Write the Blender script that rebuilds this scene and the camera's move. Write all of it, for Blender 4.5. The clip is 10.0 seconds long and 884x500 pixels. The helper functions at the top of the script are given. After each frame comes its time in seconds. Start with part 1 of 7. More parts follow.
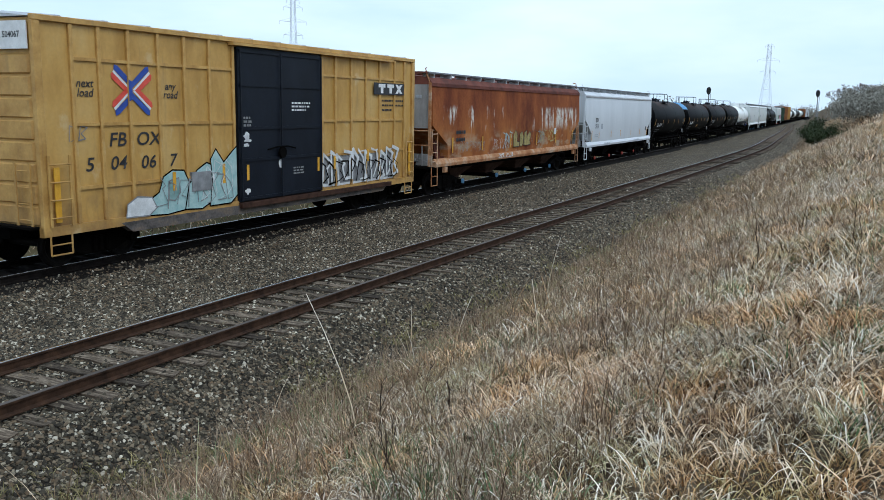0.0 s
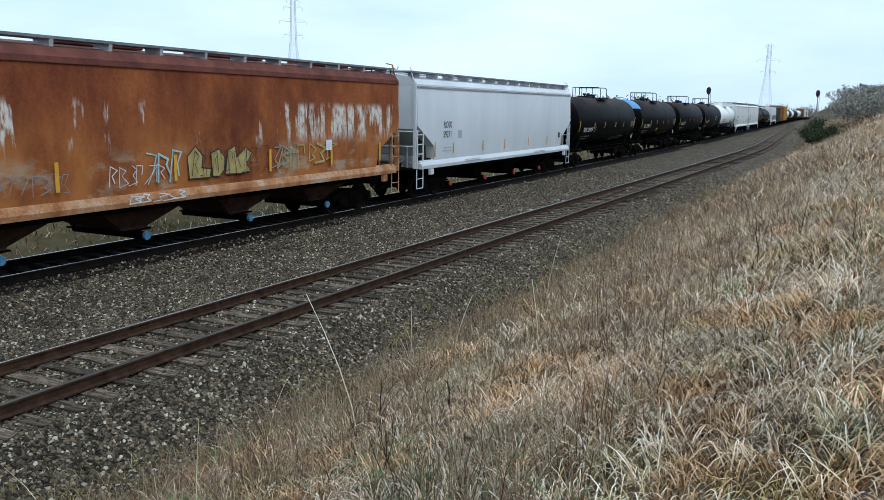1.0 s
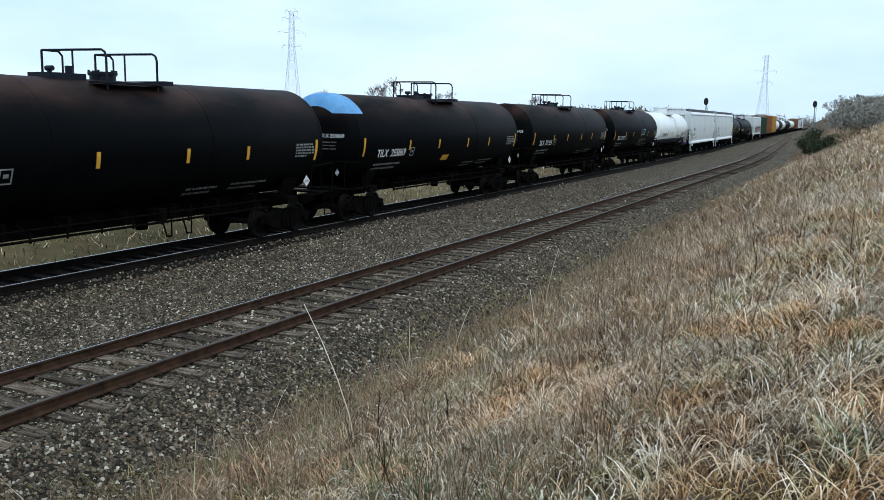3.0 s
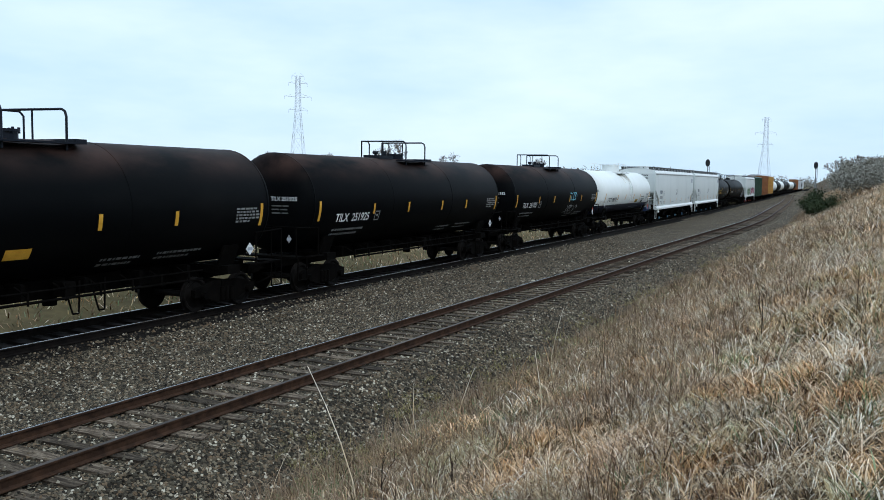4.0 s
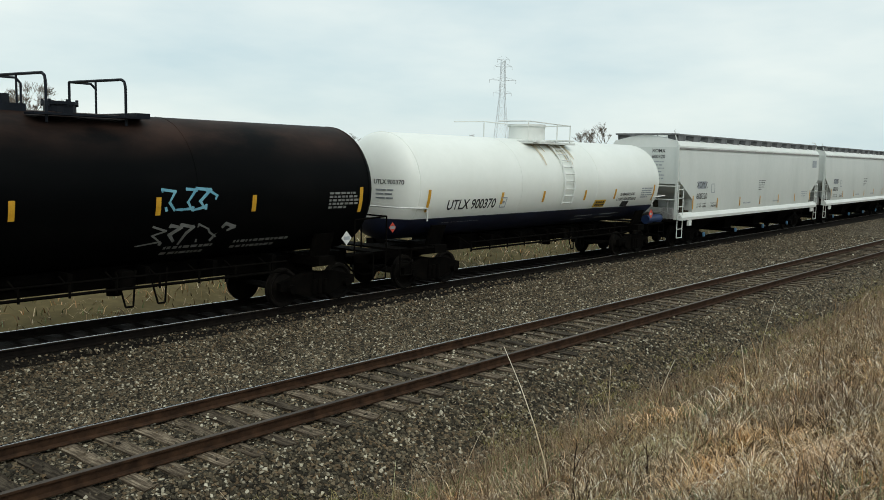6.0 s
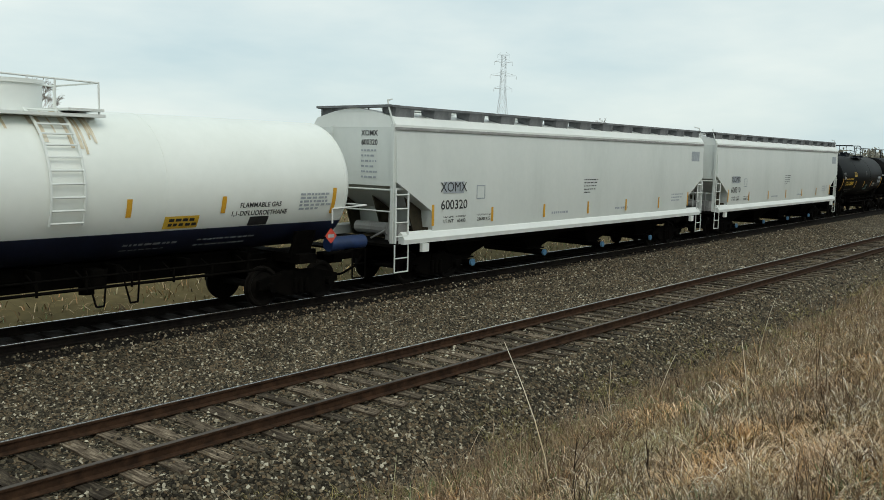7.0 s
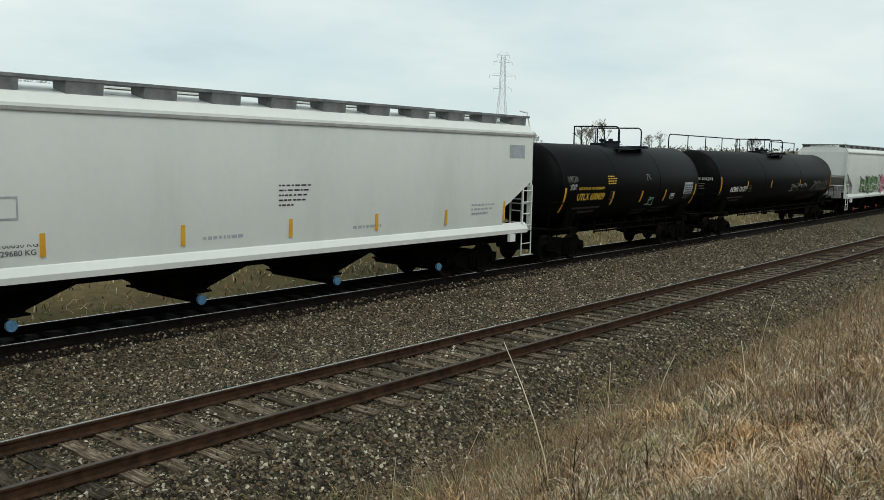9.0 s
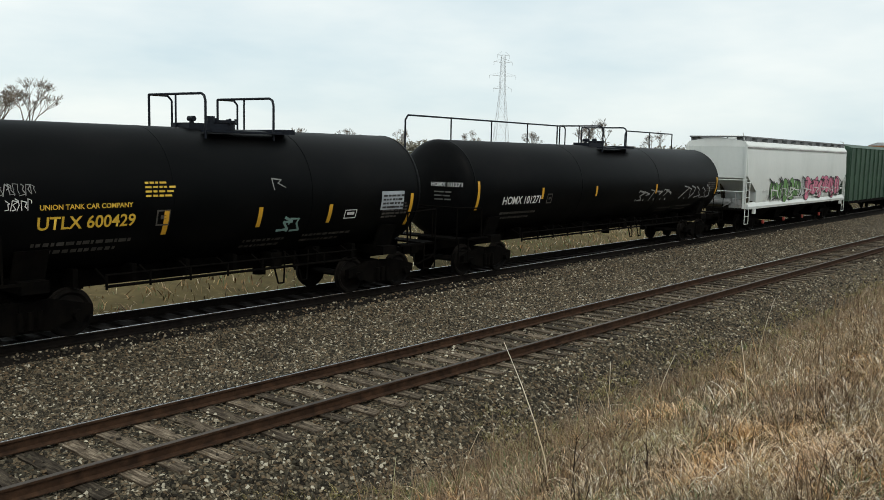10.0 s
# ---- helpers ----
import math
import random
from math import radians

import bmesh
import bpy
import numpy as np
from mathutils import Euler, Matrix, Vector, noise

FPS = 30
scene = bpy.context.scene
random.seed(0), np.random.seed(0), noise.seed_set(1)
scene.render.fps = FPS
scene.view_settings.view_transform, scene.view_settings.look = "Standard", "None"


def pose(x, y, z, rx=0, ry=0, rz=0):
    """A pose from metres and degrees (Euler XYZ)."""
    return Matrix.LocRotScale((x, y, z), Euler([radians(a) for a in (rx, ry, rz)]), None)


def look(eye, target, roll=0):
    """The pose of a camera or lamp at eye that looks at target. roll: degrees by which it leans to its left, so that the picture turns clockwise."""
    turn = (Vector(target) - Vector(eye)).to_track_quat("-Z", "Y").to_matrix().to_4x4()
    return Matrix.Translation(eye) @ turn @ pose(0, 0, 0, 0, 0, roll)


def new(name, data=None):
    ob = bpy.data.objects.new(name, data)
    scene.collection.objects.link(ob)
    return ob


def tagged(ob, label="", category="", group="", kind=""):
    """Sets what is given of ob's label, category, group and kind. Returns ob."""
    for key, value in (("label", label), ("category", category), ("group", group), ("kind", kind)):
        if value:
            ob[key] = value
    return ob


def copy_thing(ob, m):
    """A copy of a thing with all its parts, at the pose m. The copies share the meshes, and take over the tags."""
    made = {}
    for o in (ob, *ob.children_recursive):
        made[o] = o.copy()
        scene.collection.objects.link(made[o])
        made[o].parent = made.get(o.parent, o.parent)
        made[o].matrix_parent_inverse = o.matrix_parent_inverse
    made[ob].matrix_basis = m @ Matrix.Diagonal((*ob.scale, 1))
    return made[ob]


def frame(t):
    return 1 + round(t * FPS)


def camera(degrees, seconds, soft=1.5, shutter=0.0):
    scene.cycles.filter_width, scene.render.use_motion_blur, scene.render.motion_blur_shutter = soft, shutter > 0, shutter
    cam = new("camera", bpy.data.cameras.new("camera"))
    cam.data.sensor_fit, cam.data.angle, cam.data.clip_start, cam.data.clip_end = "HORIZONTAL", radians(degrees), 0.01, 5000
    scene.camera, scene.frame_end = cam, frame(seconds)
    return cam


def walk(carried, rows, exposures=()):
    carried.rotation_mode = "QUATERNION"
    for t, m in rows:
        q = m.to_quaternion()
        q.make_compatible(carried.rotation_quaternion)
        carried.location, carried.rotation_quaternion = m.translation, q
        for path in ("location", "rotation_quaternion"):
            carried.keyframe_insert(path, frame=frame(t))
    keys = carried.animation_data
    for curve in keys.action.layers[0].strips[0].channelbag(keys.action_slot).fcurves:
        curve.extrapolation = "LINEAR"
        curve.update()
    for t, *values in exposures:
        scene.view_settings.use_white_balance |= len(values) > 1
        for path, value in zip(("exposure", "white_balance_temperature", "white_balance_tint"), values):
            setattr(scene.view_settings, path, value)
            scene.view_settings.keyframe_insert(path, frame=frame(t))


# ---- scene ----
EYE = (0.0, 0.0, 3.708)
TURNS = [  # seconds, yaw to the left, pitch, roll
    (0.0, 26.778, -9.749, -0.99), (2.2, 26.778, -9.72, -0.99), (3.3, 26.62, -8.86, -1.01), (3.5, 26.63, -8.579, -1.014),
    (3.6, 26.70, -7.14, -0.98), (3.7, 26.60, -6.82, -0.95), (3.8, 26.80, -5.92, -0.92), (3.9, 26.86, -5.80, -0.89), (4.0, 26.92, -4.902, -0.869),
    (4.1, 26.98, -5.0, -0.86), (4.2, 27.15, -5.25, -0.84), (4.3, 28.55, -5.58, -0.82), (4.4, 29.65, -5.64, -0.81), (4.5, 31.05, -5.781, -0.8),
    (4.6, 32.54, -5.9, -0.85), (4.7, 33.60, -5.96, -0.92), (4.8, 33.90, -6.05, -0.97), (4.9, 36.05, -6.2, -1.03), (5.0, 36.662, -6.285, -1.075),
    (5.2, 37.72, -6.35, -1.15), (6.3, 40.82, -6.4, -1.34), (6.5, 40.878, -6.547, -1.33), (6.6, 40.62, -6.6, -1.32), (7.0, 40.58, -6.59, -1.3),
    (7.5, 40.548, -6.585, -1.3), (10.0, 40.548, -6.585, -1.3)]
cam = camera(55.44, 10.0, soft=0.8)
EXPOSURES = [(0.0, 0.20, 5620, 9), (3.6, 0.20, 5640, 8), (4.0, 0.12, 5660, 8), (4.5, -0.2, 6350, 3), (5.0, 0.0, 6760, 6), (5.2, 0.04, 6780, 7), (6.4, -0.08, 6780, 3), (9.0, -0.09, 6820, 4), (9.8, -0.13, 6820, 4), (10.0, 0.05, 6840, 8)]
walk(cam, [(t, pose(*EYE, 90 + p, r, yaw)) for t, yaw, p, r in TURNS], EXPOSURES)

# ---------------------------------------------------------------- light
world = bpy.data.worlds.new("overcast_sky")
scene.world = world
world.use_nodes = True
wn, wl = world.node_tree.nodes, world.node_tree.links
SUN_EL, SUN_AZ = radians(48), radians(118)
sky = wn.new("ShaderNodeTexSky")
sky.sky_type, sky.sun_disc = "NISHITA", False
sky.sun_elevation, sky.sun_rotation = SUN_EL, SUN_AZ
coord = wn.new("ShaderNodeTexCoord")
stretch = wn.new("ShaderNodeMapping")
stretch.inputs["Scale"].default_value = (1.0, 1.0, 3.6)
wl.new(coord.outputs["Generated"], stretch.inputs["Vector"])
cloud = wn.new("ShaderNodeTexNoise")
cloud.inputs["Scale"].default_value, cloud.inputs["Detail"].default_value, cloud.inputs["Roughness"].default_value = 2.2, 5.0, 0.55
wl.new(stretch.outputs["Vector"], cloud.inputs["Vector"])
tone = wn.new("ShaderNodeValToRGB")
tone.color_ramp.elements[0].position, tone.color_ramp.elements[0].color = 0.32, (6.4, 7.9, 8.9, 1)
tone.color_ramp.elements[1].position, tone.color_ramp.elements[1].color = 0.68, (9.4, 10.1, 10.4, 1)
wl.new(cloud.outputs["Fac"], tone.inputs["Fac"])
veil = wn.new("ShaderNodeMix")
veil.data_type = "RGBA"
veil.inputs[0].default_value = 0.88
wl.new(sky.outputs["Color"], veil.inputs[6])
wl.new(tone.outputs["Color"], veil.inputs[7])
wl.new(veil.outputs[2], wn["Background"].inputs["Color"])
wn["Background"].inputs["Strength"].default_value = 0.1

sun = new("sun", bpy.data.lights.new("sun", "SUN"))
sun.data.energy, sun.data.angle, sun.data.color = 1.05, radians(30), (1.0, 0.96, 0.9)
sun.matrix_world = look((60 * math.sin(SUN_AZ), 60 * math.cos(SUN_AZ), 66), (0, 0, 0))


# ---------------------------------------------------------------- materials
def material(name, colours, rough=0.6, metal=0.0, scale=3.0, fine=40.0, bump=0.15, stretched=(1, 1, 1), random_value=0.0, island=False, spec=0.5, mottle=0.06):
    """Two or three colours mixed by coarse noise, darkened and lightened by fine noise, with relief."""
    m = bpy.data.materials.new(name)
    m.use_nodes = True
    n, l = m.node_tree.nodes, m.node_tree.links
    bsdf = n["Principled BSDF"]
    tc = n.new("ShaderNodeTexCoord")
    mp = n.new("ShaderNodeMapping")
    mp.inputs["Scale"].default_value = stretched
    l.new(tc.outputs["Object"], mp.inputs["Vector"])
    big = n.new("ShaderNodeTexNoise")
    big.inputs["Scale"].default_value, big.inputs["Detail"].default_value = scale, 6.0
    big.inputs["Roughness"].default_value = 0.65
    l.new(mp.outputs["Vector"], big.inputs["Vector"])
    ramp = n.new("ShaderNodeValToRGB")
    el = ramp.color_ramp.elements
    while len(el) < len(colours):
        el.new(0.5)
    for i, c in enumerate(colours):
        el[i].position = 0.36 + 0.28 * i / max(1, len(colours) - 1)
        el[i].color = (*c, 1)
    l.new(big.outputs["Fac"], ramp.inputs["Fac"])
    small = n.new("ShaderNodeTexNoise")
    small.inputs["Scale"].default_value, small.inputs["Detail"].default_value = fine, 4.0
    l.new(tc.outputs["Object"], small.inputs["Vector"])
    span = n.new("ShaderNodeMapRange")
    span.inputs["From Min"].default_value, span.inputs["From Max"].default_value = 0.3, 0.7
    span.inputs["To Min"].default_value, span.inputs["To Max"].default_value = 1 - mottle, 1 + mottle
    l.new(small.outputs["Fac"], span.inputs["Value"])
    last = span.outputs["Result"]
    if random_value or island:
        if island:
            src = n.new("ShaderNodeNewGeometry").outputs["Random Per Island"]
        else:
            src = n.new("ShaderNodeObjectInfo").outputs["Random"]
        rng = n.new("ShaderNodeMapRange")
        rng.inputs["To Min"].default_value, rng.inputs["To Max"].default_value = 1 - random_value, 1 + random_value
        l.new(src, rng.inputs["Value"])
        mul = n.new("ShaderNodeMath")
        mul.operation = "MULTIPLY"
        l.new(last, mul.inputs[0])
        l.new(rng.outputs["Result"], mul.inputs[1])
        last = mul.outputs["Value"]
    mix = n.new("ShaderNodeVectorMath")
    mix.operation = "SCALE"
    l.new(ramp.outputs["Color"], mix.inputs[0])
    l.new(last, mix.inputs["Scale"])
    l.new(mix.outputs["Vector"], bsdf.inputs["Base Color"])
    bsdf.inputs["Roughness"].default_value, bsdf.inputs["Metallic"].default_value = rough, metal
    bsdf.inputs["Specular IOR Level"].default_value = spec
    if bump:
        b = n.new("ShaderNodeBump")
        b.inputs["Strength"].default_value, b.inputs["Distance"].default_value = bump, 0.01
        l.new(small.outputs["Fac"], b.inputs["Height"])
        l.new(b.outputs["Normal"], bsdf.inputs["Normal"])
    return m


def island_palette(name, colours, rough=0.85, dirt=0.25, patches=()):
    """Every separate piece takes one colour of the palette."""
    m = bpy.data.materials.new(name)
    m.use_nodes = True
    n, l = m.node_tree.nodes, m.node_tree.links
    geo = n.new("ShaderNodeNewGeometry")
    ramp = n.new("ShaderNodeValToRGB")
    ramp.color_ramp.interpolation = "LINEAR"
    el = ramp.color_ramp.elements
    while len(el) < len(colours):
        el.new(0.5)
    for i, (at, c) in enumerate(colours):
        el[i].position, el[i].color = at, (*c, 1)
    l.new(geo.outputs["Random Per Island"], ramp.inputs["Fac"])
    tc = n.new("ShaderNodeTexCoord")
    noise_tex = n.new("ShaderNodeTexNoise")
    noise_tex.inputs["Scale"].default_value, noise_tex.inputs["Detail"].default_value = 0.9, 4.0
    l.new(tc.outputs["Object"], noise_tex.inputs["Vector"])
    span = n.new("ShaderNodeMapRange")
    span.inputs["From Min"].default_value, span.inputs["From Max"].default_value = 0.3, 0.7
    span.inputs["To Min"].default_value, span.inputs["To Max"].default_value = 1 - dirt, 1 + dirt
    l.new(noise_tex.outputs["Fac"], span.inputs["Value"])
    mix = n.new("ShaderNodeVectorMath")
    mix.operation = "SCALE"
    l.new(ramp.outputs["Color"], mix.inputs[0])
    l.new(span.outputs["Result"], mix.inputs["Scale"])
    colour = mix.outputs["Vector"]
    for i, (scale, low, high, tint) in enumerate(patches):
        shift = n.new("ShaderNodeVectorMath")
        shift.inputs[1].default_value = (17.0 * i, 5.0 * i, 3.0)
        l.new(tc.outputs["Object"], shift.inputs[0])
        spot = n.new("ShaderNodeTexNoise")
        spot.inputs["Scale"].default_value, spot.inputs["Detail"].default_value = scale, 3.0
        l.new(shift.outputs["Vector"], spot.inputs["Vector"])
        edge = n.new("ShaderNodeMapRange")
        edge.inputs["From Min"].default_value, edge.inputs["From Max"].default_value = low, high
        l.new(spot.outputs["Fac"], edge.inputs["Value"])
        tinted = n.new("ShaderNodeMix")
        tinted.data_type, tinted.blend_type = "RGBA", "MULTIPLY"
        l.new(edge.outputs["Result"], tinted.inputs[0])
        l.new(colour, tinted.inputs[6])
        tinted.inputs[7].default_value = (*tint, 1)
        colour = tinted.outputs[2]
    l.new(colour, n["Principled BSDF"].inputs["Base Color"])
    n["Principled BSDF"].inputs["Roughness"].default_value = rough
    n["Principled BSDF"].inputs["Specular IOR Level"].default_value = 0.25
    return m


GRASS_PATCHES = [(1.3, 0.48, 0.64, (1.0, 0.76, 0.54)), (1.9, 0.52, 0.62, (0.56, 0.48, 0.42)), (0.9, 0.54, 0.66, (0.86, 0.97, 0.76)), (0.6, 0.5, 0.6, (1.02, 1.0, 1.06))]


M = {}

# oil and the deep shade under the train, both in this colour
M["shaded_oily_bed"] = material("shaded_oily_ballast_bed", [(0.006, 0.005, 0.004), (0.016, 0.013, 0.010)], 0.95, 0, 12, 45, 1.0, spec=0.1, mottle=0.25)
M["dry_soil"] = material("dry_grass_soil", [(0.040, 0.027, 0.015), (0.092, 0.065, 0.038), (0.165, 0.122, 0.074)], 0.95, 0, 1.3, 22, 0.9, spec=0.1, mottle=0.3)
M["field"] = material("dry_field", [(0.05, 0.042, 0.018), (0.10, 0.078, 0.035), (0.16, 0.122, 0.06)], 0.95, 0, 0.06, 3.0, 0.5, spec=0.1, mottle=0.2)
M["grass"] = island_palette("dry_grass", [(0.0, (0.02604, 0.01581, 0.008835)), (0.2, (0.1163, 0.06975, 0.03162)), (0.42, (0.3348, 0.2185, 0.1116)), (0.66, (0.5022, 0.3767, 0.2232)), (0.88, (0.6882, 0.5766, 0.4092)), (1.0, (0.837, 0.7719, 0.6417))], 0.65, 0.3, GRASS_PATCHES)
M["pink_grass"] = island_palette("reddish_grass", [(0.0, (0.0744, 0.04278, 0.02418)), (0.5, (0.2511, 0.1655, 0.09765)), (1.0, (0.4836, 0.372, 0.2558))], 0.8, 0.3, GRASS_PATCHES[1:3])
M["straw"] = island_palette("pale_straw", [(0.0, (0.50, 0.31, 0.13)), (0.5, (0.76, 0.63, 0.44)), (1.0, (0.90, 0.84, 0.72))], 0.6, 0.15, GRASS_PATCHES[:1])
M["olive_growth"] = island_palette("olive_low_growth", [(0.0, (0.085, 0.0765, 0.0238)), (0.5, (0.2125, 0.187, 0.0646)), (1.0, (0.442, 0.3655, 0.17))], 0.8, 0.3)
M["green_grass"] = island_palette("green_weeds", [(0.0, (0.05, 0.08, 0.025)), (0.6, (0.13, 0.19, 0.07)), (1.0, (0.27, 0.33, 0.19))], 0.75, 0.3)
M["weed_stem"] = material("dark_weed_stem", [(0.018, 0.011, 0.008), (0.05, 0.03, 0.02)], 0.8, 0, 6, 60, 0.1, spec=0.2)
M["rail_side"] = material("rusty_rail", [(0.024, 0.013, 0.008), (0.065, 0.034, 0.019)], 0.85, 0.0, 6, 60, 0.3, spec=0.15)
# main line's rail sides, darkened for the train's shade
M["dark_rail"] = material("shaded_oily_rail", [(0.005, 0.004, 0.0035), (0.012, 0.009, 0.007)], 0.85, 0.0, 6, 60, 0.3, spec=0.1)
M["rail_head"] = material("polished_rail_head", [(0.62, 0.62, 0.62), (0.8, 0.8, 0.8)], 0.22, 1.0, 3, 50, 0.03, (1, 0.05, 1))
M["dull_head"] = material("dull_rail_head", [(0.05, 0.038, 0.03), (0.11, 0.088, 0.072)], 0.6, 0.3, 3, 50, 0.1, (1, 0.1, 1))
M["tie"] = material("weathered_tie_wood", [(0.030, 0.022, 0.015), (0.080, 0.060, 0.042), (0.20, 0.16, 0.115)], 0.9, 0, 2.5, 30, 0.9, (1, 9, 9), random_value=0.55, spec=0.15, mottle=0.3)
# main line's ties, with the train's shade in their colour
M["dark_tie"] = material("shaded_oily_tie_wood", [(0.006, 0.005, 0.0045), (0.016, 0.013, 0.011)], 0.95, 0, 3, 30, 0.5, random_value=0.2, spec=0.1)
# black grime, made darker still for the shade under the cars
M["shaded_grime"] = material("shaded_running_gear_grime", [(0.0018, 0.0016, 0.0014), (0.0048, 0.004, 0.0032)], 0.9, 0, 4, 40, 0.3, spec=0.04)
M["brown_gear"] = material("rusty_running_gear", [(0.03, 0.014, 0.009), (0.07, 0.035, 0.022)], 0.85, 0, 4, 40, 0.3, spec=0.15)
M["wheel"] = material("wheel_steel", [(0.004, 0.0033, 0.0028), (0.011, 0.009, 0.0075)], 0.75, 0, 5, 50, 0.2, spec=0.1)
M["yellow"] = material("boxcar_yellow", [(0.38, 0.205, 0.04), (0.49, 0.285, 0.068), (0.53, 0.335, 0.105)], 0.55, 0, 0.8, 14, 0.05, (1, 1, 0.35), mottle=0.05)
M["yellow_rib"] = material("boxcar_rib_yellow", [(0.36, 0.19, 0.04), (0.54, 0.325, 0.09)], 0.55, 0, 1.6, 20, 0.05, mottle=0.06)
M["black_paint"] = material("black_door_paint", [(0.0035, 0.005, 0.009), (0.008, 0.011, 0.018)], 0.5, 0, 1.2, 25, 0.1, (1, 1, 0.4), spec=0.2, mottle=0.25)
M["galvanised"] = material("galvanised_roof", [(0.42, 0.43, 0.44), (0.58, 0.59, 0.6)], 0.5, 0.5, 2, 30, 0.1)
M["rust_dark"] = material("oxide_red_roof", [(0.085, 0.03, 0.022), (0.17, 0.055, 0.036)], 0.8, 0, 1.5, 20, 0.25, spec=0.25)
M["rust_sill"] = material("rusted_sill", [(0.26, 0.10, 0.035), (0.40, 0.20, 0.09), (0.46, 0.34, 0.24)], 0.85, 0, 1.3, 18, 0.3, spec=0.25, mottle=0.2)
M["pale_streak"] = material("pale_worn_paint", [(0.33, 0.22, 0.13), (0.52, 0.44, 0.34), (0.62, 0.57, 0.49)], 0.85, 0, 4, 25, 0.2, (1, 1, 0.3), spec=0.2)
M["grey_paint"] = material("weathered_grey_paint", [(0.25, 0.245, 0.235), (0.38, 0.375, 0.36)], 0.7, 0, 1.5, 25, 0.15, (1, 1, 0.4))
M["white_car"] = material("white_hopper_paint", [(0.60, 0.625, 0.595), (0.66, 0.685, 0.655), (0.69, 0.71, 0.68)], 0.45, 0, 0.5, 6, 0.02, (1, 1, 0.3), mottle=0.015)
M["silver_car"] = material("light_grey_hopper_paint", [(0.56, 0.585, 0.60), (0.65, 0.675, 0.69)], 0.42, 0, 0.5, 6, 0.02, (1, 1, 0.3), mottle=0.015)
M["bright_roof"] = material("bright_metal_roof", [(0.60, 0.61, 0.62), (0.74, 0.75, 0.76)], 0.4, 0.3, 1.5, 30, 0.08, (1, 0.4, 1))
M["bright_white"] = material("bright_white_paint", [(0.74, 0.76, 0.73), (0.80, 0.815, 0.785)], 0.42, 0, 0.6, 6, 0.0, (1, 1, 0.4), mottle=0.015)
M["tank_black"] = material("weathered_black_tank", [(0.0011, 0.0014, 0.0016), (0.002, 0.0023, 0.0025), (0.0045, 0.0044, 0.0044)], 0.5, 0, 0.7, 25, 0.08, (1, 0.5, 0.8), spec=0.06)
M["tank_white"] = material("white_tank_paint", [(0.80, 0.82, 0.77), (0.86, 0.875, 0.83)], 0.38, 0, 0.4, 5, 0.0, mottle=0.012)
M["stain"] = material("brown_rust_run", [(0.55, 0.44, 0.28), (0.72, 0.66, 0.54)], 0.6, 0, 3, 20, 0.03, (1, 2, 0.3))
M["navy"] = material("dark_blue_tank_paint", [(0.008, 0.011, 0.03), (0.015, 0.022, 0.055)], 0.45, 0, 1.2, 25, 0.08)
M["blue_part"] = material("blue_paint", [(0.010, 0.026, 0.08), (0.02, 0.045, 0.14)], 0.5, 0, 2, 25, 0.08)
M["sky_blue"] = material("faded_blue_paint", [(0.10, 0.27, 0.52), (0.15, 0.36, 0.62)], 0.6, 0, 2, 25, 0.08)
M["reflective"] = material("yellow_reflective_strip", [(0.60, 0.30, 0.02), (0.72, 0.39, 0.04)], 0.4, 0, 4, 40, 0.02)
M["white_mark"] = material("white_lettering", [(0.62, 0.62, 0.6), (0.74, 0.74, 0.72)], 0.6, 0, 5, 60, 0.02)
M["dim_mark"] = material("faded_lettering", [(0.17, 0.17, 0.165), (0.28, 0.28, 0.27)], 0.7, 0, 5, 60, 0.02)
M["faint_mark"] = material("grimy_lettering", [(0.035, 0.03, 0.026), (0.085, 0.075, 0.065)], 0.75, 0, 5, 60, 0.02)
M["black_mark"] = material("black_lettering", [(0.012, 0.012, 0.014), (0.03, 0.03, 0.032)], 0.6, 0, 5, 60, 0.02)
M["grey_mark"] = material("grey_lettering", [(0.30, 0.33, 0.36), (0.42, 0.45, 0.48)], 0.6, 0, 5, 60, 0.02)
M["yellow_mark"] = material("yellow_lettering", [(0.62, 0.38, 0.03), (0.75, 0.48, 0.06)], 0.6, 0, 5, 60, 0.02)
M["red_mark"] = material("red_emblem_paint", [(0.55, 0.05, 0.03), (0.68, 0.09, 0.05)], 0.6, 0, 5, 60, 0.02)
M["blue_mark"] = material("blue_emblem_paint", [(0.02, 0.05, 0.26), (0.035, 0.08, 0.34)], 0.6, 0, 5, 60, 0.02)
M["deep_teal_tag"] = material("dull_teal_spray", [(0.16, 0.28, 0.26), (0.24, 0.36, 0.33)], 0.7, 0, 3, 40, 0.05)
M["teal_tag"] = material("pale_teal_spray", [(0.25, 0.42, 0.40), (0.42, 0.55, 0.52)], 0.7, 0, 3, 40, 0.05)
M["white_tag"] = material("white_spray", [(0.50, 0.50, 0.48), (0.72, 0.72, 0.7)], 0.7, 0, 3, 40, 0.05)
M["grey_tag"] = material("grey_spray", [(0.16, 0.16, 0.16), (0.28, 0.28, 0.275)], 0.7, 0, 3, 40, 0.05)
M["yellow_tag"] = material("mustard_spray", [(0.33, 0.25, 0.075), (0.45, 0.36, 0.13)], 0.7, 0, 3, 40, 0.05)
M["green_tag"] = material("green_spray", [(0.10, 0.22, 0.07), (0.18, 0.34, 0.12)], 0.7, 0, 3, 40, 0.05)
M["pink_tag"] = material("pink_spray", [(0.55, 0.12, 0.22), (0.65, 0.22, 0.3)], 0.7, 0, 3, 40, 0.05)
M["blue_tag"] = material("light_blue_spray", [(0.10, 0.32, 0.45), (0.2, 0.45, 0.55)], 0.7, 0, 3, 40, 0.05)
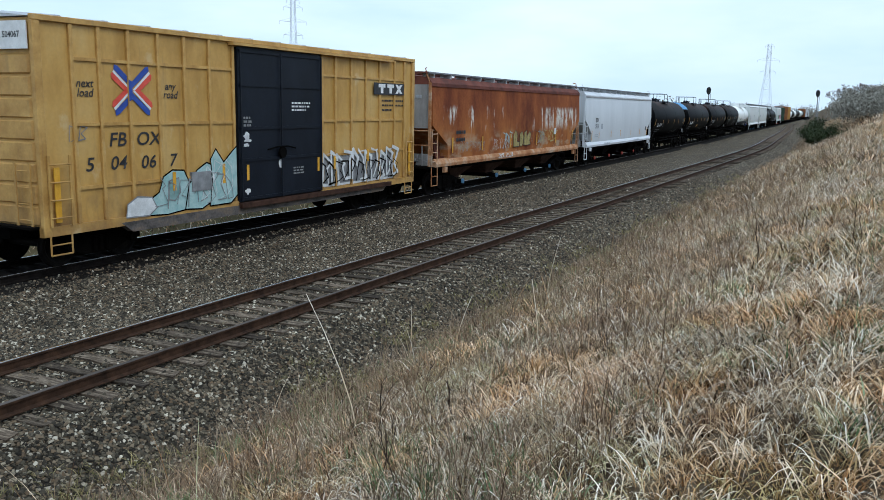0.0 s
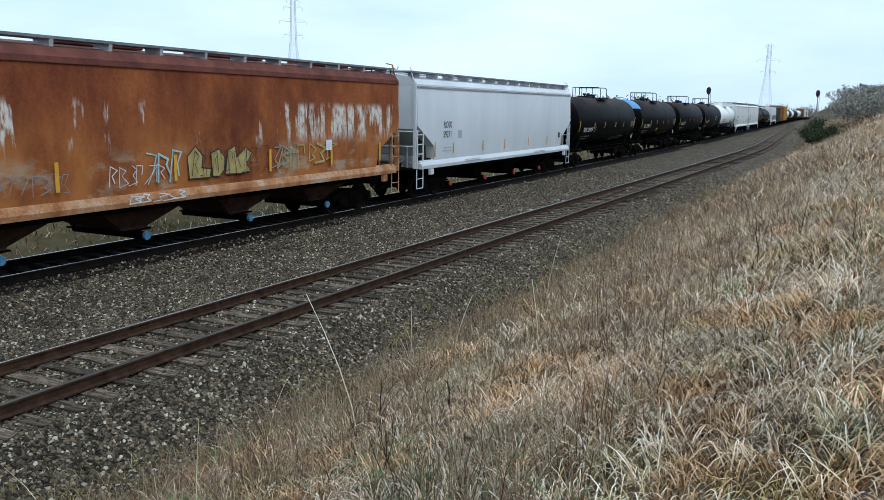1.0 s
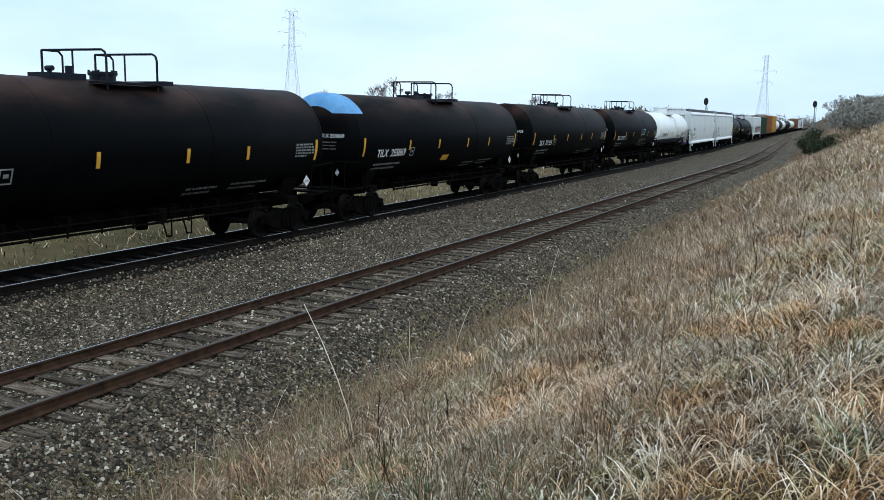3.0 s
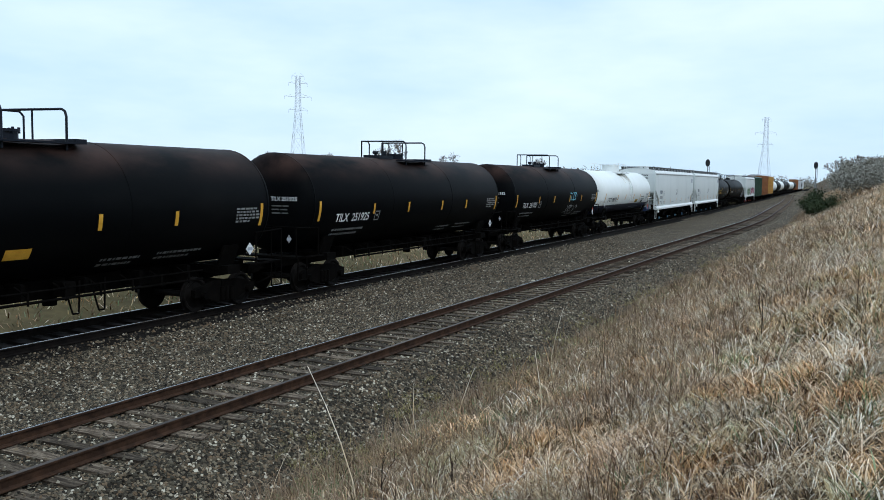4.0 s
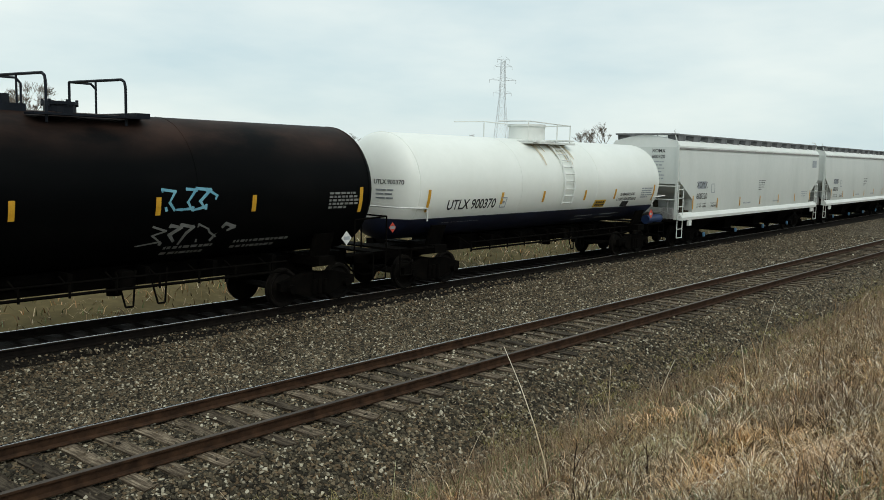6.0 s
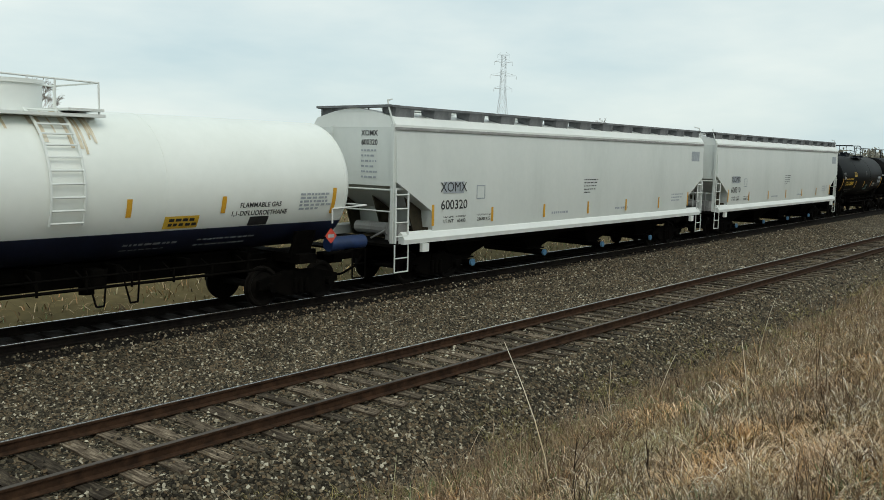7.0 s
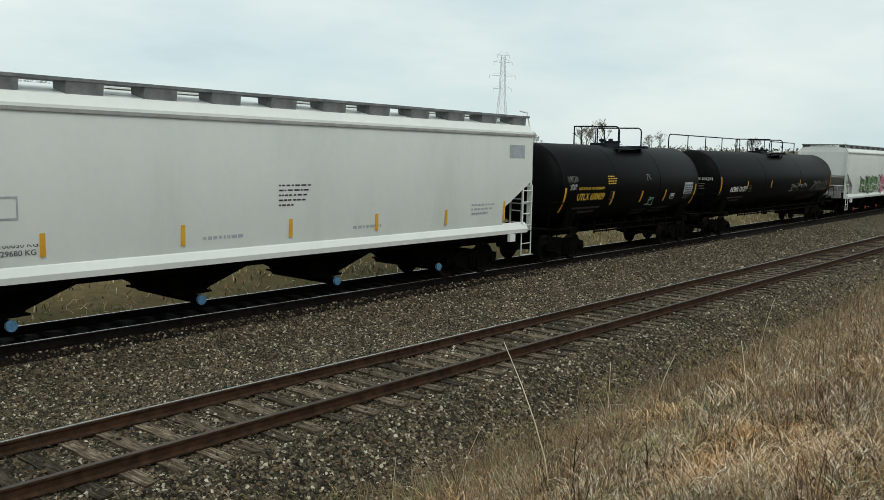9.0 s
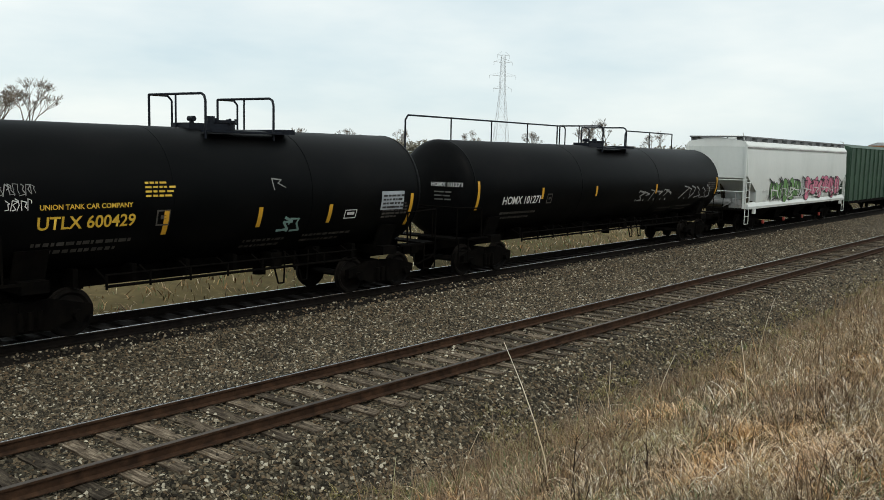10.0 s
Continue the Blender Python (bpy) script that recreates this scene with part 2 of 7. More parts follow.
M["cap_blue"] = material("blue_outlet_paint", [(0.045, 0.13, 0.25), (0.09, 0.22, 0.36)], 0.6, 0, 6, 40, 0.05, mottle=0.3)
M["red_cap"] = material("red_outlet_paint", [(0.30, 0.03, 0.02), (0.42, 0.06, 0.04)], 0.6, 0, 4, 40, 0.05)
M["green_car"] = material("dark_green_hopper_paint", [(0.02, 0.05, 0.03), (0.04, 0.085, 0.05)], 0.6, 0, 1, 25, 0.1)
M["brown_car"] = material("brown_boxcar_paint", [(0.20, 0.075, 0.025), (0.33, 0.14, 0.05)], 0.7, 0, 1, 25, 0.1)
# paler than bare steel: distance haze is mixed into this colour
M["pylon"] = material("hazed_galvanised_pylon_steel", [(0.66, 0.70, 0.73), (0.76, 0.79, 0.82)], 0.8, 0, 2, 20, 0.0, spec=0.1)
M["bark"] = material("bare_branch_bark", [(0.075, 0.06, 0.05), (0.14, 0.115, 0.095)], 0.9, 0, 3, 20, 0.3, spec=0.1)
M["twigs"] = island_palette("bare_twigs", [(0.0, (0.13, 0.105, 0.085)), (1.0, (0.24, 0.20, 0.165))], 0.9, 0.2)
M["juniper"] = island_palette("juniper_leaf", [(0.0, (0.018, 0.03, 0.012)), (0.7, (0.05, 0.07, 0.028)), (1.0, (0.10, 0.11, 0.05))], 0.8, 0.3)
M["scrub"] = island_palette("budding_scrub", [(0.0, (0.17, 0.16, 0.125)), (0.6, (0.27, 0.255, 0.21)), (1.0, (0.37, 0.355, 0.31))], 0.9, 0.2)
M["signal_black"] = material("signal_black_paint", [(0.008, 0.008, 0.008), (0.016, 0.016, 0.016)], 0.5, 0, 4, 40, 0.05)
M["signal_grey"] = material("signal_mast_paint", [(0.18, 0.19, 0.2), (0.28, 0.29, 0.3)], 0.5, 0.3, 4, 40, 0.05)


def split_height(n, l, tc, low, high):
    """0 below low, 1 above high, by the height on the car."""
    xyz = n.new("ShaderNodeSeparateXYZ")
    l.new(tc, xyz.inputs["Vector"])
    r = n.new("ShaderNodeMapRange")
    r.interpolation_type = "SMOOTHSTEP"
    r.inputs["From Min"].default_value, r.inputs["From Max"].default_value = low, high
    l.new(xyz.outputs["Z"], r.inputs["Value"])
    return r.outputs["Result"]


def noise_mask(n, l, tc, scale, stretched, low, high):
    mp = n.new("ShaderNodeMapping")
    mp.inputs["Scale"].default_value = stretched
    l.new(tc, mp.inputs["Vector"])
    t = n.new("ShaderNodeTexNoise")
    t.inputs["Scale"].default_value, t.inputs["Detail"].default_value, t.inputs["Roughness"].default_value = scale, 7.0, 0.6
    l.new(mp.outputs["Vector"], t.inputs["Vector"])
    r = n.new("ShaderNodeMapRange")
    r.inputs["From Min"].default_value, r.inputs["From Max"].default_value = low, high
    l.new(t.outputs["Fac"], r.inputs["Value"])
    return r.outputs["Result"]


def times(n, l, *values):
    out = values[0]
    for v in values[1:]:
        m = n.new("ShaderNodeMath")
        m.operation = "MULTIPLY"
        l.new(out, m.inputs[0])
        if isinstance(v, float):
            m.inputs[1].default_value = v
        else:
            l.new(v, m.inputs[1])
        out = m.outputs["Value"]
    return out


def over(n, l, below, mask, colour):
    m = n.new("ShaderNodeMix")
    m.data_type = "RGBA"
    l.new(mask, m.inputs[0])
    l.new(below, m.inputs[6])
    m.inputs[7].default_value = (*colour, 1)
    return m.outputs[2]


def brown_topped_tank(name, top_brown):
    """Black tank that turns brown towards its top, in uneven patches."""
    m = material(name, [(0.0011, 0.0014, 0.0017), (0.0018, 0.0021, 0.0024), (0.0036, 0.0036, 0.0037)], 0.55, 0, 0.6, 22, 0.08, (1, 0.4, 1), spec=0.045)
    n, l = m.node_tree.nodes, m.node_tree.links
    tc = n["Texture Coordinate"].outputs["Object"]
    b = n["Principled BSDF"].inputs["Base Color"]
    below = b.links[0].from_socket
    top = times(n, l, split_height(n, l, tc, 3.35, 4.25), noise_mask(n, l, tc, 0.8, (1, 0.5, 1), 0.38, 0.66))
    l.new(over(n, l, below, top, top_brown), b)
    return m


def rusted_side(name):
    """Red-brown rust, brighter orange low down, with pale worn runs."""
    m = material(name, [(0.125, 0.034, 0.015), (0.21, 0.062, 0.021), (0.30, 0.10, 0.03)], 0.88, 0, 0.7, 14, 0.25, (1, 0.8, 0.4), spec=0.15, mottle=0.14)
    n, l = m.node_tree.nodes, m.node_tree.links
    tc = n["Texture Coordinate"].outputs["Object"]
    b = n["Principled BSDF"].inputs["Base Color"]
    col = b.links[0].from_socket
    up = split_height(n, l, tc, 2.2, 3.6)
    inv = n.new("ShaderNodeMath")
    inv.operation = "SUBTRACT"
    inv.inputs[0].default_value = 1.0
    l.new(up, inv.inputs[1])
    col = over(n, l, col, times(n, l, inv.outputs["Value"], noise_mask(n, l, tc, 0.9, (1, 1, 0.6), 0.36, 0.6), 0.8), (0.43, 0.165, 0.045))
    # faded grey-tan cloud along the lower half
    low = n.new("ShaderNodeMath")
    low.operation = "SUBTRACT"
    low.inputs[0].default_value = 1.0
    l.new(split_height(n, l, tc, 2.0, 2.75), low.inputs[1])
    col = over(n, l, col, times(n, l, low.outputs["Value"], noise_mask(n, l, tc, 1.1, (1, 0.7, 1.6), 0.50, 0.62), 0.75), (0.42, 0.33, 0.22))
    # pale runs under the roof edge, thicker towards the far end
    xyz = n.new("ShaderNodeSeparateXYZ")
    l.new(tc, xyz.inputs["Vector"])
    thick = n.new("ShaderNodeMapRange")
    thick.inputs["From Min"].default_value, thick.inputs["From Max"].default_value = 2.5, 4.5
    thick.inputs["To Min"].default_value, thick.inputs["To Max"].default_value = 0.03, 0.12
    l.new(xyz.outputs["Y"], thick.inputs["Value"])
    band_low = split_height(n, l, tc, 2.35, 2.9)
    band_high = n.new("ShaderNodeMath")
    band_high.operation = "SUBTRACT"
    band_high.inputs[0].default_value = 1.0
    l.new(split_height(n, l, tc, 3.45, 3.72), band_high.inputs[1])
    raw = noise_mask(n, l, tc, 1.5, (0.5, 1.5, 0.28), 0.0, 1.0)
    lift = n.new("ShaderNodeMath")
    l.new(raw, lift.inputs[0])
    l.new(thick.outputs["Result"], lift.inputs[1])
    cut = n.new("ShaderNodeMapRange")
    cut.inputs["From Min"].default_value, cut.inputs["From Max"].default_value = 0.605, 0.66
    l.new(lift.outputs["Value"], cut.inputs["Value"])
    col = over(n, l, col, times(n, l, cut.outputs["Result"], band_low, band_high.outputs["Value"], noise_mask(n, l, tc, 9.0, (1, 1, 0.5), 0.3, 0.55)), (0.62, 0.58, 0.50))
    l.new(col, b)
    return m


def cell_stones(name, ramp_stops, scale):
    """A bed of close stones: each cell takes a colour of its own, with dark gaps between."""
    m = bpy.data.materials.new(name)
    m.use_nodes = True
    n, l = m.node_tree.nodes, m.node_tree.links
    tc = n.new("ShaderNodeTexCoord").outputs["Object"]
    cell = n.new("ShaderNodeTexVoronoi")
    cell.inputs["Scale"].default_value = scale
    l.new(tc, cell.inputs["Vector"])
    edge = n.new("ShaderNodeTexVoronoi")
    edge.feature = "DISTANCE_TO_EDGE"
    edge.inputs["Scale"].default_value = scale
    l.new(tc, edge.inputs["Vector"])
    sep = n.new("ShaderNodeSeparateColor")
    l.new(cell.outputs["Color"], sep.inputs["Color"])
    ramp = n.new("ShaderNodeValToRGB")
    el = ramp.color_ramp.elements
    while len(el) < len(ramp_stops):
        el.new(0.5)
    for i, (at, c) in enumerate(ramp_stops):
        el[i].position, el[i].color = at, (*c, 1)
    l.new(sep.outputs["Red"], ramp.inputs["Fac"])
    gap = n.new("ShaderNodeMapRange")
    gap.inputs["From Max"].default_value = 0.13
    gap.inputs["To Min"].default_value = 0.34
    l.new(edge.outputs["Distance"], gap.inputs["Value"])
    dirt = noise_mask(n, l, tc, 0.8, (1, 1, 1), 0.3, 0.7)
    span = n.new("ShaderNodeMapRange")
    span.inputs["To Min"].default_value, span.inputs["To Max"].default_value = 0.72, 1.25
    l.new(dirt, span.inputs["Value"])
    mix = n.new("ShaderNodeVectorMath")
    mix.operation = "SCALE"
    l.new(ramp.outputs["Color"], mix.inputs[0])
    l.new(times(n, l, gap.outputs["Result"], span.outputs["Result"]), mix.inputs["Scale"])
    b = n["Principled BSDF"]
    l.new(mix.outputs["Vector"], b.inputs["Base Color"])
    b.inputs["Roughness"].default_value, b.inputs["Specular IOR Level"].default_value = 0.92, 0.15
    bump = n.new("ShaderNodeBump")
    bump.inputs["Strength"].default_value, bump.inputs["Distance"].default_value = 0.9, 0.04
    l.new(gap.outputs["Result"], bump.inputs["Height"])
    l.new(bump.outputs["Normal"], b.inputs["Normal"])
    return m


STONE_TONES = [(0.0, (0.01288, 0.01012, 0.0069)), (0.3, (0.04416, 0.0368, 0.02484)), (0.55, (0.0966, 0.08096, 0.0552)), (0.72, (0.1288, 0.08648, 0.04968)), (0.91, (0.1932, 0.161, 0.1104)), (1.0, (0.552, 0.4968, 0.3864))]
M["ballast_bed"] = cell_stones("ballast_bed", [(at, tuple(1.4 * v for v in c)) for at, c in STONE_TONES[:-1]] + STONE_TONES[-1:], 19.0)
M["stones"] = island_palette("ballast_stones", STONE_TONES, 0.9, 0.25)
M["tank_brown"] = brown_topped_tank("brown_topped_black_tank", (0.046, 0.026, 0.020))
M["rust"] = rusted_side("rusted_hopper_side")


def grimed(m, low, high, colour, amount):
    """Road dirt that clings to the lower part of a painted side, and thin rusty runs over all of it."""
    n, l = m.node_tree.nodes, m.node_tree.links
    tc = n["Texture Coordinate"].outputs["Object"]
    b = n["Principled BSDF"].inputs["Base Color"]
    inv = n.new("ShaderNodeMath")
    inv.operation = "SUBTRACT"
    inv.inputs[0].default_value = 1.0
    l.new(split_height(n, l, tc, low, high), inv.inputs[1])
    col = over(n, l, b.links[0].from_socket, times(n, l, inv.outputs["Value"], noise_mask(n, l, tc, 2.2, (1, 1, 0.7), 0.42, 0.66), amount), colour)
    col = over(n, l, col, times(n, l, noise_mask(n, l, tc, 2.6, (1, 1.6, 0.16), 0.58, 0.74), 0.5), colour)
    col = over(n, l, col, times(n, l, noise_mask(n, l, tc, 1.3, (1, 1, 0.8), 0.62, 0.70), 0.35), (0.62, 0.52, 0.33))
    l.new(col, b)


grimed(M["yellow"], 1.0, 2.3, (0.20, 0.115, 0.05), 0.75)
grimed(M["yellow_rib"], 1.0, 1.9, (0.20, 0.115, 0.05), 0.6)
M["sill_grey"] = material("grey_oversprayed_sill", [(0.06, 0.052, 0.046), (0.115, 0.10, 0.09), (0.16, 0.12, 0.085)], 0.8, 0, 1.6, 20, 0.2, (1, 1, 2), spec=0.2, mottle=0.2)
M["board"] = material("dark_walkway_grating", [(0.13, 0.135, 0.14), (0.23, 0.235, 0.24)], 0.7, 0.2, 3, 30, 0.1)
# dark olive: shade inside the open hopper ends, put into the colour
M["olive_shadow"] = material("shaded_olive_underside", [(0.035, 0.03, 0.02), (0.075, 0.062, 0.042)], 0.85, 0, 2, 25, 0.2, spec=0.15)


# ---------------------------------------------------------------- mesh helpers
def bm_box(bm, x0, x1, y0, y1, z0, z1):
    v = [bm.verts.new((x, y, z)) for z in (z0, z1) for y in (y0, y1) for x in (x0, x1)]
    for a, b, c, d in ((0, 2, 3, 1), (4, 5, 7, 6), (0, 1, 5, 4), (2, 6, 7, 3), (0, 4, 6, 2), (1, 3, 7, 5)):
        bm.faces.new((v[a], v[b], v[c], v[d]))
    return bm


def bm_tube(bm, p, q, r, n=8, r2=None, caps=True):
    p, q = Vector(p), Vector(q)
    d = (q - p).normalized()
    u = d.orthogonal().normalized()
    w = d.cross(u)
    rings = []
    for c, rad in ((p, r), (q, r if r2 is None else r2)):
        rings.append([bm.verts.new(c + (u * math.cos(2 * math.pi * i / n) + w * math.sin(2 * math.pi * i / n)) * rad) for i in range(n)])
    for i in range(n):
        bm.faces.new((rings[0][i], rings[0][(i + 1) % n], rings[1][(i + 1) % n], rings[1][i]))
    if caps:
        bm.faces.new(rings[0][::-1])
        bm.faces.new(rings[1])
    return bm


def bm_path(bm, pts, r, n=6):
    for a, b in zip(pts, pts[1:]):
        bm_tube(bm, a, b, r, n)
    return bm


def bm_loft(bm, rings, closed=True, caps=True):
    """Skin a list of equal-length rings of points."""
    vs = [[bm.verts.new(p) for p in ring] for ring in rings]
    n = len(vs[0])
    for a, b in zip(vs, vs[1:]):
        for i in range(n if closed else n - 1):
            j = (i + 1) % n
            bm.faces.new((a[i], a[j], b[j], b[i]))
    if caps and closed:
        bm.faces.new(vs[0][::-1])
        bm.faces.new(vs[-1])
    return bm


def bm_revolve(bm, profile, n=40, axis="y"):
    """Profile of (along, radius) turned about the y axis (or x)."""
    rings = []
    for a, r in profile:
        ring = []
        for i in range(n):
            c, s = math.cos(2 * math.pi * i / n) * r, math.sin(2 * math.pi * i / n) * r
            ring.append((c, a, s) if axis == "y" else (a, c, s))
        rings.append(ring)
    return bm_loft(bm, rings)


def finish(bm, mat, smooth=None, bevel=0.0):
    bmesh.ops.recalc_face_normals(bm, faces=bm.faces)
    if bevel:
        bmesh.ops.bevel(bm, geom=bm.edges[:], offset=bevel, segments=1, affect="EDGES")
    me = bpy.data.meshes.new("mesh")
    bm.to_mesh(me)
    bm.free()
    me.materials.append(mat)
    if smooth:
        me.polygons.foreach_set("use_smooth", [True] * len(me.polygons))
        me.set_sharp_from_angle(angle=radians(smooth))
    return me


def part(name, bm, mat, parent, label="", smooth=None, bevel=0.0):
    ob = new(name, finish(bm, mat, smooth, bevel))
    ob.parent = parent
    if label:
        tagged(ob, label)
    return ob


def shared(name, me, parent, m=None):
    ob = new(name, me)
    ob.parent = parent
    if m is not None:
        ob.matrix_basis = m
    return ob


def thing(name, label, category, group="", kind=""):
    return tagged(new(name), label, category, group, kind)


def text_mesh(body, size, mat, wide=1.0, slant=0.0, bold=0.018):
    """Letters standing in the y-z plane, read from +x with y to the right, centred on 0, 0."""
    cu = bpy.data.curves.new("letters", "FONT")
    cu.body, cu.size, cu.align_x, cu.align_y = body, size, "CENTER", "CENTER"
    cu.shear, cu.resolution_u, cu.offset = slant, 3, bold * size
    ob = bpy.data.objects.new("letters", cu)
    me = bpy.data.meshes.new_from_object(ob)
    bpy.data.objects.remove(ob)
    bpy.data.curves.remove(cu)
    co = np.empty(len(me.vertices) * 3, "f")
    me.vertices.foreach_get("co", co)
    co = co.reshape(-1, 3)
    out = np.stack([np.zeros(len(co)), co[:, 0] * wide, co[:, 1]], 1)
    me.vertices.foreach_set("co", out.astype("f").ravel())
    me.materials.clear()
    me.materials.append(mat)
    return me


def place_flat(me, x, y, z):
    me.transform(Matrix.Translation((x, y, z)))
    return me


def wrap(me, radius, zc, y, z):
    """Lay a flat y-z mesh on a lying cylinder."""
    for v in me.vertices:
        yy, zz = v.co.y + y, v.co.z + z
        d = max(-0.999, min(0.999, (zz - zc) / radius))
        v.co = (radius * math.sqrt(1 - d * d) + v.co.x, yy, zz)
    return me


def plate(y0, y1, z0, z1, t=0.006, ny=1, nz=1):
    """A thin plate in the y-z plane, cut so that it can be wrapped."""
    bm = bmesh.new()
    for x in (0.0, t):
        grid = [[bm.verts.new((x, y0 + (y1 - y0) * i / ny, z0 + (z1 - z0) * j / nz)) for j in range(nz + 1)] for i in range(ny + 1)]
        for i in range(ny):
            for j in range(nz):
                bm.faces.new((grid[i][j], grid[i + 1][j], grid[i + 1][j + 1], grid[i][j + 1]))
    return bm


def bars(rows, y0, z0, mat_name, parent, name="small_print", height=0.05, gap=0.09, wrapped=None, x=0.0):
    """Lines of small unreadable print as rows of short bars."""
    bm = bmesh.new()
    rnd = random.Random(len(rows) * 7 + int(y0 * 10))
    for r, width in enumerate(rows):
        y = y0
        while y < y0 + width:
            w = rnd.uniform(0.05, 0.16)
            z = z0 - r * gap
            v = [bm.verts.new((0, a, b)) for a, b in ((y, z), (y + w, z), (y + w, z + height), (y, z + height))]
            bm.faces.new(v)
            y += w + rnd.uniform(0.025, 0.05)
    me = finish(bm, M[mat_name])
    if wrapped:
        wrap(me, wrapped[0] + 0.01, wrapped[1], 0, 0)
    else:
        place_flat(me, x, 0, 0)
    return tagged(shared(name, me, parent), kind="stuff")


def scribble(seed, y0, y1, z0, z1, width, count):
    """Overlapping angular strokes, like an unreadable spray tag, in the y-z plane."""
    rnd = random.Random(seed)
    bm = bmesh.new()
    step, tall = (y1 - y0) / count, z1 - z0
    layer = 0
    for i in range(count):
        cy, low, high = y0 + step * i, z0 + tall * rnd.uniform(0, 0.15), z1 - tall * rnd.uniform(0, 0.2)
        lean = step * rnd.uniform(-0.3, 0.45)
        corners = [(cy + step * rnd.uniform(-0.1, 0.3), low), (cy + lean + step * rnd.uniform(0, 0.3), high), (cy + lean + step * rnd.uniform(0.7, 1.15), high - tall * rnd.uniform(0, 0.3)),
                   (cy + step * rnd.uniform(0.4, 0.8), (low + high) / 2 + tall * rnd.uniform(-0.12, 0.12)), (cy + step * rnd.uniform(0.75, 1.2), low + tall * rnd.uniform(0, 0.2)), (cy + step * rnd.uniform(0.1, 0.4), low)]
        order = corners[:rnd.choice((4, 5, 6))]
        if rnd.random() < 0.4:
            order = order[1:] + order[:1]
        w = width * rnd.uniform(0.7, 1.35)
        for (ya, za), (yb, zb) in zip(order, order[1:]):
            dy, dz = yb - ya, zb - za
            n = math.hypot(dy, dz) or 1
            py, pz = -dz / n * w / 2, dy / n * w / 2
            ey, ez = dy / n * w * 0.4, dz / n * w * 0.4
            layer += 1
            k = rnd.uniform(0.55, 1.1)
            v = [bm.verts.new((0.0002 * layer, *p)) for p in ((ya + py - ey, za + pz - ez), (ya - py - ey, za - pz - ez), (yb - py * k + ey, zb - pz * k + ez), (yb + py * k + ey, zb + pz * k + ez))]
            bm.faces.new(v)
    return bm


def blotch(bm, cy, cz, ry, rz, rnd, n=14, x=0.0):
    pts = []
    for i in range(n):
        a = 2 * math.pi * i / n
        k = rnd.uniform(0.65, 1.15)
        pts.append(bm.verts.new((x, cy + math.cos(a) * ry * k, cz + math.sin(a) * rz * k)))
    bm.faces.new(pts)


def mass_tag(car, pts, fill, outline, x, width=0.045):
    """One sprayed mass with a dark edge, on a flat side: pts of (y, z)."""
    bm = bmesh.new()
    bm.faces.new([bm.verts.new((x, y, z)) for y, z in pts])
    part("tag_fill", bm, M[fill], car)
    bm = bmesh.new()
    for i, ((ya, za), (yb, zb)) in enumerate(zip(pts, pts[1:] + pts[:1])):
        n = math.hypot(yb - ya, zb - za)
        py, pz = -(zb - za) / n * width / 2, (yb - ya) / n * width / 2
        ey, ez = pz * 0.6, -py * 0.6
        d = x + 0.003 + 0.0002 * i
        bm.faces.new([bm.verts.new((d, *p)) for p in ((ya + py - ey, za + pz - ez), (ya - py - ey, za - pz - ez), (yb - py + ey, zb - pz + ez), (yb + py + ey, zb + pz + ez))])
    part("tag_outline", bm, M[outline], car)


def bubble_tag(car, seed, y0, y1, z0, z1, count, fill, outline, at, spark=None):
    """Fat rounded letters that cannot be read: a dark outline, a fill, a few inner strokes. at: x of the wall for a height."""
    rnd = random.Random(seed)
    back, front, inner = bmesh.new(), bmesh.new(), bmesh.new()
    step = (y1 - y0) / count
    for i in range(count):
        cy, cz = y0 + step * (i + 0.5), (z0 + z1) / 2 + (z1 - z0) * rnd.uniform(-0.08, 0.08)
        ph, ph2 = rnd.uniform(0, 6.28), rnd.uniform(0, 6.28)
        k1, k2 = rnd.uniform(0.12, 0.28), rnd.uniform(0.08, 0.2)
        for bm, grow, dx in ((back, 0.045, 0.004), (front, 0.0, 0.007)):
            pts = []
            for j in range(26):
                a = 2 * math.pi * j / 26
                k = 1 + k1 * math.sin(2 * a + ph) + k2 * math.sin(3 * a + ph2)
                sq = (abs(math.cos(a)) ** 3 + abs(math.sin(a)) ** 3) ** (-1 / 3)
                ry, rz = step * 0.47 * k * sq + grow, (z1 - z0) * 0.44 * k * sq * 0.95 + grow
                pts.append(bm.verts.new((at(cz) + dx + 0.0006 * i, cy + math.cos(a) * ry + math.sin(a) * 0.12 * step, cz + math.sin(a) * rz)))
            bm.faces.new(pts)
        for s in range(3):
            a = rnd.uniform(0.6, 2.6)
            ya, za = cy + step * rnd.uniform(-0.25, 0.2), cz + (z1 - z0) * rnd.uniform(-0.25, 0.1)
            yb, zb = ya + math.cos(a) * step * 0.4, za + math.sin(a) * (z1 - z0) * 0.3
            w = 0.03
            inner.faces.new([inner.verts.new((at(cz) + 0.011 + 0.0006 * i + 0.0003 * s, *p)) for p in ((ya - w, za), (ya + w, za), (yb + w * 0.6, zb), (yb - w * 0.6, zb))])
    tag = part("tag_letters", front, M[fill], car, "rounded sprayed letters")
    part("tag_outline", back, M[outline], tag)
    part("tag_strokes", inner, M[spark or outline], tag)


# ---------------------------------------------------------------- the line of the tracks
def main_x(y):
    """Straight beside the camera, easing a little to the left between 30 and 110 metres on."""
    x = -16.355 - 0.0142 * y
    if y > 30:
        e = min(y, 110) - 30
        x -= 0.000136 * e * e
        if y > 110:
            x -= 0.0218 * (y - 110)
    return x


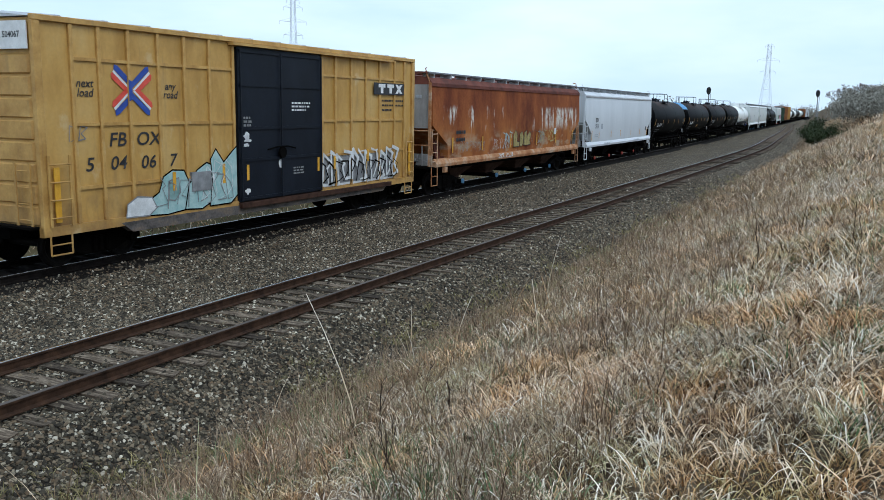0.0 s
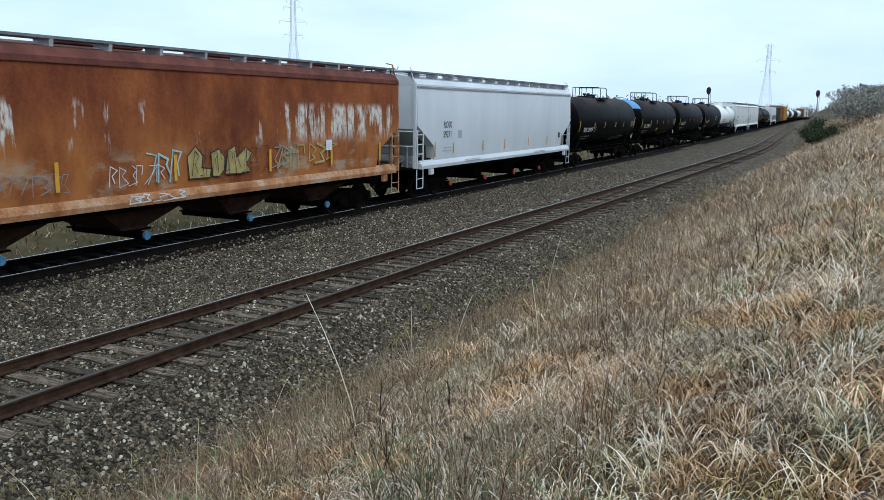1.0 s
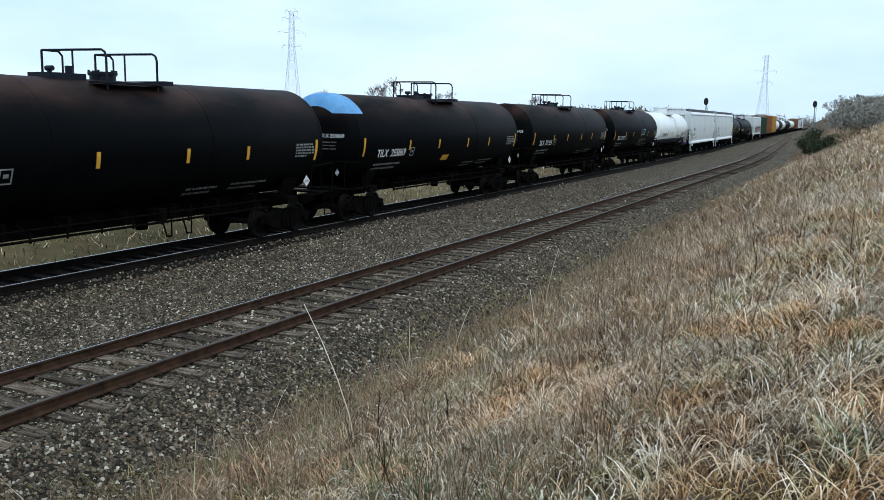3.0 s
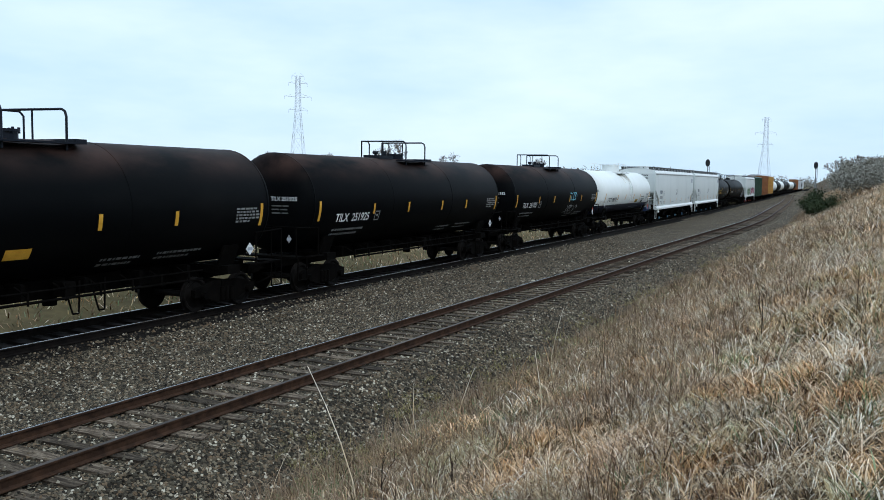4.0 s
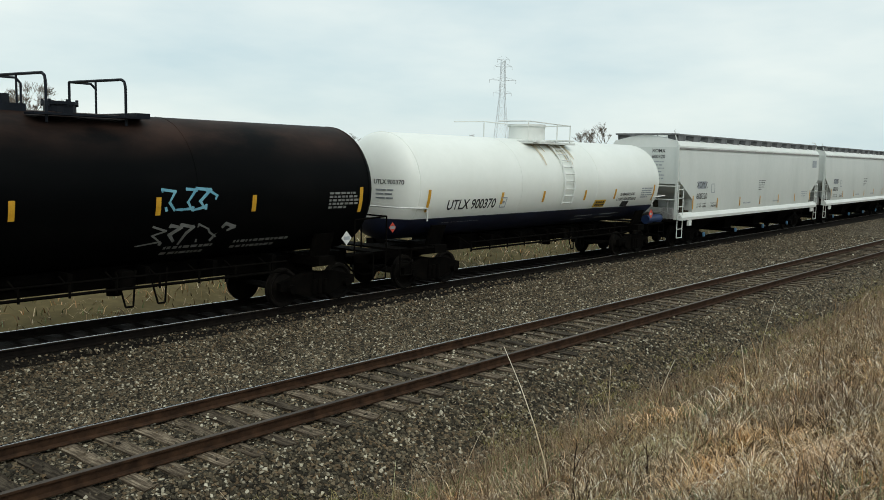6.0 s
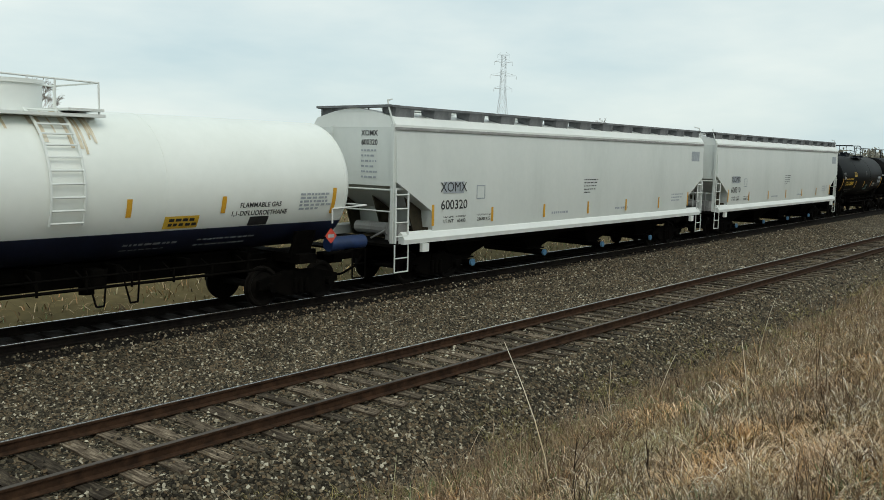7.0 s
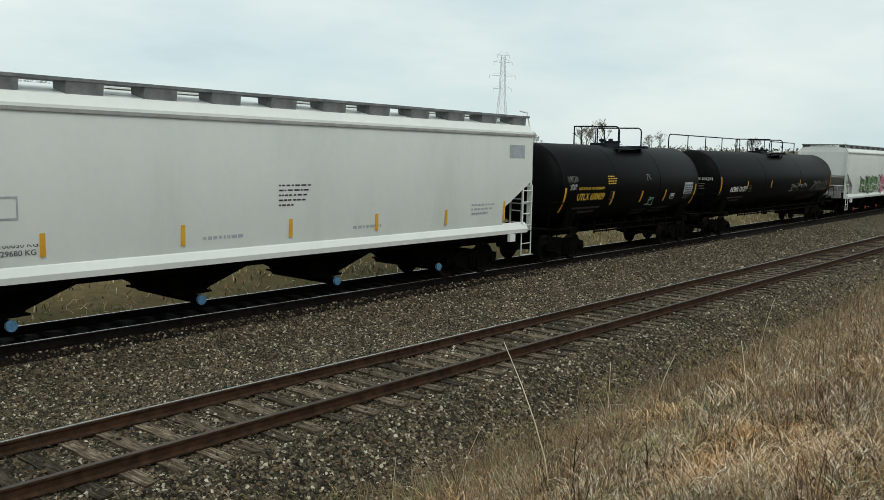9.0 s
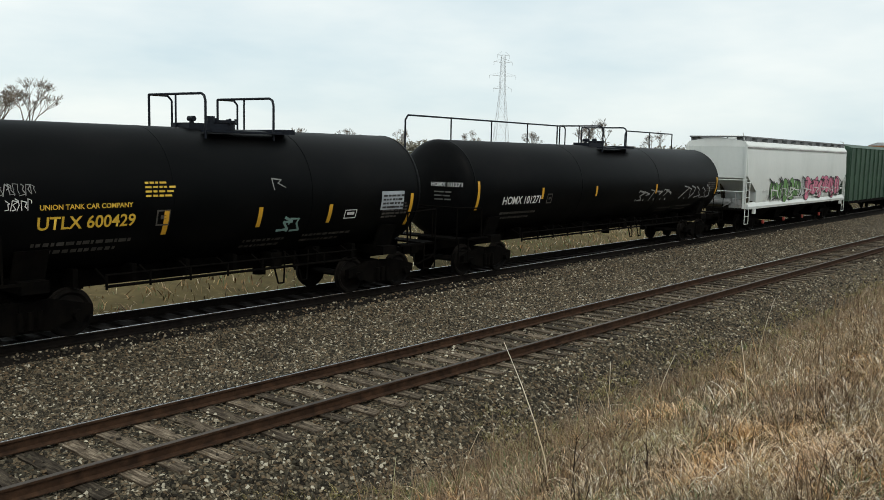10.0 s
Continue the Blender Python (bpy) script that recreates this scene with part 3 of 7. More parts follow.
def siding_x(y):
    x = -9.98
    if y > 75:
        e = min(y, 105) - 75
        x -= 0.0009 * e * e
        if y > 105:
            x -= 0.054 * (y - 105)
        if y > 156:
            x -= 0.00015 * (min(y, 260) - 156) ** 2
    return x


RAIL_Z = 0.06          # top of the main line's rails; the siding's rails are at 0


def smooth01(v):
    v = max(0.0, min(1.0, v))
    return v * v * (3 - 2 * v)


def bank_slope(y):
    return 0.37 + 0.125 * smooth01((y - 5) / 50)


def ground_z(x, y):
    s, m = siding_x(y), main_x(y)
    rise = 0.09 * noise.noise((x * 0.35, y * 0.35, 0)) + 0.25 * noise.noise((x * 0.06, y * 0.06, 3))
    if x > s + 1.45:
        d = x - (s + 1.45)
        z = -0.222 - 0.45 * min(d, 1.0)
        if d > 1.0:
            e = d - 1.0
            z += bank_slope(y) * max(0.0, e - 0.25) * smooth01(e / 1.5) + rise * smooth01(e / 1.5)
            if x > 9:
                z -= (bank_slope(y) - 0.04) * (x - 9)
        return z
    if x > m - 1.45:
        mid = (s + m) / 2
        half = max(0.1, (s - m) / 2 - 1.4)
        dip = max(0.0, 1 - abs(x - mid) / half) if s - m > 3 else 0
        z = -0.228 - 0.17 * smooth01(dip * 2)
        if 0.7 < x - m < 2.6:
            z = max(z, -0.105 - 0.33 * max(0.0, x - m - 1.3) ** 1.2)
        elif x - m <= 0.7:
            z = -0.20
        return z
    d = m - 1.45 - x
    z = -0.22 - 0.4 * min(d, 1.4)
    if d > 1.4:
        e = d - 1.4
        z += 0.10 * min(e, 5) * smooth01(e / 2) + 0.024 * max(0, min(e, 170) - 5) + rise * 1.4 * smooth01(e / 4)
    return z


def steps_between(marks):
    out = []
    for (a, da), (b, _) in zip(marks, marks[1:]):
        n = max(1, round((b - a) / da))
        out += [a + (b - a) * i / n for i in range(n)]
    return out + [marks[-1][0]]


def build_ground():
    ys = steps_between([(-2500, 500), (-500, 120), (-60, 10), (-12, 2), (0, 0.8), (45, 1.6), (110, 5), (300, 25), (900, 120), (4200, 0)])
    # lateral stations: measured from the main line on its far side, from the siding on the near side
    left = [-3000, -1500, -800, -400, -250, -175, -140, -110, -85, -65, -50, -38, -30, -24, -19, -15, -12, -9.5, -7.5, -6, -4.8, -3.8, -2.85, -2.1, -1.45]
    right = [1.45, 1.95, 2.45, 2.9, 3.4, 4, 4.7, 5.5, 6.3, 7.2, 8.1, 9, 10, 11, 12, 13.2, 14.5, 16, 18, 20, 24, 30, 45, 80, 160, 400, 1200, 3000]
    verts, faces, kinds = [], [], []
    MID = 31
    cols = len(left) + MID + len(right)
    for y in ys:
        m, s = main_x(y), siding_x(y)
        a, b = m - 1.45, max(s, m) + 1.45
        row = [m + d for d in left] + [a + (b - a) * (i + 1) / (MID + 1) for i in range(MID)] + [max(s, m) + d for d in right]
        verts += [(x, y, ground_z(x, y)) for x in row]
    for j in range(len(ys) - 1):
        for i in range(cols - 1):
            a = j * cols + i
            faces.append((a, a + 1, a + 1 + cols, a + cols))
            if i < len(left) - 3:
                kinds.append(2)
            elif i < len(left) + MID + 3:
                # the strip under the train gets the bed with shade painted in
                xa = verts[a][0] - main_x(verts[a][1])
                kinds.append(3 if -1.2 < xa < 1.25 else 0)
            else:
                kinds.append(1)
    me = bpy.data.meshes.new("ground")
    me.from_pydata(verts, [], faces)
    for k in ("ballast_bed", "dry_soil", "field", "shaded_oily_bed"):
        me.materials.append(M[k])
    me.polygons.foreach_set("material_index", kinds)
    me.polygons.foreach_set("use_smooth", [True] * len(me.polygons))
    return tagged(new("ground", me), "ballast bed, dry grassy bank and fields beside the railway", "ground", kind="structure")


build_ground()


def rail_rings(line, side, y0, y1, step, profile, z):
    rings, y = [], y0
    while True:
        x = line(y) + side * 0.755
        rings.append([(x + a, y, z + b) for a, b in profile])
        if y >= y1:
            return rings
        y = min(y1, y + step)


RAIL_BODY = [(-0.07, -0.175), (0.07, -0.175), (0.07, -0.162), (0.012, -0.14), (0.012, -0.045), (0.036, -0.035), (0.036, -0.006),
             (-0.036, -0.006), (-0.036, -0.035), (-0.012, -0.045), (-0.012, -0.14), (-0.07, -0.162)]
RAIL_TOP = [(-0.036, -0.006), (0.036, -0.006), (0.030, 0.0), (-0.030, 0.0)]
RAIL_SHINE = [(-0.016, -0.001), (0.018, -0.001), (0.016, 0.003), (-0.014, 0.003)]


def build_track(name, line, y0, y1, z, head, side_mat, tie_mat, label, near_ties):
    track = thing(name, label, "railway track", kind="structure")
    for side in (-1, 1):
        bm = bmesh.new()
        bm_loft(bm, rail_rings(line, side, y0, y1, 5.0, RAIL_BODY, z))
        r = part("rail", bm, M[side_mat], track, "rusty steel rail", smooth=30)
        bm = bmesh.new()
        bm_loft(bm, rail_rings(line, side, y0, y1, 5.0, RAIL_TOP, z))
        part("rail_head", bm, M["dull_head"], r, "dull brown rail head")
        if side < 0 or head == "rail_head_both":
            bm = bmesh.new()
            bm_loft(bm, rail_rings(line, side, y0, y1, 5.0, RAIL_SHINE if side < 0 else [(p * 0.45, q) for p, q in RAIL_SHINE], z))
            part("running_band", bm, M["rail_head"], r, "narrow polished running band")
    rnd = random.Random(5)
    shapes = []
    for k in range(6):
        bm = bmesh.new()
        bm_box(bm, -1.3, 1.3, -0.112, 0.112, -0.36, -0.178)
        for v in bm.verts:
            v.co += Vector((rnd.uniform(-0.05, 0.05), rnd.uniform(-0.014, 0.014), rnd.uniform(-0.02, 0.003)))
        shapes.append(finish(bm, M[tie_mat]))
    y = y0 + 0.3
    rest = bmesh.new()
    while y < y1:
        rot = rnd.uniform(-0.02, 0.02)
        if near_ties[0] < y < near_ties[1]:
            shared("tie", shapes[rnd.randrange(6)], track, Matrix.Translation((line(y) + rnd.uniform(-0.07, 0.07), y, z - rnd.uniform(0, 0.012))) @ Matrix.Rotation(rot, 4, "Z"))
        else:
            x = line(y) + rnd.uniform(-0.05, 0.05)
            bm_box(rest, x - 1.3, x + 1.3, y - 0.11, y + 0.11, z - 0.36, z - 0.185)
        y += 0.53 + rnd.uniform(-0.035, 0.035)
    tagged(part("ties", rest, M[tie_mat], track), "weathered wooden ties further along the line", kind="stuff")
    return track


build_track("siding_track", siding_x, -25.0, 300.0, 0.0, "rail_head", "rail_side", "tie", "siding of rusty rails on weathered wooden ties", (3.0, 120.0))
build_track("main_track", main_x, -25.0, 1200.0, RAIL_Z, "rail_head_both", "dark_rail", "dark_tie", "main line of worn rails on oily ties darkened as shade", (4.0, 60.0))


# ---------------------------------------------------------------- running gear
WHEEL = [(-0.065, 0.10), (-0.065, 0.36), (-0.05, 0.40), (-0.05, 0.485), (-0.02, 0.485), (-0.012, 0.462), (0.07, 0.452), (0.07, 0.39), (0.02, 0.34), (0.03, 0.14), (0.09, 0.12), (0.09, 0.0)]


def wheel_mesh():
    bm = bmesh.new()
    bm_revolve(bm, WHEEL, 24, "x")
    return finish(bm, M["wheel"], 40)


WHEEL_ME = wheel_mesh()


def side_frame_mesh():
    bm = bmesh.new()
    out = [(-1.2, 0.42), (-1.2, 0.62), (-0.95, 0.68), (-0.45, 0.80), (0.45, 0.80), (0.95, 0.68), (1.2, 0.62), (1.2, 0.42), (0.9, 0.42), (0.4, 0.22), (-0.4, 0.22), (-0.9, 0.42)]
    bm_loft(bm, [[(x, y, z) for y, z in out] for x in (-0.07, 0.07)])
    for y in (-0.18, 0, 0.18):
        bm_tube(bm, (0.09, y, 0.28), (0.09, y, 0.62), 0.06, 8)
    for y in (-0.89, 0.89):
        bm_tube(bm, (0.05, y, 0.457), (0.20, y, 0.457), 0.11, 10)
    return finish(bm, M["shaded_grime"])


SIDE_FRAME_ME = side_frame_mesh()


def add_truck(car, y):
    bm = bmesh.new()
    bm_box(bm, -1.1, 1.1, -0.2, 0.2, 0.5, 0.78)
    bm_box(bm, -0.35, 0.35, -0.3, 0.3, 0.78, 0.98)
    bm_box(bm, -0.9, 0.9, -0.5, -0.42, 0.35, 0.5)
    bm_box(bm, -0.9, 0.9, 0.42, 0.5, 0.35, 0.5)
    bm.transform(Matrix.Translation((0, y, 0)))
    truck = part("truck", bm, M["shaded_grime"], car, "black grimy cast-steel truck")
    for s in (-1, 1):
        shared("side_frame", SIDE_FRAME_ME, truck, Matrix.Translation((s * 1.0, y, 0)) @ (Matrix.Rotation(math.pi, 4, "Z") if s < 0 else Matrix()))
        for dy in (-0.89, 0.89):
            shared("wheel", WHEEL_ME, truck, Matrix.Translation((s * 0.755, y + dy, 0.457)) @ (Matrix() if s > 0 else Matrix.Rotation(math.pi, 4, "Z")))
    for dy in (-0.89, 0.89):
        bm = bmesh.new()
        bm_tube(bm, (-0.8, y + dy, 0.457), (0.8, y + dy, 0.457), 0.085, 10)
        part("axle", bm, M["wheel"], truck)


def add_coupler(car, y_sill, y_face, mat="shaded_grime"):
    """A coupler from the sill's end to the meeting face with the next car."""
    s = 1 if y_face > y_sill else -1
    bm = bmesh.new()
    a, b = sorted((y_sill - s * 0.6, y_face - s * 0.28))
    bm_box(bm, -0.09, 0.09, a, b, 0.76, 0.94)
    a, b = sorted((y_face - s * 0.30, y_face + s * 0.03))
    bm_box(bm, -0.17, 0.13, a, b, 0.70, 1.0)
    part("coupler", bm, M[mat], car, "dark steel knuckle coupler", bevel=0.02)
    bm = bmesh.new()
    pts = [(0.35, y_sill - s * 0.1, 0.85), (0.38, y_sill + s * 0.12, 0.62), (0.30, y_face - s * 0.1, 0.42), (0.2, y_face, 0.40)]
    bm_path(bm, pts, 0.03, 6)
    part("air_hose", bm, M["shaded_grime"], car)


def ladder(bm, x, y0, y1, z0, z1, rungs, r=0.016):
    bm_box(bm, x - 0.012, x + 0.012, y0 - 0.03, y0 + 0.03, z0, z1)
    bm_box(bm, x - 0.012, x + 0.012, y1 - 0.03, y1 + 0.03, z0, z1)
    for i in range(rungs):
        z = z0 + (z1 - z0) * (i + 0.5) / rungs
        bm_tube(bm, (x + 0.01, y0, z), (x + 0.01, y1, z), r, 6)


def step_stirrup(bm, x, y0, y1, z_top, z0):
    bm_path(bm, [(x, y0, z_top), (x, y0, z0), (x, y1, z0), (x, y1, z_top)], 0.02, 6)
    bm_tube(bm, (x, y0, (z_top + z0) / 2), (x, y1, (z_top + z0) / 2), 0.016, 6)


# ---------------------------------------------------------------- the boxcar
def build_boxcar():
    car = thing("boxcar", "yellow ribbed steel boxcar with a black door and sprayed tags", "boxcar", "cars of the freight train")
    hl, hw, z0, z1 = 8.08, 1.53, 0.98, 5.24
    bm = bmesh.new()
    bm_box(bm, -hw, hw, -hl + 0.06, hl - 0.06, z0, z1)
    part("body", bm, M["yellow"], car, "yellow sheet-steel body")
    for s in (-1, 1):
        bm = bmesh.new()
        bm_box(bm, *sorted((s * 1.50, s * 1.62)), -hl, hl, z1 - 0.06, z1 + 0.06)
        part("eave_rail", bm, M["yellow_rib"], car, bevel=0.012)
        bm = bmesh.new()
        bm_box(bm, *sorted((s * 1.46, s * 1.60)), -hl, -1.95, 0.82, 1.02)
        part("side_sill", bm, M["yellow_rib"], car, "yellow side sill")
        bm = bmesh.new()
        bm_box(bm, *sorted((s * 1.46, s * 1.60)), 2.0, hl, 0.82, 1.02)
        part("side_sill", bm, M["yellow_rib"], car, "yellow side sill")
        bm = bmesh.new()
        bm_loft(bm, [[(s * x, -6.05, 0.9), (s * x, -5.7, 0.66), (s * x, 5.8, 0.66), (s * x, 6.15, 0.9)] for x in (1.42, 1.607)])
        part("lower_sill", bm, M["sill_grey"], car, "grey sprayed fish-belly sill")
        for y in (-hl + 0.09, hl - 0.09):
            bm = bmesh.new()
            bm_box(bm, *sorted((s * 1.50, s * 1.615)), y - 0.09, y + 0.09, 0.82, z1 - 0.06)
            part("corner_post", bm, M["yellow_rib"], car, bevel=0.01)
    rib = bmesh.new()
    bm_box(rib, 1.528, 1.60, -0.045, 0.045, 1.02, z1 - 0.06)
    rib_me = finish(rib, M["yellow_rib"], bevel=0.012)
    left = [-7.15, -6.43, -5.6, -4.7, -3.84, -2.95, -2.05]
    right = [2.1, 2.84, 3.77, 4.69, 5.59, 6.63, 7.35]
    for y in left + right:
        shared("post", rib_me, car, Matrix.Translation((0, y, 0)))
        shared("post", rib_me, car, Matrix.Rotation(math.pi, 4, "Z") @ Matrix.Translation((0, -y, 0)))
    for group, zs in ((left, (4.48, 3.12, 1.77)), (right, (4.5, 3.12, 2.05))):
        for a, b in zip(group, group[1:]):
            for z in zs:
                bm = bmesh.new()
                bm_box(bm, 1.528, 1.575, a + 0.05, b - 0.05, z - 0.035, z + 0.035)
                part("stiffener", bm, M["yellow_rib"], car)
    # sliding plug door
    bm = bmesh.new()
    bm_box(bm, 1.53, 1.615, -1.93, 1.95, 0.98, 5.08)
    door = part("door", bm, M["black_paint"], car, "black plug door with faint panels")
    for z in (1.05, 2.1, 2.95, 4.1, 4.98):
        bm = bmesh.new()
        bm_box(bm, 1.616, 1.65, -1.86, 1.9, z - 0.04, z + 0.04)
        part("door_rib", bm, M["black_paint"], door)
    for y in (-1.87, -0.1, 1.9):
        bm = bmesh.new()
        bm_tube(bm, (1.665, y, 1.0), (1.665, y, 5.0), 0.022, 8)
        part("lock_rod", bm, M["black_paint"], door)
    bm = bmesh.new()
    bm_path(bm, [(1.67, -0.75, 2.35), (1.70, -0.35, 2.42), (1.70, 0.15, 2.42), (1.67, 0.55, 2.35)], 0.022)
    bm_tube(bm, (1.66, -0.1, 2.25), (1.72, -0.1, 2.25), 0.16, 14)
    part("door_handle", bm, M["shaded_grime"], door)
    bm = bmesh.new()
    bm_box(bm, 1.53, 1.74, -2.2, 6.3, 5.10, 5.17)
    part("door_track", bm, M["yellow_rib"], car)
    bm = bmesh.new()
    bm_box(bm, 1.50, 1.72, -1.95, 6.2, 0.82, 0.96)
    part("lower_door_track", bm, M["brown_gear"], car, "rusty lower door track")
    # roof
    bm = bmesh.new()
    bm_loft(bm, [[(-1.56, y, z1 + 0.02), (1.56, y, z1 + 0.02), (0, y, z1 + 0.16)] for y in (-hl, hl)])
    part("roof", bm, M["galvanised"], car, "galvanised steel roof")
    for i in range(13):
        y = -hl + 0.65 + i * 1.235
        bm = bmesh.new()
        bm_loft(bm, [[(-1.56, y + d, z1 + 0.03), (0, y + d, z1 + 0.17), (1.56, y + d, z1 + 0.03), (1.56, y + d * 0.4, z1 + 0.09), (0, y + d * 0.4, z1 + 0.22), (-1.56, y + d * 0.4, z1 + 0.09)] for d in (-0.16, 0.16)])
        part("roof_rib", bm, M["galvanised"], car)
    # ends with horizontal corrugations
    for s in (-1, 1):
        for i in range(8):
            z = 1.25 + i * 0.44
            bm = bmesh.new()
            prof = [(-1.42, 0.0), (-1.38, 0.045), (1.38, 0.045), (1.42, 0.0)]
            ya = s * (hl - 0.06)
            bm_loft(bm, [[(x, ya + s * d * k, z + h) for x, d in prof] for h, k in ((-0.2, 0.1), (-0.17, 1), (0.17, 1), (0.2, 0.1))])
            part("end_corrugation", bm, M["yellow_rib"], car)
        bm = bmesh.new()
        ladder(bm, 0, -0.22, 0.22, 1.0, 2.35, 4)
        bm.transform(Matrix.Translation((1.15, s * (hl + 0.08), 0)) @ Matrix.Rotation(math.pi / 2, 4, "Z"))
        part("end_ladder", bm, M["yellow_rib"], car)
        bm = bmesh.new()
        ladder(bm, 1.66, *sorted((s * (hl - 0.15), s * (hl - 0.68))), 1.02, 2.5, 4)
        part("side_ladder", bm, M["yellow_rib"], car, "yellow side ladder")
        bm = bmesh.new()
        step_stirrup(bm, 1.6, *sorted((s * (hl - 0.15), s * (hl - 0.68))), 0.85, 0.42)
        part("stirrup", bm, M["yellow_rib"], car)
        bm = bmesh.new()
        bm_box(bm, 1.60, 1.625, *sorted((s * (hl - 0.30), s * (hl - 0.44))), 1.1, 2.25)
        part("reflector", bm, M["reflective"], car)
        bm = bmesh.new()
        bm_box(bm, -0.6, 0.6, *sorted((s * (hl - 2.2), s * (hl + 0.05))), 0.72, 1.0)
        part("draft_sill", bm, M["shaded_grime"], car)
        bm = bmesh.new()
        bm_box(bm, -1.5, 1.5, *sorted((s * (hl + 0.02), s * (hl + 0.24))), 1.0, 1.05)
        part("crossover_platform", bm, M["shaded_grime"], car)
        add_truck(car, s * 6.2)
        add_coupler(car, s * hl, s * 8.78)
    bm = bmesh.new()
    bm_box(bm, 0.1, 1.46, -hl - 0.03, -hl + 0.0, 4.62, 5.17)
    part("end_plate", bm, M["white_mark"], car, "white number panel on the end")
    shared("end_number", place_flat(text_mesh("FBOX 504067", 0.17, M["black_mark"]), 0, 0, 0), car, Matrix.Translation((0.78, -hl - 0.034, 4.9)) @ Matrix.Rotation(-math.pi / 2, 4, "Z"))
    bm = bmesh.new()
    bm_box(bm, -0.3, 0.3, -6, 6, 0.62, 0.98)
    part("centre_sill", bm, M["shaded_grime"], car)
    bm = bmesh.new()
    bm_tube(bm, (-0.5, -1.2, 0.72), (-0.5, 0.6, 0.72), 0.2, 12)
    bm_box(bm, 0.6, 1.1, -1.0, -0.2, 0.55, 0.95)
    part("brake_gear", bm, M["shaded_grime"], car)
    # markings
    x = 1.548
    for word, y, z, size, m in (("FB", -6.0, 2.76, 0.43, "black_mark"), ("OX", -5.08, 2.76, 0.43, "black_mark"), ("5", -6.8, 2.24, 0.42, "black_mark"), ("04", -6.0, 2.24, 0.42, "black_mark"),
                                ("06", -5.1, 2.22, 0.42, "black_mark"), ("7", -4.32, 2.22, 0.42, "black_mark"), ("next", -6.83, 3.98, 0.25, "black_mark"), ("load", -6.83, 3.78, 0.25, "black_mark"),
                                ("any", -4.32, 3.98, 0.25, "black_mark"), ("road", -4.32, 3.78, 0.25, "black_mark")):
        shared("lettering", place_flat(text_mesh(word, size, M[m], 1.15 if size > 0.3 else 1.0, 0.18 if size > 0.3 else 0.25, 0.012), x, y, z), car)
    arms = {"blue_mark": [(0.0, 0.05), (0.0, 0.20), (0.40, 0.53), (0.50, 0.56), (0.52, 0.45)], "red_mark": [(0.07, 0.0), (0.55, 0.385), (0.60, 0.36), (0.58, 0.25), (0.25, 0.0)], "white_mark": [(0.02, 0.02), (0.52, 0.44), (0.555, 0.39), (0.07, 0.0)]}
    for colour, quad in arms.items():
        for sy in (-1, 1):
            for sz in (-1, 1):
                bm = bmesh.new()
                bm_loft(bm, [[(x + h, -5.50 + sy * q, 3.86 + sz * v) for q, v in quad] for h in (0.0, 0.003)])
                part("emblem_arm", bm, M[colour], car)
    bm = bmesh.new()
    bm_loft(bm, [[(1.604 + h, -5.6 + q, 3.86 + v) for q, v in ((-0.05, -0.24), (0.05, -0.2), (0.05, 0.2), (-0.05, 0.24))] for h in (0.0, 0.003)])
    part("emblem_centre", bm, M["blue_mark"], car)
    bm = bmesh.new()
    bm_box(bm, 1.602, 1.61, 5.15, 7.25, 3.98, 4.38)
    part("logo_panel", bm, M["black_mark"], car, "black panel with white block emblem")
    bm = bmesh.new()
    for i in range(3):
        y = 5.45 + i * 0.6
        if i < 2:
            bm_box(bm, 1.611, 1.616, y, y + 0.46, 4.22, 4.34)
            bm_box(bm, 1.611, 1.616, y + 0.15, y + 0.32, 4.03, 4.22)
        else:
            for k in (-1, 1):
                bm_loft(bm, [[(1.611 + h, y + 0.23 - k * 0.25, 4.34), (1.611 + h, y + 0.23 - k * 0.08, 4.34), (1.611 + h, y + 0.23 + k * 0.25, 4.03), (1.611 + h, y + 0.23 + k * 0.08, 4.03)] for h in (0.0, 0.004 + 0.001 * k)])
    part("logo_blocks", bm, M["white_mark"], car)
    bars([0.75, 0.75, 0.6], 5.8, 3.75, "black_mark", car, height=0.06, gap=0.16, x=x)
    bars([0.6, 0.6], 6.75, 3.75, "black_mark", car, height=0.06, gap=0.16, x=x)
    bars([0.9, 0.9, 0.7], 0.45, 3.62, "white_mark", car, height=0.05, gap=0.1, x=1.622)
    bars([0.5, 0.5, 0.4], 0.5, 1.75, "dim_mark", car, height=0.04, gap=0.08, x=1.622)
    bars([0.3, 0.3, 0.25], -1.72, 3.2, "dim_mark", car, height=0.06, gap=0.1, x=1.622)
    rnd = random.Random(3)
    bm = bmesh.new()
    for y, z, a, b in ((-1.6, 2.75, 0.14, 0.12), (-1.62, 2.5, 0.13, 0.05), (-1.55, 2.62, 0.16, 0.04), (-0.1, 1.95, 0.1, 0.13), (-1.6, 1.25, 0.12, 0.08)):
        blotch(bm, y, z, a, b, rnd, x=1.62)
    part("label_sheet", bm, M["white_tag"], car, "torn white paper labels")
    # sprayed tags
    flat = lambda z: x
    xt = 1.603
    mass_tag(car, [(-5.9, 1.0), (-5.85, 1.3), (-5.55, 1.45), (-5.1, 1.4), (-4.95, 1.15), (-5.2, 0.98)], "white_tag", "grey_tag", xt + 0.012, 0.03)
    mass_tag(car, [(-5.3, 0.98), (-5.15, 1.35), (-4.85, 1.5), (-4.7, 1.86), (-4.4, 2.0), (-4.0, 1.97), (-3.85, 1.7), (-3.7, 1.2), (-3.9, 1.0), (-4.6, 0.94)], "teal_tag", "shaded_grime", xt, 0.035)
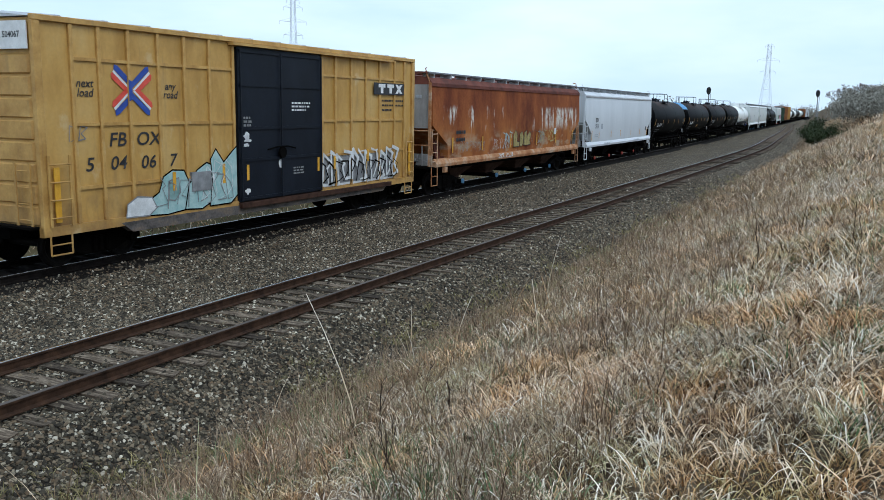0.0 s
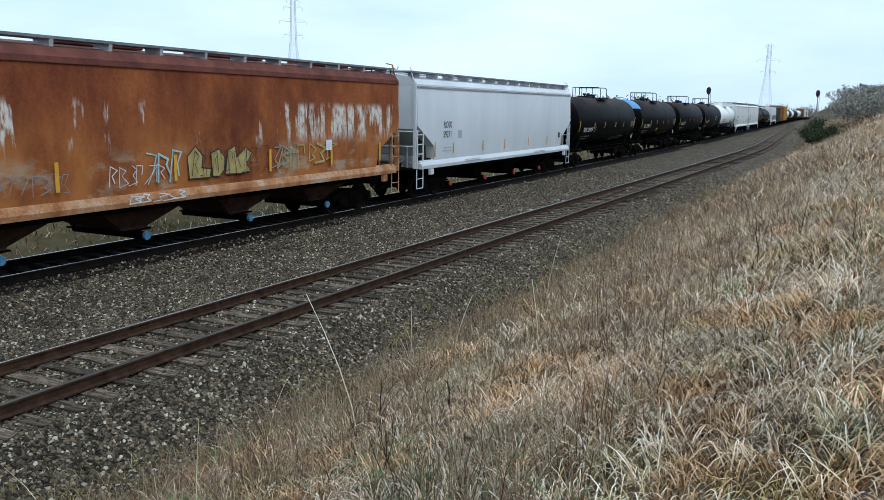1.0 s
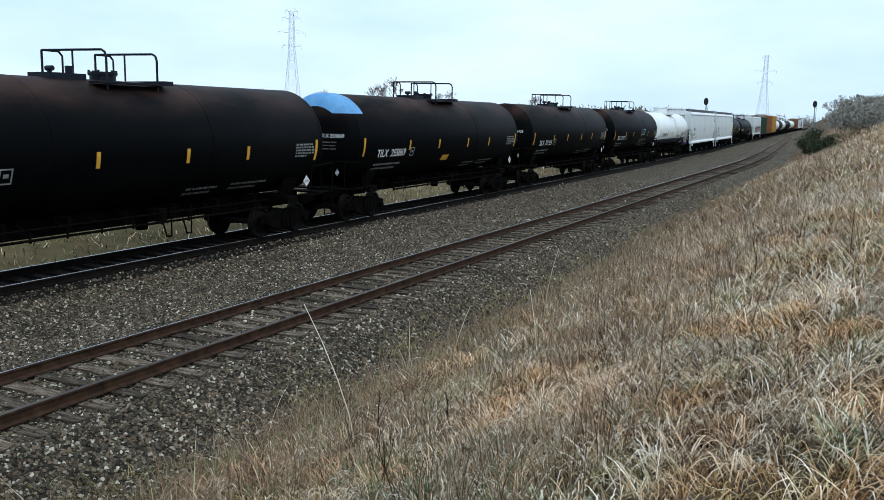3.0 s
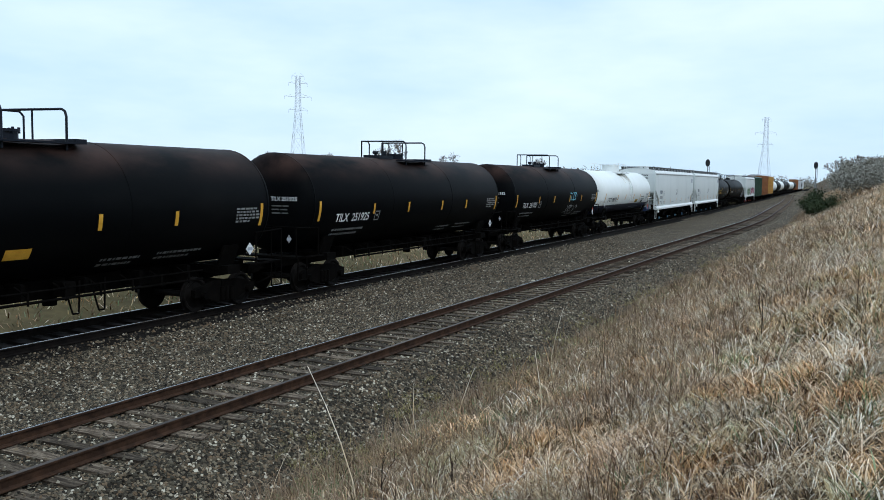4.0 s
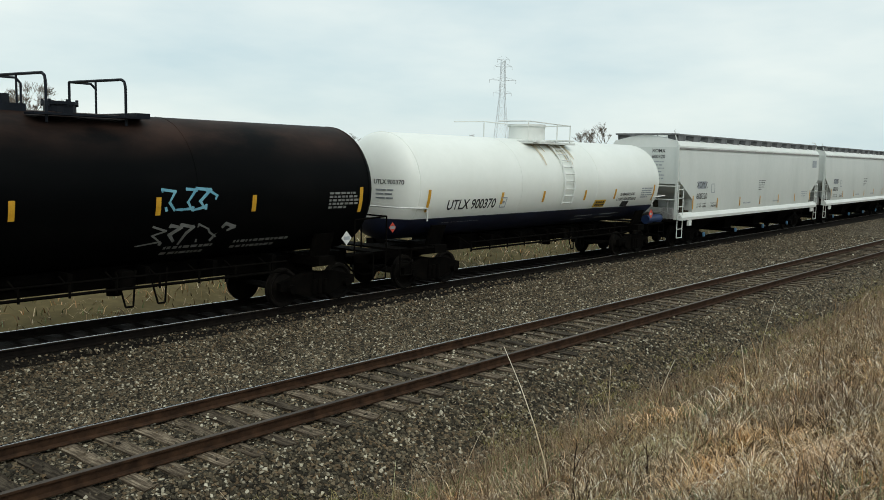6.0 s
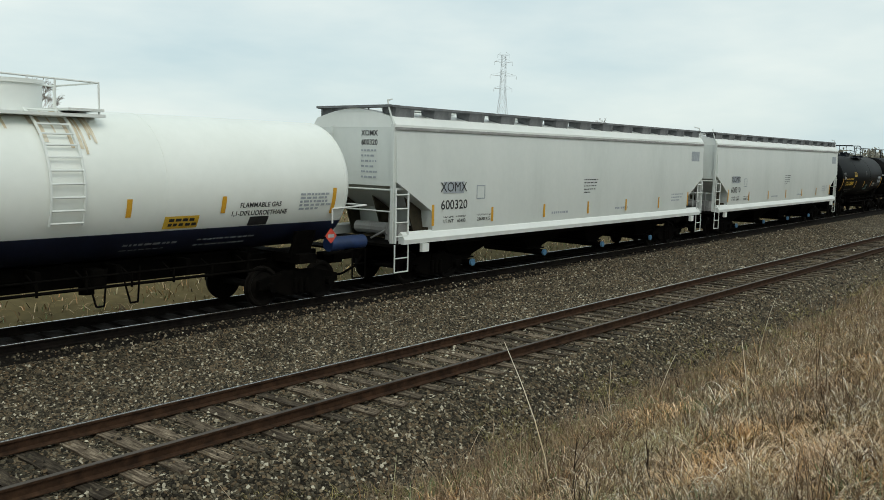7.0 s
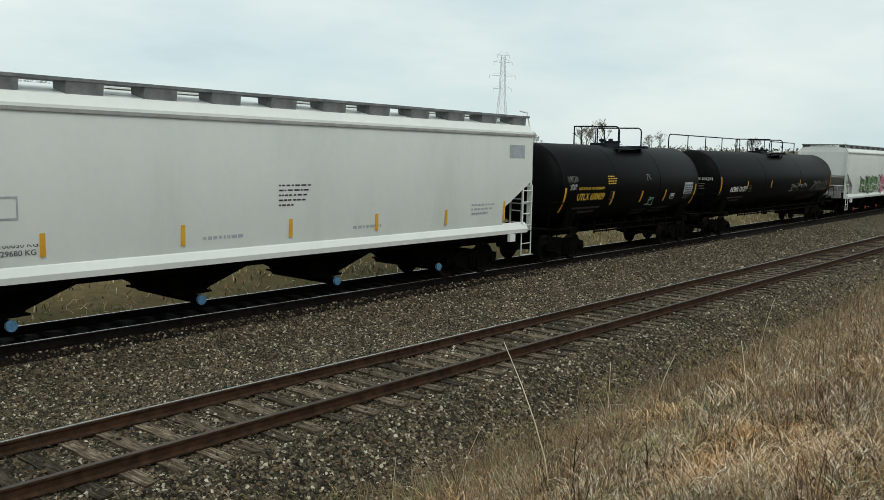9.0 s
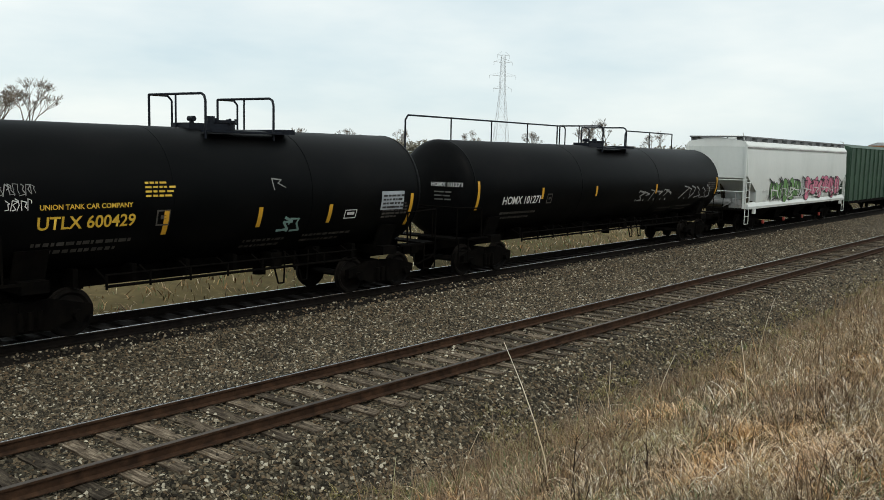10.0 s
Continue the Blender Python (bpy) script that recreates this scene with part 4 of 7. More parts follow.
    mass_tag(car, [(-4.0, 1.0), (-3.85, 1.6), (-3.55, 1.95), (-3.2, 2.12), (-3.0, 2.05), (-2.95, 1.5), (-3.05, 1.1), (-3.4, 0.96)], "teal_tag", "shaded_grime", xt + 0.006, 0.035)
    mass_tag(car, [(-3.1, 1.0), (-3.0, 1.6), (-3.05, 2.2), (-2.85, 2.45), (-2.55, 2.1), (-2.3, 2.3), (-2.02, 2.5), (-2.02, 1.2), (-2.3, 1.0)], "teal_tag", "shaded_grime", xt + 0.012, 0.035)
    mass_tag(car, [(-4.55, 1.3), (-4.5, 1.75), (-4.2, 1.8), (-4.15, 1.45), (-4.35, 1.25)], "deep_teal_tag", "grey_tag", xt + 0.008, 0.03)
    bm = scribble(15, -5.0, -2.15, 1.05, 1.85, 0.024, 8)
    bm.transform(Matrix.Translation((xt + 0.018, 0, 0)))
    part("tag_letters", bm, M["grey_tag"], car)
    bm = scribble(17, -3.4, -2.15, 1.1, 2.2, 0.02, 4)
    bm.transform(Matrix.Translation((xt + 0.021, 0, 0)))
    part("tag_letters", bm, M["white_tag"], car)
    bm = scribble(18, -7.3, -6.9, 2.75, 3.15, 0.02, 2)
    bm.transform(Matrix.Translation((x + 0.01, 0, 0)))
    part("tag_letters", bm, M["grey_tag"], car, "small dark marker tag")
    for a, b in ((2.0, 2.8), (2.88, 3.72), (3.82, 4.65), (4.74, 5.54), (5.64, 6.55)):
        mass_tag(car, [(a, 1.08), (a + 0.05, 2.02), (b - 0.05, 2.1), (b, 1.1)], "grey_tag", "white_tag", 1.552, 0.07)
    bm = scribble(21, 2.0, 6.8, 1.1, 2.25, 0.10, 11)
    bm.transform(Matrix.Translation((1.604, 0, 0)))
    part("tag_letters", bm, M["white_tag"], car, "white and grey sprayed letters")
    bm = scribble(22, 2.0, 6.8, 1.1, 1.9, 0.05, 12)
    bm.transform(Matrix.Translation((1.612, 0, 0)))
    part("tag_outline", bm, M["shaded_grime"], car)
    bm = bmesh.new()
    bm_box(bm, 1.55, 1.63, -3.75, -3.05, 1.42, 1.9)
    part("placard_board", bm, M["grey_tag"], car)
    for y, z, h in ((-4.4, 1.5, 0.45), (-2.6, 1.55, 0.5), (-1.62, 1.55, 0.42), (1.75, 1.6, 0.42), (2.65, 1.6, 0.42), (4.7, 1.75, 0.4)):
        bm = bmesh.new()
        bm_box(bm, 1.616, 1.622, y, y + 0.1, z, z + h)
        part("reflector", bm, M["reflective"], car)
    return car


# ---------------------------------------------------------------- covered hoppers
def build_hopper(label, length, side, roof, sill, end, gate, gate_cap, eave, bays, roof_z, post_mat, flare=0.10, ribs=0, dress=None):
    """A long covered hopper: smooth bulged sides cut away over the trucks, sloped ends, outlets below."""
    car = thing("covered_hopper", label, "hopper car", "cars of the freight train")
    hl = length / 2
    zs = 1.50                                           # top of the side sill
    # body: hexagonal side sheets lofted along the width
    cut_y, cut_z, cut_low = 0.1, 2.86, 1.5
    outline = [(-hl + 1.6, zs), (hl - 1.6, zs), (hl - cut_low, 2.08), (hl - cut_y, cut_z), (hl - cut_y, eave), (-hl + cut_y, eave), (-hl + cut_y, cut_z), (-hl + cut_low, 2.08)]

    def bulge(z):
        k = (z - zs) / (eave - zs)
        return 1.52 + flare * math.sin(math.pi * min(1, max(0, 0.15 + 0.8 * k)))
    levels = [zs, 1.75, 2.08, 2.45, cut_z, 3.3, 3.8, eave - 0.12, eave]

    def half_len(z):
        if z <= 2.08:
            return hl - 1.6 + 0.1 * (z - zs) / (2.08 - zs)
        if z < cut_z:
            return hl - cut_low + (cut_low - cut_y) * (z - 2.08) / (cut_z - 2.08)
        return hl - cut_y
    bm = bmesh.new()
    rings = []
    for z in levels:
        b, h = bulge(z), half_len(z)
        n = 18
        ring = [(b, -h + 2 * h * i / n, z) for i in range(n + 1)] + [(-b, h - 2 * h * i / n, z) for i in range(n + 1)]
        rings.append(ring)
    bm_loft(bm, rings)
    part("body", bm, M[side], car, smooth=25)
    # roof: shoulder and shallow crown
    bm = bmesh.new()
    be = bulge(eave)
    prof = [(-be - 0.03, eave - 0.02), (-be - 0.03, eave + 0.04), (-be + 0.12, eave + 0.24), (-0.75, roof_z - 0.1), (0, roof_z), (0.75, roof_z - 0.1), (be - 0.12, eave + 0.24), (be + 0.03, eave + 0.04), (be + 0.03, eave - 0.02)]
    bm_loft(bm, [[(x, y, z) for x, z in prof] for y in (-hl + 0.08, hl - 0.08)])
    part("roof", bm, M[roof], car, smooth=20)
    for s in (-1, 1):
        bm = bmesh.new()
        bm_box(bm, *sorted((s * (be - 0.02), s * (be + 0.05))), -hl + 0.07, hl - 0.07, eave - 0.09, eave - 0.02)
        # on pale cars the rail's grey stands for the shadow strip under the roof
        part("eave_rail", bm, M["grey_paint" if side != "rust" else "rust_dark"], car)
        # side sill, a bent channel proud of the sheet
        bm = bmesh.new()
        w = [(1.46, 1.24), (1.66, 1.24), (1.68, 1.36), (1.60, 1.50), (1.52, 1.56), (1.46, 1.50)]
        bm_loft(bm, [[(s * x, y, z) for x, z in w] for y in (-hl + 0.35, hl - 0.35)])
        part("side_sill", bm, M[sill], car)
        bm = bmesh.new()
        bm_box(bm, *sorted((s * 1.40, s * 1.48)), -hl + 2.3, hl - 2.3, 1.10, 1.24)
        part("sill_flange", bm, M["shaded_grime"], car)
    # running boards on the roof
    n = max(8, round(length / 1.5))
    for x in (-1.16, 1.16):
        bm = bmesh.new()
        for k in (-0.21, -0.07, 0.07, 0.21):
            bm_box(bm, x + k - 0.05, x + k + 0.05, -hl + 0.1, hl - 0.1, roof_z - 0.02, roof_z + 0.04)
        board = part("running_board", bm, M["board"], car, "dark grated roof walkway")
        br = bmesh.new()
        bm_loft(br, [[(x - 0.25, y, roof_z - 0.01), (x + 0.25, y, roof_z - 0.01), (x + 0.2, y, roof_z - 0.36), (x - 0.2, y, roof_z - 0.36)] for y in ((-0.36, 0.36) if roof == "bright_white" else (-0.05, 0.05))])
        br_me = finish(br, M["board" if roof == "bright_white" else "galvanised"])
        for i in range(n):
            shared("board_bracket", br_me, board, Matrix.Translation((0, -hl + 0.6 + i * (length - 1.2) / (n - 1), 0)))
    for i in range(4):
        y = -hl * 0.72 + i * hl * 0.48
        bm = bmesh.new()
        bm_box(bm, -0.36, 0.36, y - 1.3, y + 1.3, roof_z - 0.02, roof_z + 0.12)
        part("hatch_cover", bm, M[roof], car, bevel=0.03)
    # ends: corner posts, sloped sheet, cross member, ladders, platform
    for s in (-1, 1):
        ye = s * hl
        for x in (-1.50, 1.50):
            bm = bmesh.new()
            bm_box(bm, x - 0.05, x + 0.05, *sorted((ye - s * 0.02, ye - s * 0.12)), 1.28, eave + 0.05)
            part("corner_post", bm, M[post_mat], car)
        bm = bmesh.new()
        bm_box(bm, -1.5, 1.5, *sorted((ye - s * 0.115, ye - s * 0.085)), cut_z - 0.1, eave + 0.1)
        part("end_sheet", bm, M[end], car)
        # slope sheet in the shade-dark olive, or dark red on the rusted car
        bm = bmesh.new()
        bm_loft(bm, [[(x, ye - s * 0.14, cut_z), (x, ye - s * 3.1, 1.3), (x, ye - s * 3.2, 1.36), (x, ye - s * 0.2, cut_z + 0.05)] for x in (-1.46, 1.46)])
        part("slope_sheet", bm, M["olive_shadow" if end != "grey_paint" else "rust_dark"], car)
        bm = bmesh.new()
        for k in (0.06, 0.2, 0.34):
            bm_box(bm, -1.38, 1.38, *sorted((ye - s * (k - 0.05), ye - s * (k + 0.05))), roof_z - 0.01, roof_z + 0.05)
        for x in (-1.3, -0.5, 0.5, 1.3):
            bm_tube(bm, (x, ye - s * 0.15, eave + 0.1), (x, ye - s * 0.15, roof_z), 0.025, 6)
        part("end_walkway", bm, M["board" if side != "rust" else "rust_dark"], car, "grated walkway across the roof's end")
        # web added behind the cut-away so that the opening looks dark
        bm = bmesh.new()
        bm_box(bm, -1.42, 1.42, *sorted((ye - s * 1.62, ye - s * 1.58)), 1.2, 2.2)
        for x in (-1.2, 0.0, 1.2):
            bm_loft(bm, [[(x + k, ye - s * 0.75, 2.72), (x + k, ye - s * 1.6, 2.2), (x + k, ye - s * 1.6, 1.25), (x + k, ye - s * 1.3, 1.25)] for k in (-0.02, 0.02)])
        part("shear_web", bm, M["olive_shadow" if end != "grey_paint" else "rust_dark"], car, "dark web added to shade the cut-away end")
        bm = bmesh.new()
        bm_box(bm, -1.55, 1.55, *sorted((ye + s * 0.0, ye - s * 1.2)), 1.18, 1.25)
        part("end_platform", bm, M["shaded_grime"], car)
        bm = bmesh.new()
        bm_box(bm, 1.45, 1.53, *sorted((ye - s * 0.05, ye - s * 0.6)), 2.66, 2.72)
        bm_tube(bm, (-1.45, ye - s * 0.05, 2.66), (1.45, ye - s * 0.05, 2.66), 0.025, 8)
        bm_tube(bm, (-1.45, ye - s * 0.05, 2.1), (1.45, ye - s * 0.05, 2.1), 0.02, 8)
        part("end_rail", bm, M[post_mat], car)
        bm = bmesh.new()
        ladder(bm, 1.60, *sorted((ye - s * 0.08, ye - s * 0.56)), 1.28, 2.72, 4, 0.02)
        part("side_ladder", bm, M[post_mat], car)
        bm = bmesh.new()
        step_stirrup(bm, 1.6, *sorted((ye - s * 0.06, ye - s * 0.58)), 1.25, 0.52)
        part("stirrup", bm, M[post_mat], car)
        bm = bmesh.new()
        ladder(bm, 0, -0.22, 0.22, 1.3, eave, 8, 0.018)
        bm.transform(Matrix.Translation((0.95 * s, ye + s * 0.02, 0)) @ Matrix.Rotation(math.pi / 2, 4, "Z"))
        part("end_ladder", bm, M[post_mat], car)
        bm = bmesh.new()
        bm_path(bm, [(1.5, ye - s * 0.08, eave), (1.35, ye - s * 0.04, roof_z - 0.05), (1.3, ye - s * 0.04, roof_z + 0.16), (1.2, ye - s * 0.3, roof_z + 0.2)], 0.022)
        part("roof_grab_iron", bm, M[post_mat], car)
        bm = bmesh.new()
        bm_box(bm, -0.32, 0.32, *sorted((ye - s * 3.0, ye + s * 0.02)), 0.78, 1.18)
        part("draft_sill", bm, M["shaded_grime"], car)
        bm = bmesh.new()
        bm_tube(bm, (-0.6, ye - s * 0.9, 1.55), (0.6, ye - s * 0.9, 1.55), 0.17, 12)
        bm_box(bm, 0.5, 1.0, *sorted((ye - s * 1.25, ye - s * 0.85)), 1.25, 1.7)
        bm_tube(bm, (0.9, ye - s * 0.6, 1.25), (0.9, ye - s * 0.6, 2.1), 0.03, 6)
        bm_path(bm, [(0.3, ye - s * 0.5, 1.3), (0.7, ye - s * 0.7, 1.55), (1.2, ye - s * 0.55, 1.4)], 0.025)
        part("brake_gear", bm, M["grey_paint"], car, "air brake reservoir and pipes")
        bm = bmesh.new()
        bm_box(bm, 1.60, 1.70, *sorted((ye - s * 1.05, ye - s * 1.32)), 1.0, 1.22)
        part("jacking_pad", bm, M[sill], car)
        add_truck(car, s * (hl - 2.35))
        add_coupler(car, s * hl, s * (hl + 0.69))
    # outlets
    span = length - 8.0
    for i in range(bays):
        y = -span / 2 + span * i / (bays - 1) - 0.15
        bm = bmesh.new()
        hy = min(1.7, span / (bays - 1) / 2 - 0.25)
        bm_loft(bm, [[(-1.35, y - hy, 1.3), (1.35, y - hy, 1.3), (1.35, y + hy, 1.3), (-1.35, y + hy, 1.3)],
                     [(-0.85, y - 0.45, 0.62), (0.85, y - 0.45, 0.62), (0.85, y + 0.45, 0.62), (-0.85, y + 0.45, 0.62)],
                     [(-0.85, y - 0.35, 0.50), (0.85, y - 0.35, 0.50), (0.85, y + 0.35, 0.50), (-0.85, y + 0.35, 0.50)]])
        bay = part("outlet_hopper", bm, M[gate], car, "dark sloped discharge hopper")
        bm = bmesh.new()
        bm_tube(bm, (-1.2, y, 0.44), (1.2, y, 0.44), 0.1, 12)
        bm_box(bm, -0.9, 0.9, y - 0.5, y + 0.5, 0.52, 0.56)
        part("outlet_tube", bm, M["shaded_grime"], bay)
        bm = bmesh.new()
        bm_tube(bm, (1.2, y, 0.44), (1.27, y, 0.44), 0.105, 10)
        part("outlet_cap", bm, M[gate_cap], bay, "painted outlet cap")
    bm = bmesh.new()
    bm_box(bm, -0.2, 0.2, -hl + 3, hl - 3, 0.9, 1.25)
    part("centre_sill", bm, M["shaded_grime"], car)
    if dress:
        dress(car, hl, lambda z: bulge(z) + 0.006)
    return car


def side_strips(car, hl, at, ys, z, h, x):
    for y in ys:
        bm = plate(-0.05, 0.05, -h / 2, h / 2, 0.004)
        me = finish(bm, M["reflective"])
        shared("reflector", place_flat(me, x, y, z), car)


def dress_pellet(number):
    def dress(car, hl, at):
        side_strips(car, hl, at, (-5.59, -2.77, 0.02, 2.81, 5.56), 1.88, 0.42, at(1.9) + 0.004)
        for s in (-1, 1):
            me = finish(plate(-0.05, 0.05, -0.45, 0.45, 0.004), M["reflective"])
            shared("reflector", place_flat(me, at(2.0), s * (hl - 1.56), 2.12), car)
        me = finish(plate(-0.46, 0.46, -0.16, 0.16, 0.003), M["grey_mark"])
        shared("mark_panel", place_flat(me, at(2.7), -7.45, 2.70), car)
        shared("lettering", place_flat(text_mesh("XOMX", 0.38, M["black_mark"], 1.02, 0, 0.0), at(2.7) + 0.008, -7.45, 2.70), car)
        shared("lettering", place_flat(text_mesh(number, 0.36, M["black_mark"], 1.1, 0, 0.012), at(2.2), -7.40, 2.21), car)
        for word, y, z in (("LD LMT 220600", -7.35, 1.90), ("LT WT    65400", -7.35, 1.76), ("100050 KG", -6.0, 1.90), ("29680 KG", -6.0, 1.76)):
            shared("lettering", place_flat(text_mesh(word, 0.135, M["black_mark"], 1.1, 0, 0.008), at(1.8), y, z), car)
        bars([0.85, 0.75, 0.8, 0.75, 0.4], -0.34, 2.83, "black_mark", car, height=0.035, gap=0.11, x=at(2.7))
        bars([1.0, 1.0, 0.8], 6.7, 2.15, "grey_mark", car, height=0.05, gap=0.12, x=at(2.1))
        bars([0.9], -2.3, 1.75, "grey_mark", car, height=0.07, gap=0.12, x=at(1.75))
        bars([1.0], 2.0, 1.75, "grey_mark", car, height=0.07, gap=0.12, x=at(1.75))
        me = finish(plate(-0.4, 0.4, -0.24, 0.24, 0.003), M["grey_mark"])
        shared("grey_panel", place_flat(me, at(3.7), 8.94, 3.70), car)
        bm = bmesh.new()
        for a, b, c, d in ((-0.2, 0.2, 0.17, 0.2), (-0.2, 0.2, -0.2, -0.17), (-0.2, -0.17, -0.17, 0.17), (0.17, 0.2, -0.17, 0.17)):
            bm_box(bm, 0, 0.003, a, b, c, d)
        me = finish(bm, M["grey_mark"])
        shared("stencil_box", place_flat(me, at(2.55), -6.2, 2.55), car)
        m = Matrix.Translation((0.62, -hl + 0.075, 0)) @ Matrix.Rotation(-math.pi / 2, 4, "Z")
        shared("end_lettering", place_flat(text_mesh("XOMX", 0.2, M["black_mark"]), 0, 0, 4.12), car, m)
        shared("end_lettering", place_flat(text_mesh(number, 0.2, M["black_mark"]), 0, 0, 3.88), car, m)
        ob = bars([0.5, 0.4, 0.55, 0.4, 0.5, 0.5], -0.3, 3.65, "grey_mark", car, height=0.05, gap=0.14)
        ob.matrix_basis = m
    return dress


def dress_rust(car, hl, at):
    xt = at(2.3) + 0.012
    mass_tag(car, [(-1.0, 1.74), (-1.05, 2.3), (-0.75, 2.55), (-0.5, 2.3), (-0.55, 2.0), (-0.2, 1.95), (-0.25, 1.74)], "yellow_tag", "black_mark", xt, 0.03)
    mass_tag(car, [(-0.15, 1.76), (-0.2, 2.35), (0.1, 2.45), (0.35, 2.2), (0.3, 1.9), (0.1, 1.74)], "yellow_tag", "black_mark", xt + 0.006, 0.03)
    mass_tag(car, [(0.35, 1.78), (0.45, 2.4), (0.75, 2.5), (0.8, 2.2), (1.2, 2.45), (1.45, 2.3), (1.2, 2.0), (1.4, 1.8), (0.9, 1.76)], "yellow_tag", "black_mark", xt, 0.03)
    for seed, y0, y1, z0, z1, m, w, n in ((32, -7.2, -4.6, 1.7, 2.2, "grey_tag", 0.02, 11), (37, -3.6, -1.9, 1.7, 2.2, "white_tag", 0.02, 6), (38, -0.9, 2.1, 1.75, 2.5, "black_mark", 0.016, 13), (39, -2.4, -1.3, 1.7, 2.5, "teal_tag", 0.05, 3), (33, 2.6, 5.4, 1.85, 2.5, "yellow_tag", 0.06, 6), (36, 2.2, 3.6, 1.8, 2.55, "grey_tag", 0.04, 4), (35, -3.1, -1.2, 1.30, 1.52, "white_tag", 0.03, 5)):
        bm = scribble(seed, y0, y1, z0, z1, w, n)
        bm.transform(Matrix.Translation((at(2.3) + 0.03 if z0 > 1.6 else 1.70, 0, 0)))
        part("tag_letters", bm, M[m], car)
    side_strips(car, hl, at, (-8.0, -4.9, -1.5, 2.2, 5.3, 8.3), 2.05, 0.62, at(2.3) + 0.05)
    bars([0.9, 0.9], -7.6, 2.5, "black_mark", car, height=0.14, gap=0.3, x=at(2.6) + 0.01)
    m = Matrix.Translation((0.6, -hl + 0.075, 0)) @ Matrix.Rotation(-math.pi / 2, 4, "Z")
    ob = bars([1.0], -0.5, 3.9, "grey_mark", car, height=0.14, gap=0.2)
    ob.matrix_basis = m
    me = finish(plate(-0.16, 0.16, -0.16, 0.16, 0.003), M["white_mark"])
    shared("stencil_box", place_flat(me, at(2.5) + 0.05, 5.15, 2.38), car)


def dress_silver(car, hl, at):
    side_strips(car, hl, at, (-6.3, -3.2, -0.6, 2.6, 5.5), 1.95, 0.42, at(2.0) + 0.004)
    for s in (-1, 1):
        me = finish(plate(-0.05, 0.05, -0.5, 0.5, 0.004), M["reflective"])
        shared("reflector", place_flat(me, at(2.0), s * (hl - 1.6), 2.15), car)
    shared("lettering", place_flat(text_mesh("ROIX", 0.36, M["black_mark"], 0.9), at(2.8), -6.9, 2.88), car)
    shared("lettering", place_flat(text_mesh("59271", 0.36, M["black_mark"], 0.9), at(2.4), -6.9, 2.50), car)
    bars([0.8, 0.8], -7.3, 1.95, "grey_mark", car, height=0.05, gap=0.12, x=at(1.9))
    me = finish(plate(-0.2, 0.2, -0.16, 0.16, 0.003), M["grey_mark"])
    shared("stencil_box", place_flat(me, at(2.5), -5.7, 2.5), car)
    me = finish(plate(-0.16, 0.16, -0.14, 0.14, 0.003), M["black_mark"])
    shared("stencil_box", place_flat(me, at(2.2), hl - 2.1, 2.15), car)
    for y in (-5.3, 3.3):
        bars([1.6, 1.6], y, 1.40, "grey_mark", car, height=0.04, gap=0.06, x=1.70)


def dress_sprayed(car, hl, at):
    bubble_tag(car, 41, -5.6, -0.6, 1.58, 2.7, 5, "green_tag", "black_mark", lambda z: at(2.4) + 0.004, "white_tag")
    bubble_tag(car, 43, 0.2, 7.4, 1.6, 2.85, 6, "pink_tag", "black_mark", lambda z: at(2.4) + 0.02, "white_tag")
    bm = scribble(46, -6.0, 7.6, 1.58, 2.8, 0.07, 20)
    bm.transform(Matrix.Translation((at(2.4) + 0.045, 0, 0)))
    part("tag_outline", bm, M["black_mark"], car)
    bm = scribble(45, -6.5, 7.5, 1.62, 2.2, 0.06, 12)
    bm.transform(Matrix.Translation((at(2.4) + 0.05, 0, 0)))
    part("tag_letters", bm, M["white_tag"], car, "white sprayed tag")


# ---------------------------------------------------------------- tank cars
def head_profile(half, r, depth):
    out = []
    for i in range(9):
        a = math.pi / 2 * i / 8
        out.append((-half - depth * math.cos(a), max(0.02, r * math.sin(a))))
    return out + [(-y, rad) for y, rad in reversed(out)]


def lay(name, me, car, r, zc, y, z, label=""):
    ob = shared(name, wrap(me, r + 0.008, zc, y, z), car)
    if label:
        tagged(ob, label)
    return ob


